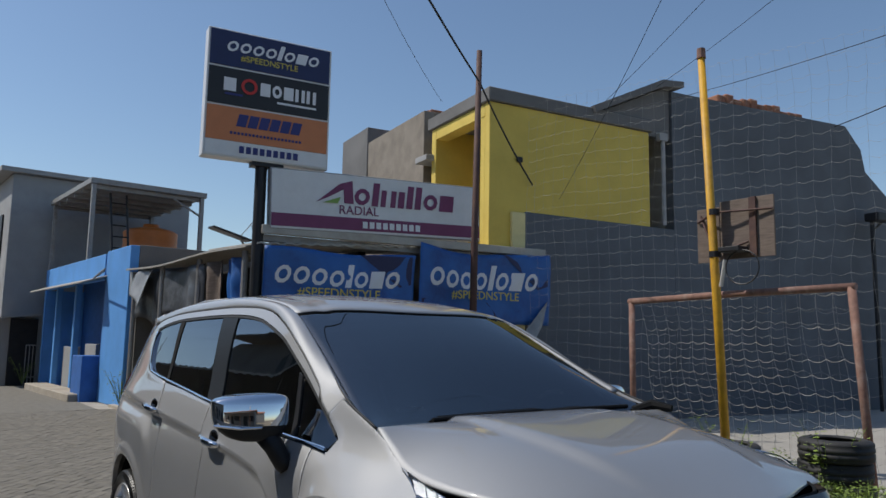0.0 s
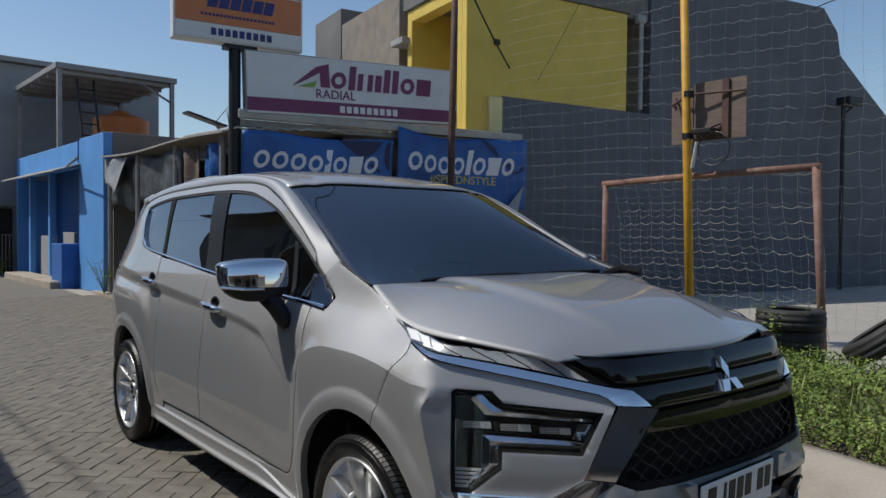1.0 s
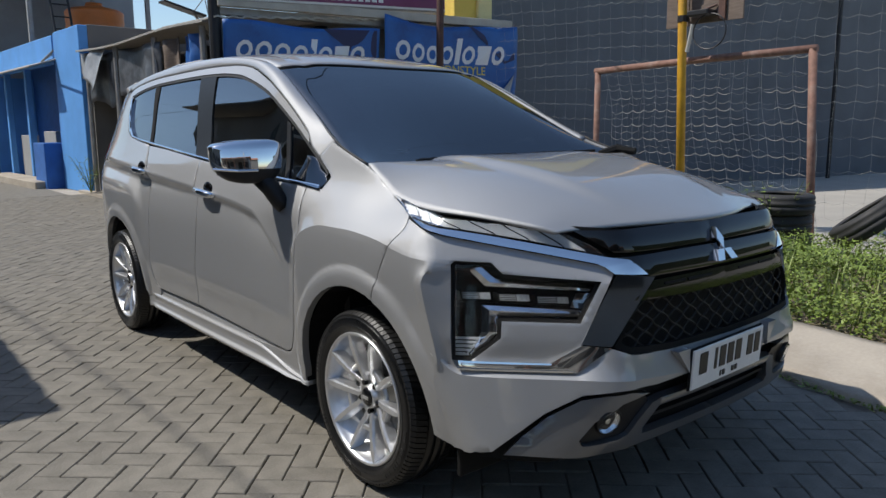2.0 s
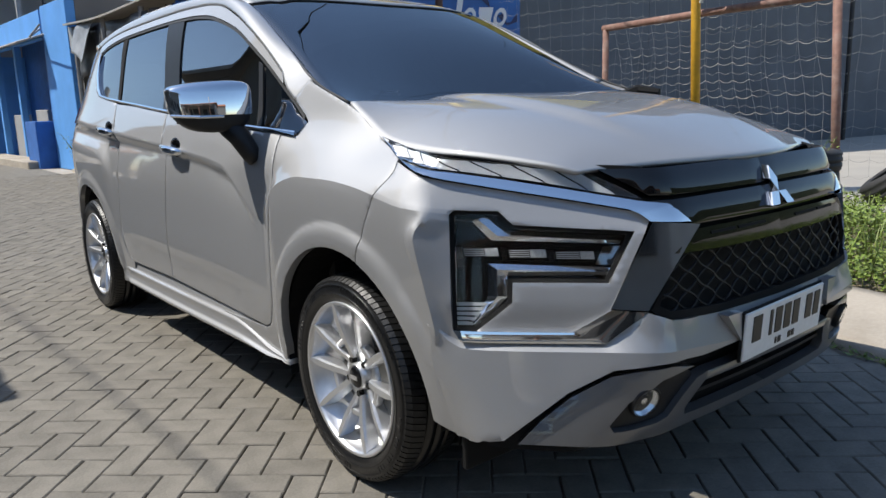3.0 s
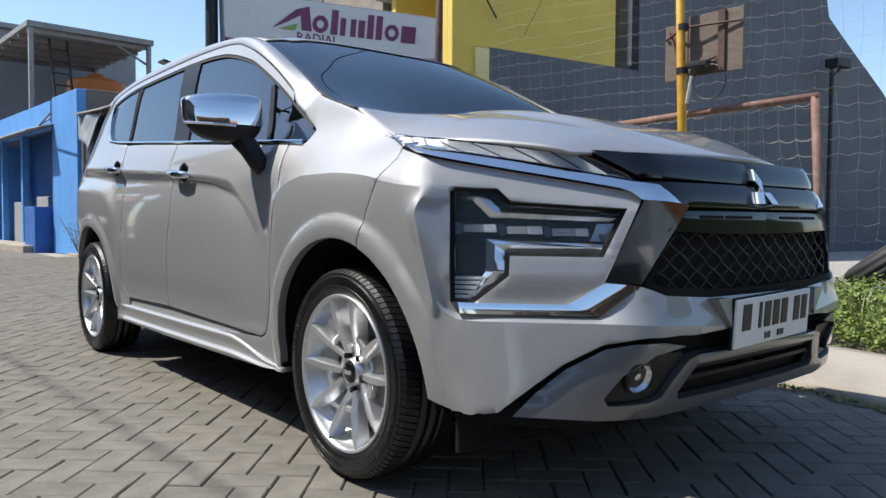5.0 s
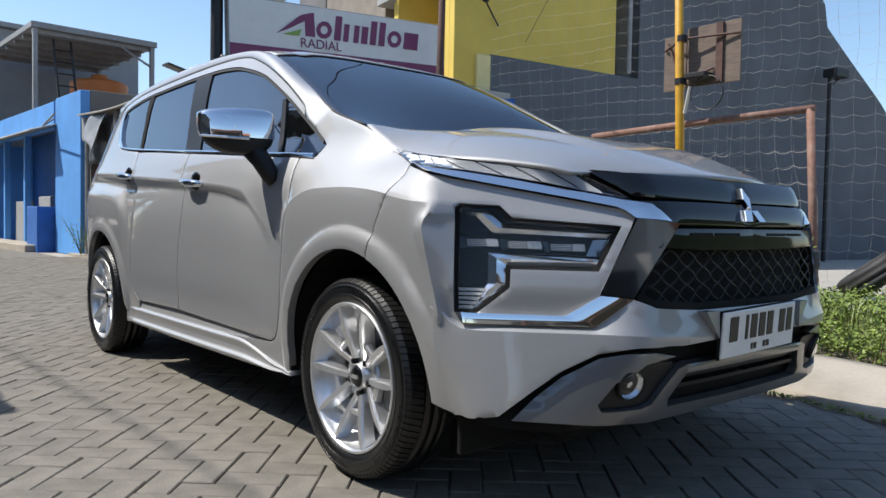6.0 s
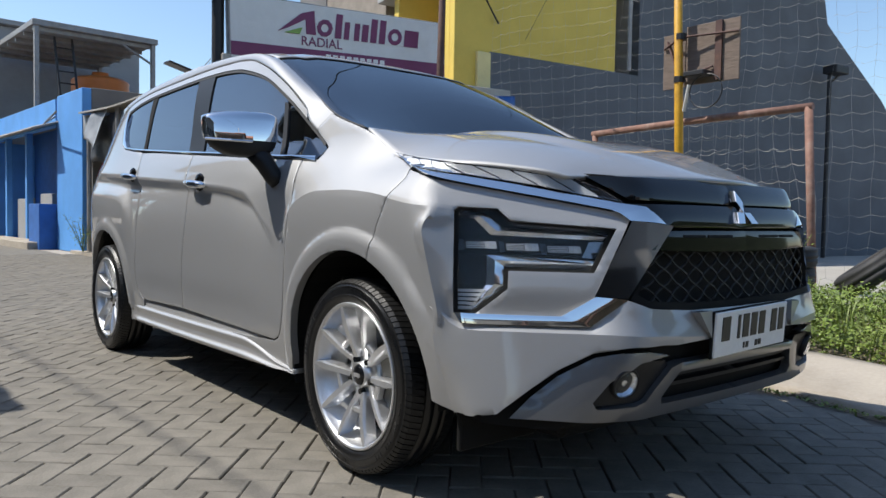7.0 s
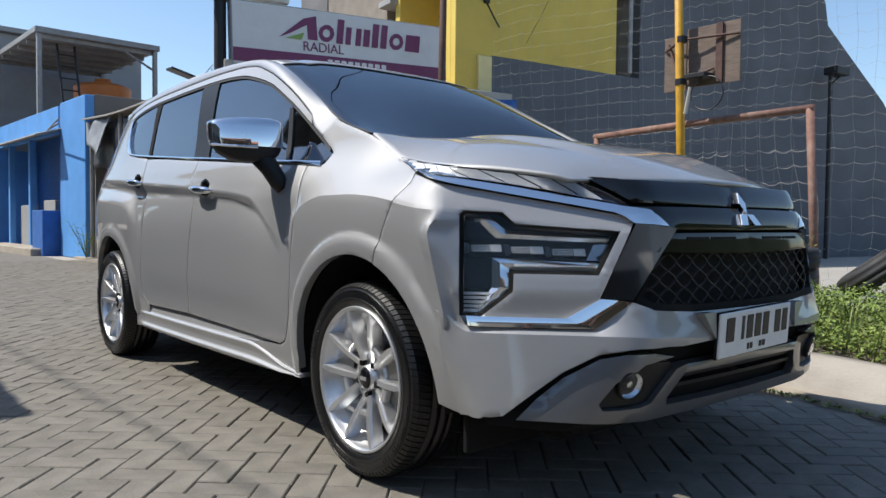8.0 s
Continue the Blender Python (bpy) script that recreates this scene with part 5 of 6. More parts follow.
hood_side = spline([(-0.615, -0.668, 0.972), (-0.665, -0.60, 0.990), (-0.735, -0.44, 1.010), (-0.778, -0.27, 1.022), (-0.789, -0.105, 1.047), (-0.778, 0.0, 1.100), (-0.762, 0.108, 1.158)], 6)
def hood_front(x):
    return Vector((x, -0.803 + 0.135 * (abs(x) / 0.615) ** 2.2, 0.979 - 0.007 * (abs(x) / 0.615) ** 3))
def hood_skin(u, v):
    s = 2 * u - 1
    e = loft(hood_side, hood_side, 0, 0)(v, 0)
    f = hood_front(0.615 * s)
    r = Vector(loft(base_line, base_line, 0, 0)(u, 0)) + Vector((0, -0.02, 0.006))
    x = -e.x * s
    w = abs(s) ** 2.0
    y = (f.y + (r.y - f.y) * v) * (1 - w) + e.y * w
    zc = f.z + (r.z - f.z) * (1 - (1 - v) ** 1.45)
    crown = 0.058 * math.sin(math.pi * min(1, v * 0.98)) ** 0.8
    dome = 0.018 * (1 - smooth(0.44, 0.54, abs(s))) * smooth(0.05, 0.35, v)
    z = (zc + crown) * (1 - abs(s) ** 3.2) + e.z * abs(s) ** 3.2 + dome
    return Vector((x, y, z))
part("bonnet", skin(hood_skin, 64, 48, (0, 0.014, -0.009)), SILVER, car, "silver bonnet with a raised centre", soft=True)

# ---- nose and bumper ----
lamp_out = [(-0.864, 0.589), (-0.827, 0.588), (-0.758, 0.655), (-0.750, 0.707), (-0.586, 0.706), (-0.531, 0.822), (-0.729, 0.839), (-0.750, 0.873), (-0.822, 0.876), (-0.830, 0.868)]
arch_q = [(q_of(y, z), z) for y, z in arc(0, HUB_Z, ARCH, 109.2, 180, 16)]
wing_q = [(q_of(y, z), z) for y, z in spline(wing_gap[::-1], 3)[:-1]]
chrome_low_edge = [(-0.996, 0.996), (-0.905, 0.973), (-0.815, 0.949), (-0.73, 0.927), (-0.62, 0.90), (-0.516, 0.873), (-0.495, 0.850)]
bumper_half = chrome_low_edge[::-1] + wing_q + arch_q + [(-0.925, 0.3095), (-0.815, 0.322), (-0.75, 0.379), (-0.682, 0.44), (-0.61, 0.487), (-0.53, 0.505), (-0.444, 0.513), (-0.262, 0.513), (0, 0.515), (0, 0.592), (-0.298, 0.593), (-0.48, 0.606), (-0.53, 0.63), (-0.589, 0.638)]
lip_top = table([(0, 0.594), (0.298, 0.596), (0.48, 0.609), (0.53, 0.632), (0.56, 0.604), (0.618, 0.5565), (0.72, 0.5562), (0.843, 0.5565), (0.862, 0.562), (0.895, 0.586), (0.93, 0.604)])
lip_edge = table([(0, 0.521), (0.246, 0.521), (0.485, 0.536), (0.6, 0.537), (0.819, 0.538), (0.860, 0.543), (0.882, 0.560), (0.906, 0.584), (0.93, 0.602)])
def lip_lift(q, z):
    """The lower bumper: a bevel under the lamp falls outwards to a sharp edge, and the skin below it stands proud."""
    a = abs(q)
    t = (lip_top(a) - z) / max(0.004, lip_top(a) - lip_edge(a))
    return 0.0018 + cheek_lift(q, z) + (0.002 + 0.021 * min(1.0, max(0.0, t))) * (1 - smooth(0.74, 0.935, a))
lower_half = [(-0.926, 0.600), (-0.895, 0.585), (-0.862, 0.561), (-0.843, 0.556), (-0.72, 0.556), (-0.618, 0.556), (-0.560, 0.603), (-0.531, 0.631), (-0.48, 0.609), (-0.298, 0.596), (0, 0.594), (0, 0.513), (-0.262, 0.511), (-0.384, 0.506), (-0.444, 0.510), (-0.53, 0.507), (-0.605, 0.494), (-0.690, 0.438), (-0.75, 0.381), (-0.815, 0.3185), (-0.924, 0.3085)]
both("bumper_cheek", lambda k: patch(bumper_half, cheek, 0.0125, cheek_lift, 0.02, k, 0.001, 0.001, along=lambda q: blister_front(max(-0.5, abs(q) - 1.29)), crisp=True, hole=shrink(lamp_out, -0.004), cuts=[((-0.8695, 0.841), (-0.914, 0.56))]), SILVER, car)
both("bumper_bar", lambda k: patch(lower_half, cheek, 0.02, lip_lift, 0.030, k, 0.0, 0.0008, along=lambda q: lip_edge(abs(q)), crisp=True), SILVER, car)
skid_half = [(-0.792, 0.309), (-0.745, 0.367), (-0.688, 0.424), (-0.610, 0.477), (-0.556, 0.490), (-0.48, 0.491), (-0.398, 0.476), (-0.511, 0.462), (-0.586, 0.415), (-0.628, 0.358), (-0.62, 0.340), (-0.49, 0.336), (-0.452, 0.345), (-0.381, 0.440), (-0.34, 0.450), (0, 0.452), (0, 0.428), (-0.335, 0.424), (-0.388, 0.352), (-0.38, 0.330), (0, 0.330), (0, 0.298), (-0.386, 0.294), (-0.454, 0.292), (-0.62, 0.305)]
both("lower_garnish", lambda k: patch(skid_half, front, 0.03, 0.010, 0.03, k, 0.0, 0.001), DARK_SILVER, car, "grey lower bumper garnish")
backing = [(-0.99, 0.30), (-0.93, 1.0), (-0.62, 0.99), (0, 0.985), (0.62, 0.99), (0.93, 1.0), (0.99, 0.30), (0.6, 0.27), (-0.6, 0.27)]
part("nose_backing", patch(backing, front, 0.05, -0.035, 0.01), MATT_BLACK, car)
both("slot_bar", lambda k: patch([(-0.365, 0.375), (0, 0.377), (0, 0.389), (-0.352, 0.387)], front, 0.05, -0.004, 0.02, k), SATIN_BLACK, car)
both("slot_bar", lambda k: patch([(-0.35, 0.402), (0, 0.404), (0, 0.414), (-0.342, 0.412)], front, 0.05, -0.008, 0.02, k), SATIN_BLACK, car)
both("fog_recess", lambda k: patch([(-0.628, 0.345), (-0.586, 0.415), (-0.511, 0.462), (-0.395, 0.458), (-0.381, 0.440), (-0.452, 0.338)], front, 0.03, -0.008, 0.02, k), SATIN_BLACK, car, "satin black fog lamp bezel")
for s in (-1, 1):
    q0, z0 = s * 0.541, 0.405
    p = front(q0, z0)
    n = ((front(q0 + 0.01, z0) - front(q0 - 0.01, z0)).cross(front(q0, z0 + 0.01) - front(q0, z0 - 0.01))).normalized()
    if n.y > 0:
        n = -n
    m = Matrix.Translation(p + n * -0.004) @ n.to_track_quat("X", "Z").to_matrix().to_4x4()
    fog = part("fog_lamp", lathe(bmesh.new(), [(0.043, -0.02), (0.045, 0.006), (0.041, 0.012), (0.038, 0.004)], 28), SATIN_BLACK, car, "round fog lamp", soft=True, m=m)
    part("reflector", lathe(bmesh.new(), [(0.039, 0.0060), (0.031, -0.0040), (0.020, -0.0110), (0.010, -0.0140), (0.0095, 0.0), (0.0005, 0.0030)], 12), REFLECTOR, fog)
    lens = lathe(bmesh.new(), [(0.001, 0.0145), (0.02, 0.0135), (0.034, 0.0095), (0.040, 0.004), (0.040, 0.006), (0.034, 0.012), (0.02, 0.016), (0.001, 0.017)], 28)
    bmesh.ops.recalc_face_normals(lens, faces=lens.faces[:])
    part("lens", lens, CLEAR, fog, "clear lens", soft=True).visible_shadow = False

# chrome shield trims
sweep_top = [(-0.990, 1.000), (-0.905, 0.987), (-0.815, 0.973), (-0.724, 0.953), (-0.615, 0.926), (-0.500, 0.897), (-0.449, 0.889), (-0.395, 0.842)]
sweep_low = [(-0.992, 1.000), (-0.905, 0.975), (-0.815, 0.951), (-0.73, 0.929), (-0.62, 0.902), (-0.528, 0.878), (-0.512, 0.868), (-0.495, 0.848)]
both("chrome_sweep", lambda k: ribbon(sweep_top, sweep_low, front, 60, 0.003, 0.001, k, tilt=0.011), CHROME, car, "broad chrome strip under the lamp")
both("chrome_blade", lambda k: ribbon([(-0.392, 0.834), (-0.528, 0.635)], [(-0.494, 0.846), (-0.590, 0.640)], front, 1, 0.016, 0.0, k, 1, lean=0.010), CHROME, car, "mirror-bright slanted chrome blade")
both("chrome_foot", lambda k: ribbon([(-0.588, 0.638), (-0.625, 0.610), (-0.661, 0.583), (-0.75, 0.583), (-0.835, 0.584), (-0.866, 0.586)], [(-0.528, 0.632), (-0.570, 0.594), (-0.609, 0.557), (-0.72, 0.556), (-0.82, 0.556), (-0.856, 0.558)], front, 50, 0.016, 0.001, k), CHROME, car, "chrome strip below the headlamp")

# grille
both("grille_upper", lambda k: patch([(-0.565, 0.976), (-0.3, 0.978), (0, 0.978), (0, 0.908), (-0.25, 0.909), (-0.485, 0.911)], front, 0.04, -0.002, 0.03, k, 0, 0.004), GLOSS_BLACK, car, "gloss black upper grille slat")
both("grille_middle", lambda k: patch([(-0.487, 0.897), (-0.25, 0.899), (0, 0.899), (0, 0.832), (-0.385, 0.834), (-0.45, 0.88)], front, 0.04, 0.004, 0.03, k, 0, 0.003), GLOSS_BLACK, car, "black middle grille slat")
both("grille_bar", lambda k: patch([(-0.40, 0.822), (-0.2, 0.823), (0, 0.823), (0, 0.762), (-0.25, 0.764), (-0.455, 0.770)], front, 0.04, 0.010, 0.03, k, 0, 0.003), GLOSS_BLACK, car, "gloss black grille bar")
for a, b in ((-0.331, -0.228), (-0.213, -0.084)):
    both("grille_slot", lambda k: patch([(a, 0.811), (b, 0.811), (b, 0.803), (a, 0.803)], front, 0.04, 0.0115, 0.01, k), MATT_BLACK, car)
both("grille_surround", lambda k: patch([(-0.455, 0.764), (-0.404, 0.832), (-0.522, 0.634), (-0.487, 0.610), (-0.3, 0.598), (0, 0.596), (0, 0.615), (-0.3, 0.617), (-0.475, 0.630), (-0.503, 0.645)], front, 0.04, 0.004, 0.03, k), MATT_BLACK, car)
mesh_bars = bmesh.new()
pitch = 0.074
for sgn in (1, -1):
    for i in range(-8, 27):
        line = []
        for j in range(25):
            t = j / 24
            z = 0.617 + 0.148 * t
            q = -0.66 + i * pitch + sgn * 0.22 * (t - 0.5) + 0.005 * math.sin(2 * math.pi * t * 3 + (0 if sgn > 0 else math.pi))
            if abs(q) < 0.50 - 0.25 * (z - 0.63) * 0.8:
                line.append(front(q, z) + Vector((0, 0.010, 0)))
        if len(line) > 2:
            tube(mesh_bars, line, 0.0033, 5)
part("grille_mesh", mesh_bars, SATIN_BLACK, car, "black diamond mesh grille", soft=True)
emblem = part("emblem", bmesh.new(), CHROME, car, "bright metal emblem")
def rhomb(bm, c, a, l, w, y):
    d, e = Vector((math.sin(a), math.cos(a))), Vector((math.cos(a), -math.sin(a)))
    pts = [Vector(c), Vector(c) + d * l * 0.5 + e * w, Vector(c) + d * l, Vector(c) + d * l * 0.5 - e * w]
    prism(bm, [(p.x, p.y) for p in pts], lambda u, v, t: Vector((u, y + 0.5 * (v - 0.85) + t, v)), 0.02)
bm = bmesh.new()
for a in (0, 2.094, 4.189):
    rhomb(bm, (0, 0.882), a, 0.068, 0.0195, -0.876)
bm.to_mesh(emblem.data)
bm.free()
emblem.data.materials.clear(), emblem.data.materials.append(CHROME)

# number plate with plain bars
plate = part("number_plate", boxed(-0.215, 0.215, -0.004, 0.004, -0.0675, 0.0675, 0.003), PLATE_WHITE, car, "white number plate with dark bars", m=pose(-0.026, nose_y(0.53) - 0.034, 0.526, 4, -1.4, 0))
part("plate_rim", boxed(-0.219, 0.219, 0.004, 0.012, -0.0715, 0.0715, 0.003), MATT_BLACK, plate)
for x0, x1 in ((-0.180, -0.136), (-0.092, -0.078), (-0.062, -0.027), (-0.013, 0.022), (0.036, 0.071), (0.112, 0.146), (0.160, 0.192)):
    part("plate_bar", boxed(x0, x1, -0.0065, -0.0042, -0.020, 0.052), PLATE_BLACK, plate)
for x0, x1 in ((-0.052, -0.044), (-0.036, -0.022), (0.020, 0.034), (0.041, 0.055)):
    part("plate_bar", boxed(x0, x1, -0.0065, -0.0042, -0.054, -0.036), PLATE_BLACK, plate)
both("plate_wedge", lambda k: patch([(-0.305, 0.594), (-0.242, 0.594), (-0.242, 0.515)], front, 0.03, 0.036, 0.03, k), SILVER, car)

# daytime lamp strip
drl = [(-1.130, 1.052), (-0.978, 1.030), (-0.895, 1.019), (-0.781, 1.005), (-0.713, 0.993), (-0.641, 0.980), (-0.589, 0.970), (-0.542, 0.940), (-0.498, 0.901), (-0.584, 0.921), (-0.646, 0.939), (-0.718, 0.956), (-0.786, 0.971), (-0.864, 0.984), (-0.998, 1.000)]
for k in (False, True):
    lamp = part("daytime_lamp", patch(drl, front, 0.014, -0.010, 0.01, k), LAMP_DARK, car, "slim daytime lamp with clear cover", soft=True)
    for i, (q, w) in enumerate(((-1.060, 0.068), (-0.985, 0.060), (-0.918, 0.062), (-0.848, 0.064), (-0.776, 0.064), (-0.704, 0.062), (-0.634, 0.038))):
        hi = lambda x: float(np.interp(x, [-1.112, -0.978, -0.895, -0.781, -0.713, -0.641, -0.589], [1.048, 1.030, 1.019, 1.005, 0.993, 0.980, 0.970])) - 0.005
        lo = lambda x: float(np.interp(x, [-0.993, -0.864, -0.786, -0.718, -0.646, -0.584, -0.498], [1.003, 0.984, 0.971, 0.956, 0.939, 0.921, 0.901])) + 0.004
        sl = 0.052
        seg = [(q, hi(q)), (q + w, hi(q + w)), (q + w + sl, lo(q + w + sl)), (q + sl, lo(q + sl))]
        part("lamp_segment", patch(seg, front, 0.012, -0.001, 0.006, k), LAMP_WHITE, lamp, "frosted white lamp segment")
    part("lamp_cover", patch(drl, front, 0.014, 0.006, 0.003, k, 0.002, solid=True), CLEAR, lamp, "clear lamp cover", soft=True).visible_shadow = False

# headlamp
for k in (False, True):
    lamp = part("headlamp", patch(shrink(lamp_out, -0.003), front, 0.02, -0.031, 0.002, k), LAMP_DARK, car, "F-shaped headlamp with chrome bars", soft=True)
    part("headlamp_rim", patch(shrink(lamp_out, -0.0035), front, 0.02, -0.002, 0.030, k, hole=shrink(lamp_out, 0.0045)), MATT_BLACK, lamp, "black rubber rim")
    part("chrome_bar", ribbon([(-0.826, 0.867), (-0.776, 0.866), (-0.745, 0.828), (-0.64, 0.820), (-0.543, 0.813)], [(-0.824, 0.853), (-0.797, 0.851), (-0.770, 0.806), (-0.66, 0.801), (-0.554, 0.796)], front, 40, -0.014, 0.009, k, 2, back=0.014), CHROME, lamp, "upper faceted chrome bar", soft=True)
    part("chrome_bar", ribbon([(-0.576, 0.740), (-0.69, 0.744), (-0.784, 0.749), (-0.790, 0.70), (-0.795, 0.667), (-0.815, 0.634), (-0.834, 0.608)], [(-0.587, 0.718), (-0.69, 0.7185), (-0.755, 0.719), (-0.760, 0.69), (-0.763, 0.667), (-0.796, 0.626), (-0.823, 0.594)], front, 48, -0.014, 0.010, k, 2, back=0.014), CHROME, lamp, "angled faceted chrome bar", soft=True)
    for a, c, b, z1, z0 in ((-0.821, -0.785, -0.762, 0.787, 0.767), (-0.743, -0.707, -0.680, 0.783, 0.763), (-0.663, -0.622, -0.599, 0.778, 0.759)):
        el = part("lamp_element", patch([(c, z1), (b, z1), (b, z0), (c, z0)], front, 0.02, -0.010, 0.008, k), LAMP_GREY, lamp, "grey lamp element")
        for j in range(4):
            z = z0 + 0.0012 + (z1 - z0) * j / 4
            part("lamp_rib", patch([(a, z), (c - 0.001, z), (c - 0.001, z + 0.0026), (a, z + 0.0026)], front, 0.02, -0.011, 0.006, k), LAMP_GREY, el)
        part("lamp_bowl", patch([(a - 0.014, z1 + 0.006), (a - 0.003, z1 + 0.004), (a - 0.003, z0 - 0.004), (a - 0.014, z0 - 0.006)], front, 0.02, -0.012, 0.012, k), GLOSS_BLACK, el)
    part("lamp_wedge", patch([(-0.581, 0.790), (-0.552, 0.792), (-0.574, 0.746), (-0.600, 0.746)], front, 0.02, -0.012, 0.008, k), DARK_CHROME, lamp, "grey wedge at the lamp's tip")
    part("lamp_shelf", patch([(-0.840, 0.758), (-0.60, 0.753), (-0.60, 0.748), (-0.840, 0.753)], front, 0.03, -0.018, 0.01, k), LAMP_DARK, lamp)
    part("lamp_box", patch([(-0.845, 0.742), (-0.800, 0.742), (-0.804, 0.668), (-0.852, 0.664)], front, 0.02, -0.020, 0.008, k), LAMP_DARK, lamp)
    part("lamp_box", patch([(-0.822, 0.846), (-0.800, 0.846), (-0.782, 0.806), (-0.832, 0.806)], front, 0.02, -0.018, 0.008, k), LAMP_DARK, lamp)
    for i in range(5):
        z = 0.598 + i * 0.0118
        part("indicator_rib", patch([(-0.857 + 0.0015 * i, z), (-0.832 + 0.007 * i, z), (-0.826 + 0.007 * i, z + 0.0075), (-0.856 + 0.0015 * i, z + 0.0075)], front, 0.02, -0.008, 0.006, k), LAMP_WHITE, lamp, "frosted indicator rib")
    part("lamp_cover", patch(shrink(lamp_out, 0.004), front, 0.03, 0.001, 0.003, k, 0.001, solid=True), CLEAR, lamp, "clear headlamp cover", soft=True).visible_shadow = False

# mirrors
for k in (False, True):
    s = -1 if k else 1
    mir = thing("door_mirror", "", "")
    mir.parent = car
    def blob(c, r, f):
        bm = bmesh.new()
        bmesh.ops.create_uvsphere(bm, u_segments=32, v_segments=20, radius=1)
        for v in bm.verts:
            v.co = f(v.co)
            v.co.x *= s
        if s < 0:
            bmesh.ops.reverse_faces(bm, faces=bm.faces[:])
        return bm
    def shell(p):
        e = lambda t, n: math.copysign(abs(t) ** n, t)
        x, y, z = e(p.x, 0.60), e(p.y, 0.48), e(p.z, 0.52)
        taper = 1 - 0.22 * (x < 0) * abs(x) ** 2
        top = 0.036 * taper * (1 + 0.15 * x)
        return Vector((-0.998 + 0.130 * x, 0.635 + 0.062 * y * (1 - 0.25 * abs(x)) - 0.03 * x + 0.012 * z, 1.202 + z * (top if z > 0 else 0.134 * taper)))
    full = blob(None, None, shell)
    capb = full.copy()
    bmesh.ops.bisect_plane(capb, geom=capb.verts[:] + capb.edges[:] + capb.faces[:], plane_co=(0, 0, 1.128), plane_no=(0, 0, 1), clear_inner=True)
    for v in capb.verts:
        c = Vector((-0.998 * s, 0.635, 1.158))
        v.co = c + (v.co - c) * 1.025
    part("mirror_cap", capb, CHROME, mir, "polished chrome mirror cap", soft=True)
    bmesh.ops.bisect_plane(full, geom=full.verts[:] + full.edges[:] + full.faces[:], plane_co=(0, 0, 1.132), plane_no=(0, 0, 1), clear_outer=True)
    part("mirror_housing", full, SATIN_BLACK, mir, "black lower housing", soft=True)
    part("indicator_strip", tubed([(s * -1.13, 0.640, 1.128), (s * -1.06, 0.568, 1.122), (s * -0.98, 0.562, 1.122)], 0.0055, 6), REFLECTOR, mir)
    arm = bmesh.new()
    tube(arm, [(s * -0.950, 0.618, 1.10), (s * -0.918, 0.588, 1.05), (s * -0.892, 0.560, 0.99), (s * -0.880, 0.550, 0.965)], [0.042, 0.038, 0.034, 0.026], 14)
    part("mirror_arm", arm, SATIN_BLACK, mir, "black mirror arm", soft=True)
    glass = boxed(-0.09, 0.09, -0.002, 0.002, -0.055, 0.055, 0.001)
    part("mirror_glass", glass, CHROME, mir, "mirror glass", m=pose(s * -1.01, 0.690, 1.155, 0, 0, s * 8))

# wipers and screen clutter
for pts in (((-0.40, 0.30, 1.146), (-0.1, 0.32, 1.152), (0.22, 0.34, 1.155)), ((0.18, 0.31, 1.148), (0.45, 0.29, 1.160), (0.66, 0.235, 1.166))):
    part("wiper", tubed(pts, 0.009, 6), MATT_BLACK, car)
    part("wiper_blade", tubed([(x, y + 0.035, z + 0.004) for x, y, z in pts], 0.006, 5), SEAL, car)
part("screen_hinge", tubed([(0.66, 0.20, 1.15), (0.73, 0.15, 1.175), (0.755, 0.06, 1.165)], [0.02, 0.026, 0.016], 8), MATT_BLACK, car)
part("dash_stalk", tubed(spline([(0.30, 0.44, 1.20), (0.40, 0.47, 1.222), (0.52, 0.52, 1.215), (0.56, 0.56, 1.20)], 5), 0.010, 6), DASH_WOOD, car, "tan curved strip on the dashboard")
part("screen_card", boxed(-0.10, 0.05, -0.002, 0.002, 0, 0.018), PLATE_WHITE, car, "small pale sticker at the screen's foot", m=pose(-0.45, 0.345, 1.175, -30, 0, 10))

# cabin
part("dashboard", skin(lambda u, v: Vector((-0.70 + 1.4 * u, 0.36 + 0.42 * v + 0.1 * (1 - (2 * u - 1) ** 2) * (1 - v) * 0, 1.105 + 0.035 * math.sin(math.pi * v) - 0.03 * v)), 20, 8, (0, 0, -0.12)), CABIN, car, soft=True)
part("cabin_floor", boxed(-0.74, 0.74, 0.3, 3.4, 0.30, 0.38), CABIN, car)
part("firewall", boxed(-0.74, 0.74, 0.30, 0.34, 0.38, 1.08), CABIN, car)
for sx in (-0.38, 0.38):
    for sy in (1.35, 2.25, 3.0):
        seat = part("seat", boxed(sx - 0.24, sx + 0.24, sy - 0.5, sy, 0.39, 0.72, 0.06, 3), CABIN, car, soft=True)
        part("seat_back", boxed(-0.23, 0.23, -0.07, 0.07, 0, 0.60, 0.05, 3), CABIN, seat, m=pose(sx, sy + 0.02, 0.66, -14, 0, 0), soft=True)
        part("headrest", boxed(-0.12, 0.12, -0.05, 0.05, 0, 0.18, 0.04, 3), CABIN, seat, m=pose(sx, sy + 0.19, 1.27, -10, 0, 0), soft=True)
wheel_ring = [(-0.38 + 0.18 * math.cos(a), 0.92 + 0.06 * math.sin(a), 1.0 + 0.17 * math.sin(a)) for a in [2 * math.pi * i / 28 for i in range(28)]]
part("steering_wheel", tubed(wheel_ring, 0.014, 8, True), CABIN, car, soft=True)
part("headliner", skin(lambda u, v: roof_skin(0.06 + 0.88 * u, 0.10 + 0.85 * v) - Vector((0, 0, 0.05)), 12, 12, (0, 0, -0.01)), CABIN, car)

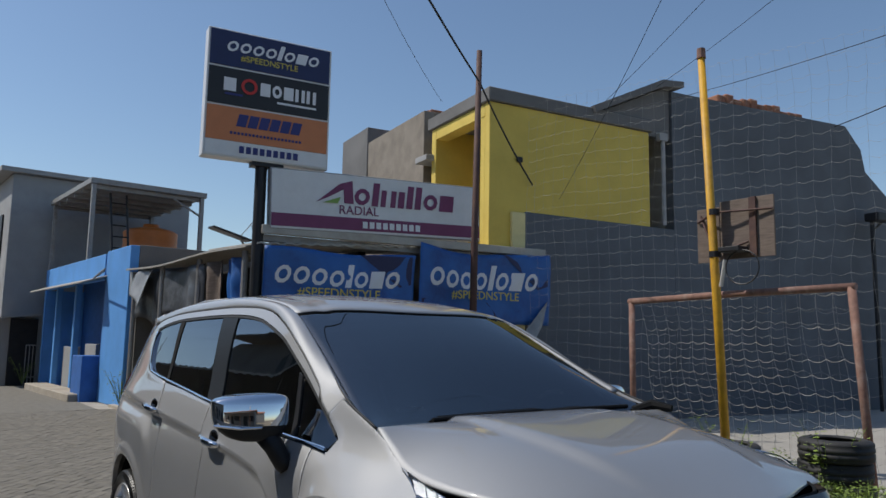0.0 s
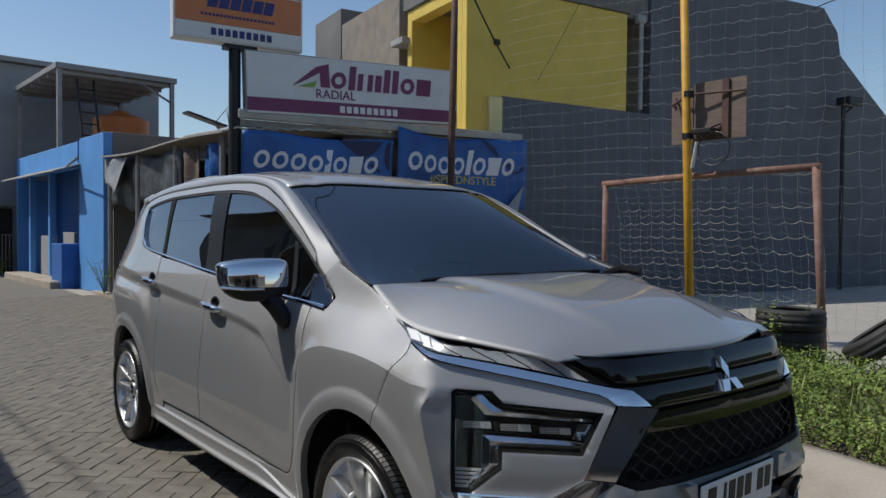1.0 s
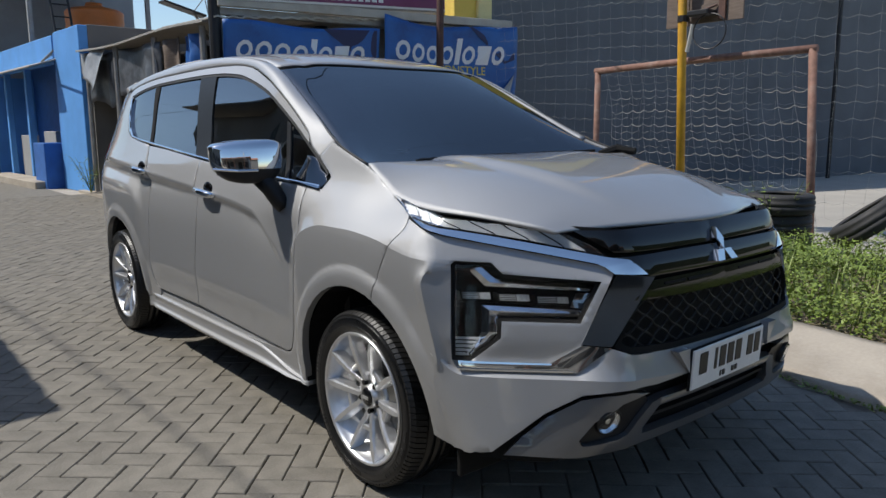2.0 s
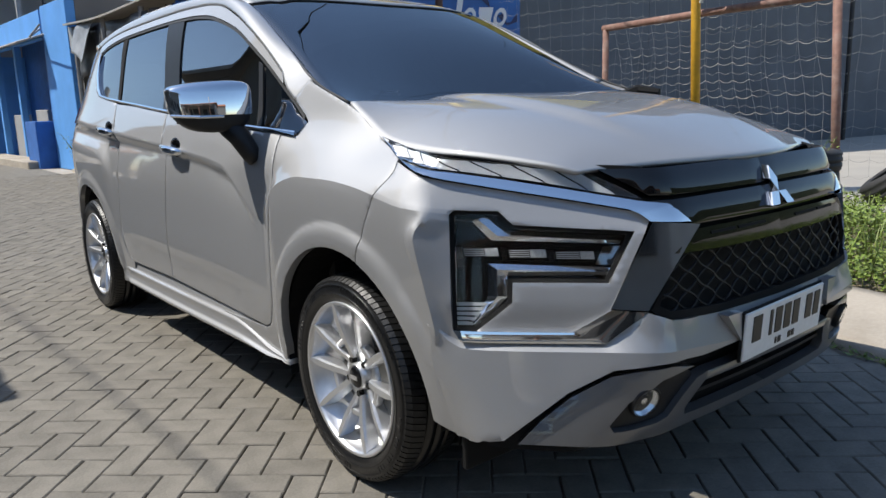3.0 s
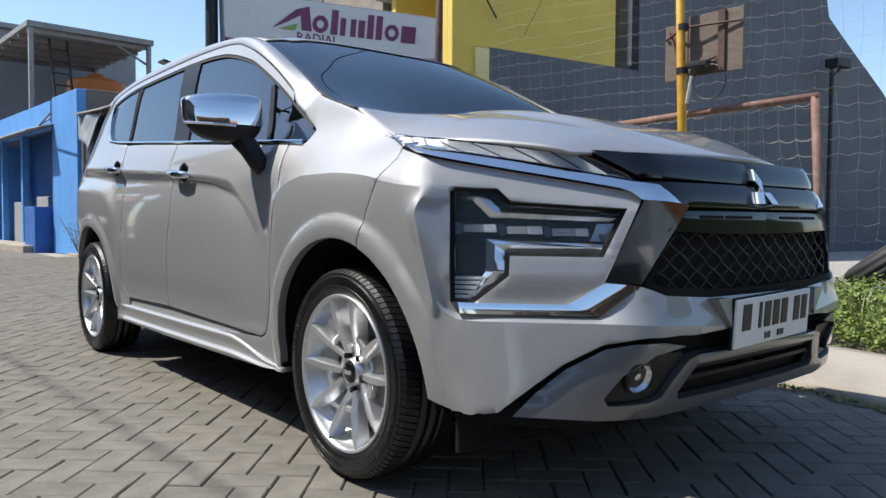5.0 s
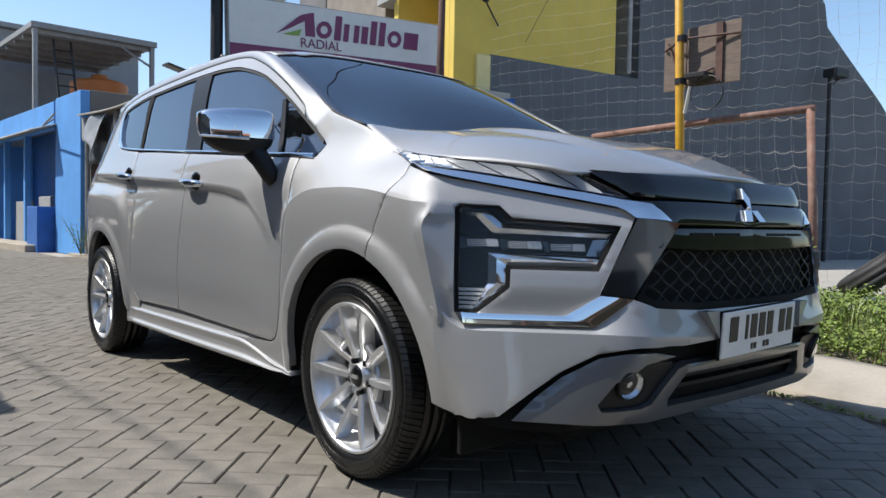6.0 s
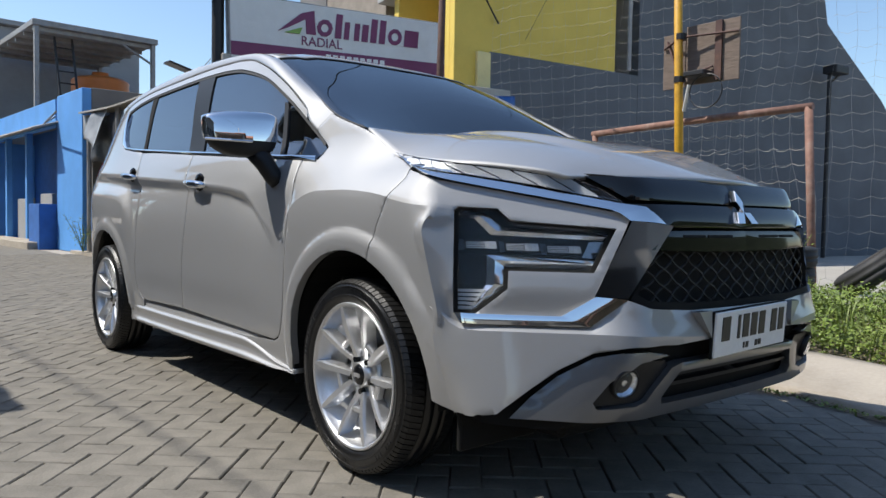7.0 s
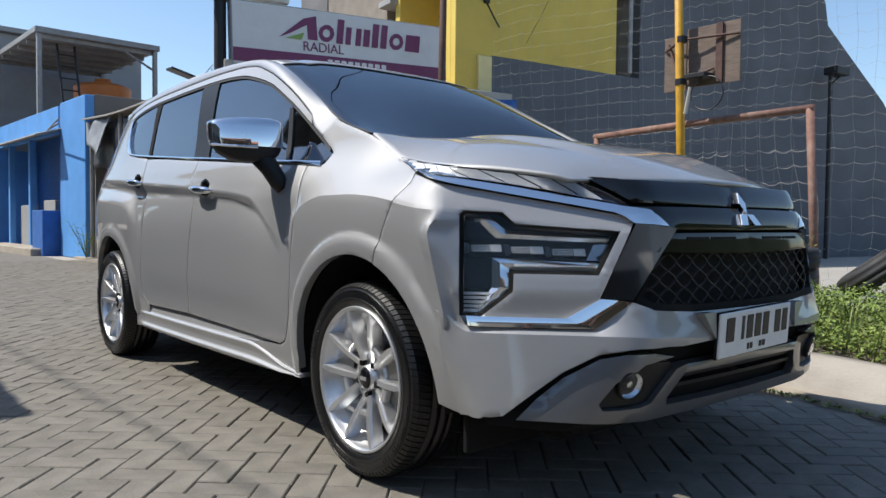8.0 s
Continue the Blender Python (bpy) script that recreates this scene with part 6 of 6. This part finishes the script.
# tail
rear_line = [(3.25, 1.55), (3.46, 1.40), (3.60, 1.05), (3.655, 0.7), (3.62, 0.32)]
rl = spline(rear_line, 8)
part("tailgate", skin(lambda u, v: Vector(((2 * u - 1) * side_x(*rl[round(v * 32)]), rl[round(v * 32)][0] + 0.06 * (1 - (2 * u - 1) ** 4), rl[round(v * 32)][1])), 24, 32, (0, -0.02, 0)), SILVER, car, soft=True)
part("rear_spoiler", skin(lambda u, v: Vector(((2 * u - 1) * 0.60, 3.2 + 0.22 * v + 0.05 * (1 - (2 * u - 1) ** 2), 1.60 - 0.03 * v + 0.012 * (1 - (2 * u - 1) ** 2))), 20, 4, (0, 0, -0.06)), SILVER, car, soft=True)
both("tail_lamp", lambda k: patch([(3.34, 1.085), (3.50, 1.10), (3.47, 1.20), (3.38, 1.18)], flank, 0.04, 0.006, 0.02, k), TAIL_RED, car, "dark red tail lamp")

# wheels, arches, underside
def wheel_at(x, y, flip):
    w = thing("wheel", "", "")
    w.parent = car
    prof = [(0.236, -0.085), (0.246, -0.100), (0.262, -0.107), (0.285, -0.108), (0.303, -0.102), (0.3105, -0.091), (0.3150, -0.080)]
    body = bmesh.new()
    lathe(body, prof + [(0.3165, -0.070), (0.3185, -0.060), (0.3195, -0.040), (0.316, -0.038), (0.316, -0.030), (0.324, -0.028), (0.3245, -0.004), (0.316, -0.002), (0.316, 0.006), (0.3245, 0.008), (0.3235, 0.034), (0.316, 0.036), (0.316, 0.044), (0.3225, 0.046), (0.319, 0.08), (0.31, 0.095), (0.285, 0.106), (0.25, 0.10), (0.236, 0.085)], 96)
    for e in body.edges:
        if len(e.link_faces) == 2 and e.calc_face_angle(0) > radians(35):
            e.smooth = False
    tyre = part("tyre", body, TYRE, w, "black low-profile tyre", soft=True)
    lug = bmesh.new()
    N = 96
    for i in range(N):
        for a, b, sk in ((-0.103, -0.046, 0.7), (0.046, 0.101, 0.7)):
            t0, t1 = 2 * math.pi * i / N, 2 * math.pi * (i + 0.80) / N
            sh = 2 * math.pi / N * sk
            mid_x = -0.088 if a < 0 else 0.088
            rows = []
            for xx, rr, off in sorted(((a, 0.3075 if a < 0 else 0.3248, 0), (mid_x, 0.3180, sh * 0.3), (b, 0.3248 if a < 0 else 0.3075, sh))):
                rows.append([lug.verts.new((xx, (rr + dr) * math.cos(t), (rr + dr) * math.sin(t))) for t, dr in ((t0 + off, 0), (t1 + off, 0), (t1 + off, -0.012), (t0 + off, -0.012))])
            for A, B in zip(rows, rows[1:]):
                for j in range(4):
                    lug.faces.new((A[j], A[(j + 1) % 4], B[(j + 1) % 4], B[j]))
            lug.faces.new(rows[0]), lug.faces.new(rows[-1])
    bmesh.ops.recalc_face_normals(lug, faces=lug.faces[:])
    tagged(part("tread", lug, TREAD, tyre, "grooved shoulder tread blocks"), kind="stuff")
    ribs = bmesh.new()
    for rr in (0.268, 0.296):
        lathe(ribs, [(rr - 0.0015, -0.1075), (rr, -0.1095), (rr + 0.0015, -0.1075)], 72)
    part("sidewall_rib", ribs, TYRE, tyre, soft=True)
    marks = bmesh.new()
    for i in range(26):
        if i % 13 in (5, 6, 11, 12):
            continue
        a = 2 * math.pi * i / 26
        for da in (0, 0.06, 0.11):
            c, s_ = math.cos(a + da), math.sin(a + da)
            box(marks, -0.1092, -0.106, -0.004, 0.004, 0.276, 0.290)
            for v in marks.verts[-8:]:
                v.co = Vector((v.co.x, v.co.y * c - v.co.z * s_, v.co.y * s_ + v.co.z * c))
    tagged(part("sidewall_relief", marks, TYRE, tyre, "raised plain sidewall marks"), kind="stuff")
    rim = part("rim", lathe(bmesh.new(), [(0.240, -0.092), (0.243, -0.098), (0.239, -0.103), (0.232, -0.100), (0.226, -0.088), (0.223, -0.064), (0.217, -0.060), (0.2155, -0.036), (0.209, -0.031), (0.206, 0.004), (0.198, 0.009), (0.197, 0.030), (0.206, 0.036), (0.210, 0.075), (0.225, 0.085)], 72), ALLOY, w, "polished silver alloy rim with a stepped barrel", hard=24)
    for i in range(5):
        for side in (-1, 1):
            a = 2 * math.pi * (i + 0.25) / 5
            sp = bmesh.new()
            rings = []
            for j in range(13):
                t = j / 12
                r = 0.040 + 0.194 * t
                wd = float(np.interp(t, [0, 0.2, 0.45, 0.75, 0.9, 1], [0.0130, 0.0135, 0.0145, 0.0145, 0.0105, 0.0020]))
                xx = -0.058 - 0.010 * math.sin(math.pi * t) - 0.037 * t ** 1.25
                p0, p1 = a + side * 0.44, a + side * 0.278
                q0, q1 = Vector((0, math.cos(p0), math.sin(p0))) * 0.060, Vector((0, math.cos(p1), math.sin(p1))) * 0.2375
                d = (q1 - q0).normalized()
                e = Vector((0, -d.z, d.y))
                c = q0.lerp(q1, t)
                rings.append([sp.verts.new(c + Vector((xx - ox, 0, 0)) + e * wd * ow * side) for ow, ox in ((-1.0, -0.042), (-0.85, -0.006), (-0.62, 0.003), (0.62, 0.005), (0.85, -0.004), (1.0, -0.042))])
            for A, B in zip(rings, rings[1:]):
                for q in range(6):
                    sp.faces.new((A[q], A[(q + 1) % 6], B[(q + 1) % 6], B[q]))
            sp.faces.new(rings[0]), sp.faces.new(rings[-1][::-1])
            bmesh.ops.recalc_face_normals(sp, faces=sp.faces[:])
            part("spoke", sp, ALLOY, rim, hard=16)
    hub = part("hub", lathe(bmesh.new(), [(0.088, -0.02), (0.086, -0.046), (0.066, -0.052), (0.062, -0.046), (0.045, -0.046), (0.041, -0.066), (0.038, -0.072), (0.034, -0.066)], 40), ALLOY, rim, soft=True)
    part("centre_cap", lathe(bmesh.new(), [(0.034, -0.058), (0.033, -0.070), (0.028, -0.074), (0.001, -0.076)], 32), GLOSS_BLACK, rim, "black centre cap", soft=True)
    part("cap_mark", boxed(-0.0785, -0.0755, -0.018, 0.018, -0.006, 0.006), ALLOY, rim)
    for i in range(5):
        a = 2 * math.pi * (i + 0.75) / 5
        part("spoke_web", boxed(-0.076, -0.046, 0.106, 0.126, -0.026, 0.026, 0.005, 2), ALLOY, rim, m=Matrix.Rotation(a, 4, "X"))
        part("wheel_nut", lathe(bmesh.new(), [(0.001, -0.054), (0.010, -0.054), (0.012, -0.03)], 6), GLOSS_BLACK, rim, m=Matrix.Translation((-0.010, 0.056 * math.cos(a), 0.056 * math.sin(a))))
    disc = part("brake_disc", lathe(bmesh.new(), [(0.06, -0.012), (0.075, -0.018), (0.148, -0.018), (0.15, -0.008), (0.148, 0.004), (0.06, 0.004)], 48), STEEL_DISC, w, "steel brake disc", soft=True)
    # added black disc stands in for the shade seen between the spokes
    part("gap_shade_disc", lathe(bmesh.new(), [(0.05, 0.012), (0.18, 0.016), (0.194, 0.024), (0.18, 0.030), (0.05, 0.024)], 40), MATT_BLACK, w, "matt black disc added to darken the gaps between spokes", soft=True)
    cal = bmesh.new()
    prism(cal, arc(0, 0, 0.165, -35, 35, 10) + arc(0, 0, 0.105, 35, -35, 10), lambda u, v, d: Vector((-0.045 + d, -u if not flip else u, v)), 0.06)
    part("caliper", cal, BRAKE, w, "cast grey brake caliper")
    w.matrix_basis = Matrix.Translation((x, y, HUB_Z)) @ (pose(0, 0, 0, 0, 0, 180) if flip else Matrix())
    return w
wheel_at(-0.795, 0, False)
wheel_at(-0.795, WHEELBASE, False)
wheel_at(0.795, 0, True)
wheel_at(0.795, WHEELBASE, True)
for y in (0, WHEELBASE):
    for s in (-1, 1):
        ln = bmesh.new()
        rings = []
        for a in range(-14, 195, 11):
            c, z = 0.428 * math.cos(radians(a)), 0.428 * math.sin(radians(a))
            rings.append([ln.verts.new((s * xx, y + c, HUB_Z + z)) for xx in ((0.872 if y == 0 else 0.835), 0.56)] + [ln.verts.new((s * 0.555, y + c * 0.1, HUB_Z + z * 0.1))])
        for A, B in zip(rings, rings[1:]):
            for q in range(2):
                ln.faces.new((A[q], A[q + 1], B[q + 1], B[q]))
        part("arch_liner", ln, MATT_BLACK, car, "black wheel arch liner")
        if y == 0:
            part("air_flap", boxed(s * 0.50, s * 0.815, -0.46, -0.44, 0.175, 0.30, 0.004), MATT_BLACK, car)
part("underbody", boxed(-0.56, 0.56, -0.62, 3.4, 0.20, 0.30, 0.02), MATT_BLACK, car)
part("sill_floor", boxed(-0.80, 0.80, 0.5, 2.3, 0.24, 0.30, 0.01), MATT_BLACK, car)

# ---- tyres beside the court ----
def old_tyre(m, label):
    t = thing("old_tyre", label, "tyre", m, group="tyres beside the court")
    part("carcass", lathe(bmesh.new(), [(0.20, -0.085), (0.215, -0.098), (0.26, -0.102), (0.295, -0.09), (0.312, -0.075), (0.306, -0.06), (0.316, -0.055), (0.317, -0.02), (0.308, -0.016), (0.308, -0.006), (0.318, 0.0), (0.317, 0.03), (0.308, 0.035), (0.315, 0.06), (0.312, 0.075), (0.295, 0.09), (0.26, 0.102), (0.215, 0.098), (0.20, 0.085), (0.235, 0.07), (0.285, 0.06), (0.285, -0.06), (0.235, -0.07), (0.20, -0.085)], 40, "z"), RUBBER, t, hard=30)
    return t


ty = old_tyre(pose(4.90, 1.36, 0.150), "worn dusty black tyre in a stack by the court")
for x, y, z in ((4.92, 1.38, 0.345), (4.89, 1.35, 0.535), (4.95, 2.48, 0.165), (4.92, 2.46, 0.369), (4.90, -0.26, 0.150), (4.88, -0.28, 0.350)):
    copy_thing(ty, pose(x, y, z))
leaning_tyre = copy_thing(ty, pose(4.61, 0.43, 0.465, 0, -38, -69.5))
leaning_tyre["label"] = "worn dusty tyre leaning aslant among the weeds"

# ---- weeds on the verge ----
def weeds(name, count, x0, x1, y0, y1, tall, size, seed, label, edge=verge_x, z0=0.09):
    rng = random.Random(seed)
    verts, faces = [], []
    for _ in range(count):
        y = rng.uniform(y0, y1)
        x = edge(y) + 0.03 + (x1 - x0) * rng.random() ** 1.15
        n = noise.noise((x * 1.6, y * 1.6, seed)) * 0.6 + noise.noise((x * 5, y * 5, seed + 3)) * 0.4
        h = tall * max(0.12, 0.55 + 0.9 * n) * min(1, 0.35 + (x - edge(y)) * 1.2)
        bx, by = x, y
        z = z0 + h * rng.random() ** 0.6
        a = rng.uniform(0, 2 * math.pi)
        l, w = size * rng.uniform(0.6, 1.3), size * rng.uniform(0.28, 0.5)
        tilt = rng.uniform(-0.3, 0.9)
        d = Vector((math.cos(a) * math.cos(tilt), math.sin(a) * math.cos(tilt), math.sin(tilt)))
        s = Vector((-math.sin(a), math.cos(a), rng.uniform(-0.3, 0.3)))
        p = Vector((bx, by, z))
        k = len(verts)
        up = Vector((0, 0, 0.12 * l))
        verts += [p, p + d * l * 0.45 + s * w + up, p + d * l, p + d * l * 0.45 - s * w + up, p + d * l * 0.5]
        faces += [(k, k + 4, k + 1), (k + 1, k + 4, k + 2), (k, k + 3, k + 4), (k + 4, k + 3, k + 2)]
    for _ in range(count // 28):
        y = rng.uniform(y0, y1)
        x = edge(y) + 0.03 + (x1 - x0) * rng.random()
        h = tall * rng.uniform(0.3, 0.85)
        a = rng.uniform(0, 6.28)
        k = len(verts)
        lean = Vector((math.cos(a), math.sin(a), 0)) * h * 0.35
        s = Vector((-math.sin(a), math.cos(a), 0)) * 0.004
        p = Vector((x, y, z0 - 0.01))
        verts += [p - s, p + s, p + lean * 0.4 + Vector((0, 0, h * 0.6)) + s, p + lean * 0.4 + Vector((0, 0, h * 0.6)) - s, p + lean + Vector((0, 0, h))]
        faces += [(k, k + 1, k + 2, k + 3), (k + 3, k + 2, k + 4)]
    me = bpy.data.meshes.new(name)
    me.from_pydata(verts, [], faces)
    me.materials.append(LEAF)
    ob = new(name, me)
    return tagged(ob, label, "weeds", kind="stuff")


weeds("weeds", 60000, 2.0, 4.55, -3.2, 3.2, 0.40, 0.030, 3, "dense low leafy green weeds on the verge")
weeds("weeds", 16000, 2.0, 4.55, -8.6, -3.2, 0.40, 0.05, 4, "dense low leafy green weeds on the verge")
weeds("weeds", 5000, 2.0, 4.7, 3.2, 7.0, 0.25, 0.05, 5, "sparse low green weeds by the shop")
weeds("grass_tufts", 1500, 0.0, 0.10, -2.6, 2.0, 0.05, 0.022, 9, "short dry grass along the broken edging", lambda y: kerb_x(y) - 0.09, 0.0)
for px, py, sd in ((4.75, 1.35, 11), (4.55, 2.2, 12), (1.62, 13.6, 13), (0.95, 22.0, 14)):
    bush = thing("weed_bush", "small leafy green bush at the edge", "bush", pose(px, py, 0.05), group="small bushes")
    rng = random.Random(sd)
    stem, leaf = bmesh.new(), bmesh.new()
    for i in range(14):
        a, h = rng.uniform(0, 6.28), rng.uniform(0.3, 0.75)
        tip = Vector((math.cos(a) * h * 0.45, math.sin(a) * h * 0.45, h))
        tube(stem, [(0, 0, 0), tip * 0.5 + Vector((0, 0, 0.06)), tip], [0.006, 0.004, 0.002], 4)
        for j in range(16):
            p = tip * rng.uniform(0.25, 1.0) + Vector((rng.uniform(-0.06, 0.06), rng.uniform(-0.06, 0.06), rng.uniform(-0.03, 0.05)))
            b, l = rng.uniform(0, 6.28), rng.uniform(0.03, 0.07)
            d, s = Vector((math.cos(b), math.sin(b), rng.uniform(-0.4, 0.5))) * l, Vector((-math.sin(b), math.cos(b), 0)) * l * 0.35
            vs = [leaf.verts.new(q) for q in (p, p + d * 0.5 + s, p + d, p + d * 0.5 - s)]
            leaf.faces.new(vs)
    part("stem", stem, LEAF, bush)
    part("foliage", leaf, LEAF, bush)

# ---- overhead cables ----
for a, b, sag, r in (((6.81, 7.38, 4.24), (5.14, 6.86, 5.62), 0.06, 0.016), ((5.14, 6.86, 5.62), (-0.6, 2.2, 5.75), 0.10, 0.016),
                     ((6.85, 10.2, 6.5), (1.0, 5.0, 7.2), 0.2, 0.0045), ((7.4, 7.30, 4.05), (5.0, 3.0, 5.9), 0.08, 0.0045),
                     ((8.64, 7.25, 5.9), (5.0, 0.0, 4.35), 0.10, 0.0045), ((8.91, 7.83, 6.1), (5.0, 0.0, 7.0), 0.1, 0.0045),
                     ((9.9, 7.19, 6.6), (6.0, 0.5, 6.4), 0.1, 0.0045), ((14.5, 5.7, 6.4), (9.0, -1.0, 6.0), 0.15, 0.012),
                     ((-3.85, -16, 6.1), (-6.01, 32, 6.2), 0.12, 0.009)):
    cable(a, b, sag, r)

for x, y in ((-4.2, -16.0), (-6.3, 32.0)):
    up = thing("utility_pole", "tall grey concrete utility pole beside the road", "utility pole", pose(x, y, 0), group="utility poles")
    part("pole", tubed([(0, 0, 0), (0, 0, 7.2)], [0.13, 0.09], 12), LIGHT_GREY, up, soft=True)
    part("cross_arm", boxed(-0.3, 0.45, -0.04, 0.04, 6.05, 6.14, 0.005), STEEL, up)

# ---- concrete pavers, laid in a herringbone ----
W, TURN_DEG = 0.10515, -41.64
turn = Matrix.Rotation(radians(TURN_DEG), 3, "Z")
def paver_mesh(name, l, w, h=0.03, c=0.004):
    bm = bmesh.new()
    top = [bm.verts.new((x * (l / 2 - c), y * (w / 2 - c), 0)) for x, y in ((-1, -1), (1, -1), (1, 1), (-1, 1))]
    rim = [bm.verts.new((x * l / 2, y * w / 2, -c)) for x, y in ((-1, -1), (1, -1), (1, 1), (-1, 1))]
    low = [bm.verts.new((x * l / 2, y * w / 2, -h)) for x, y in ((-1, -1), (1, -1), (1, 1), (-1, 1))]
    bm.faces.new(top)
    for a, b in ((top, rim), (rim, low)):
        for i in range(4):
            bm.faces.new((a[i], b[i], b[(i + 1) % 4], a[(i + 1) % 4]))
    bmesh.ops.recalc_face_normals(bm, faces=bm.faces[:])
    return mesh_from(name, bm, PAVER)


paver_me = paver_mesh("paver", 2 * W - 0.0042, W - 0.0042)
rng = random.Random(7)
road = bpy.data.objects["road_bed"]
singles = 0
verts, faces = [], []
near = lambda x, y: (-2.25 < x < -0.8 and -0.35 < y < 2.3) or (-0.75 < x < 1.28 and -1.5 < y < -0.95)
span = 170
for i in range(-span, span):
    for j in range(-span, span):
        r = (i - j) % 4
        if r not in (0, 3):
            continue
        c = turn @ Vector(((i + (1.0 if r == 0 else 0.5)) * W, (j + (0.5 if r == 0 else 1.0)) * W, 0))
        x, y = c.x - 1.2697, c.y + 0.5050
        if not (-4.5 < x < kerb_x(y) - 0.05 and -7.0 < y < 14.0):
            continue
        z = -0.001 + 0.002 * rng.uniform(-1, 1) + 0.008 * noise.noise((x * 0.8, y * 0.8, 0))
        tx, ty_ = rng.uniform(-0.45, 0.45), rng.uniform(-0.45, 0.45)
        m = pose(x, y, z, tx, ty_, TURN_DEG + (0 if r == 0 else 90) + rng.uniform(-1.0, 1.0))
        if near(x, y) and singles < 300:
            singles += 1
            ob = bpy.data.objects.new("paver", paver_me)
            scene.collection.objects.link(ob)
            ob.parent = road
            ob.matrix_basis = m
        else:
            k = len(verts)
            verts += [m @ v.co for v in paver_me.vertices]
            faces += [tuple(k + q for q in p.vertices) for p in paver_me.polygons]
me = bpy.data.meshes.new("pavers")
me.from_pydata(verts, [], faces)
me.materials.append(PAVER)
tagged(new("pavers", me), "grey concrete block pavers laid in a herringbone", "pavers", kind="stuff")
solo("far_road", boxed(-4.5, 1.3, 14.0, 40, -0.0125, -0.002), PAVER, "dusty paved lane running on between the houses", "road", kind="structure")
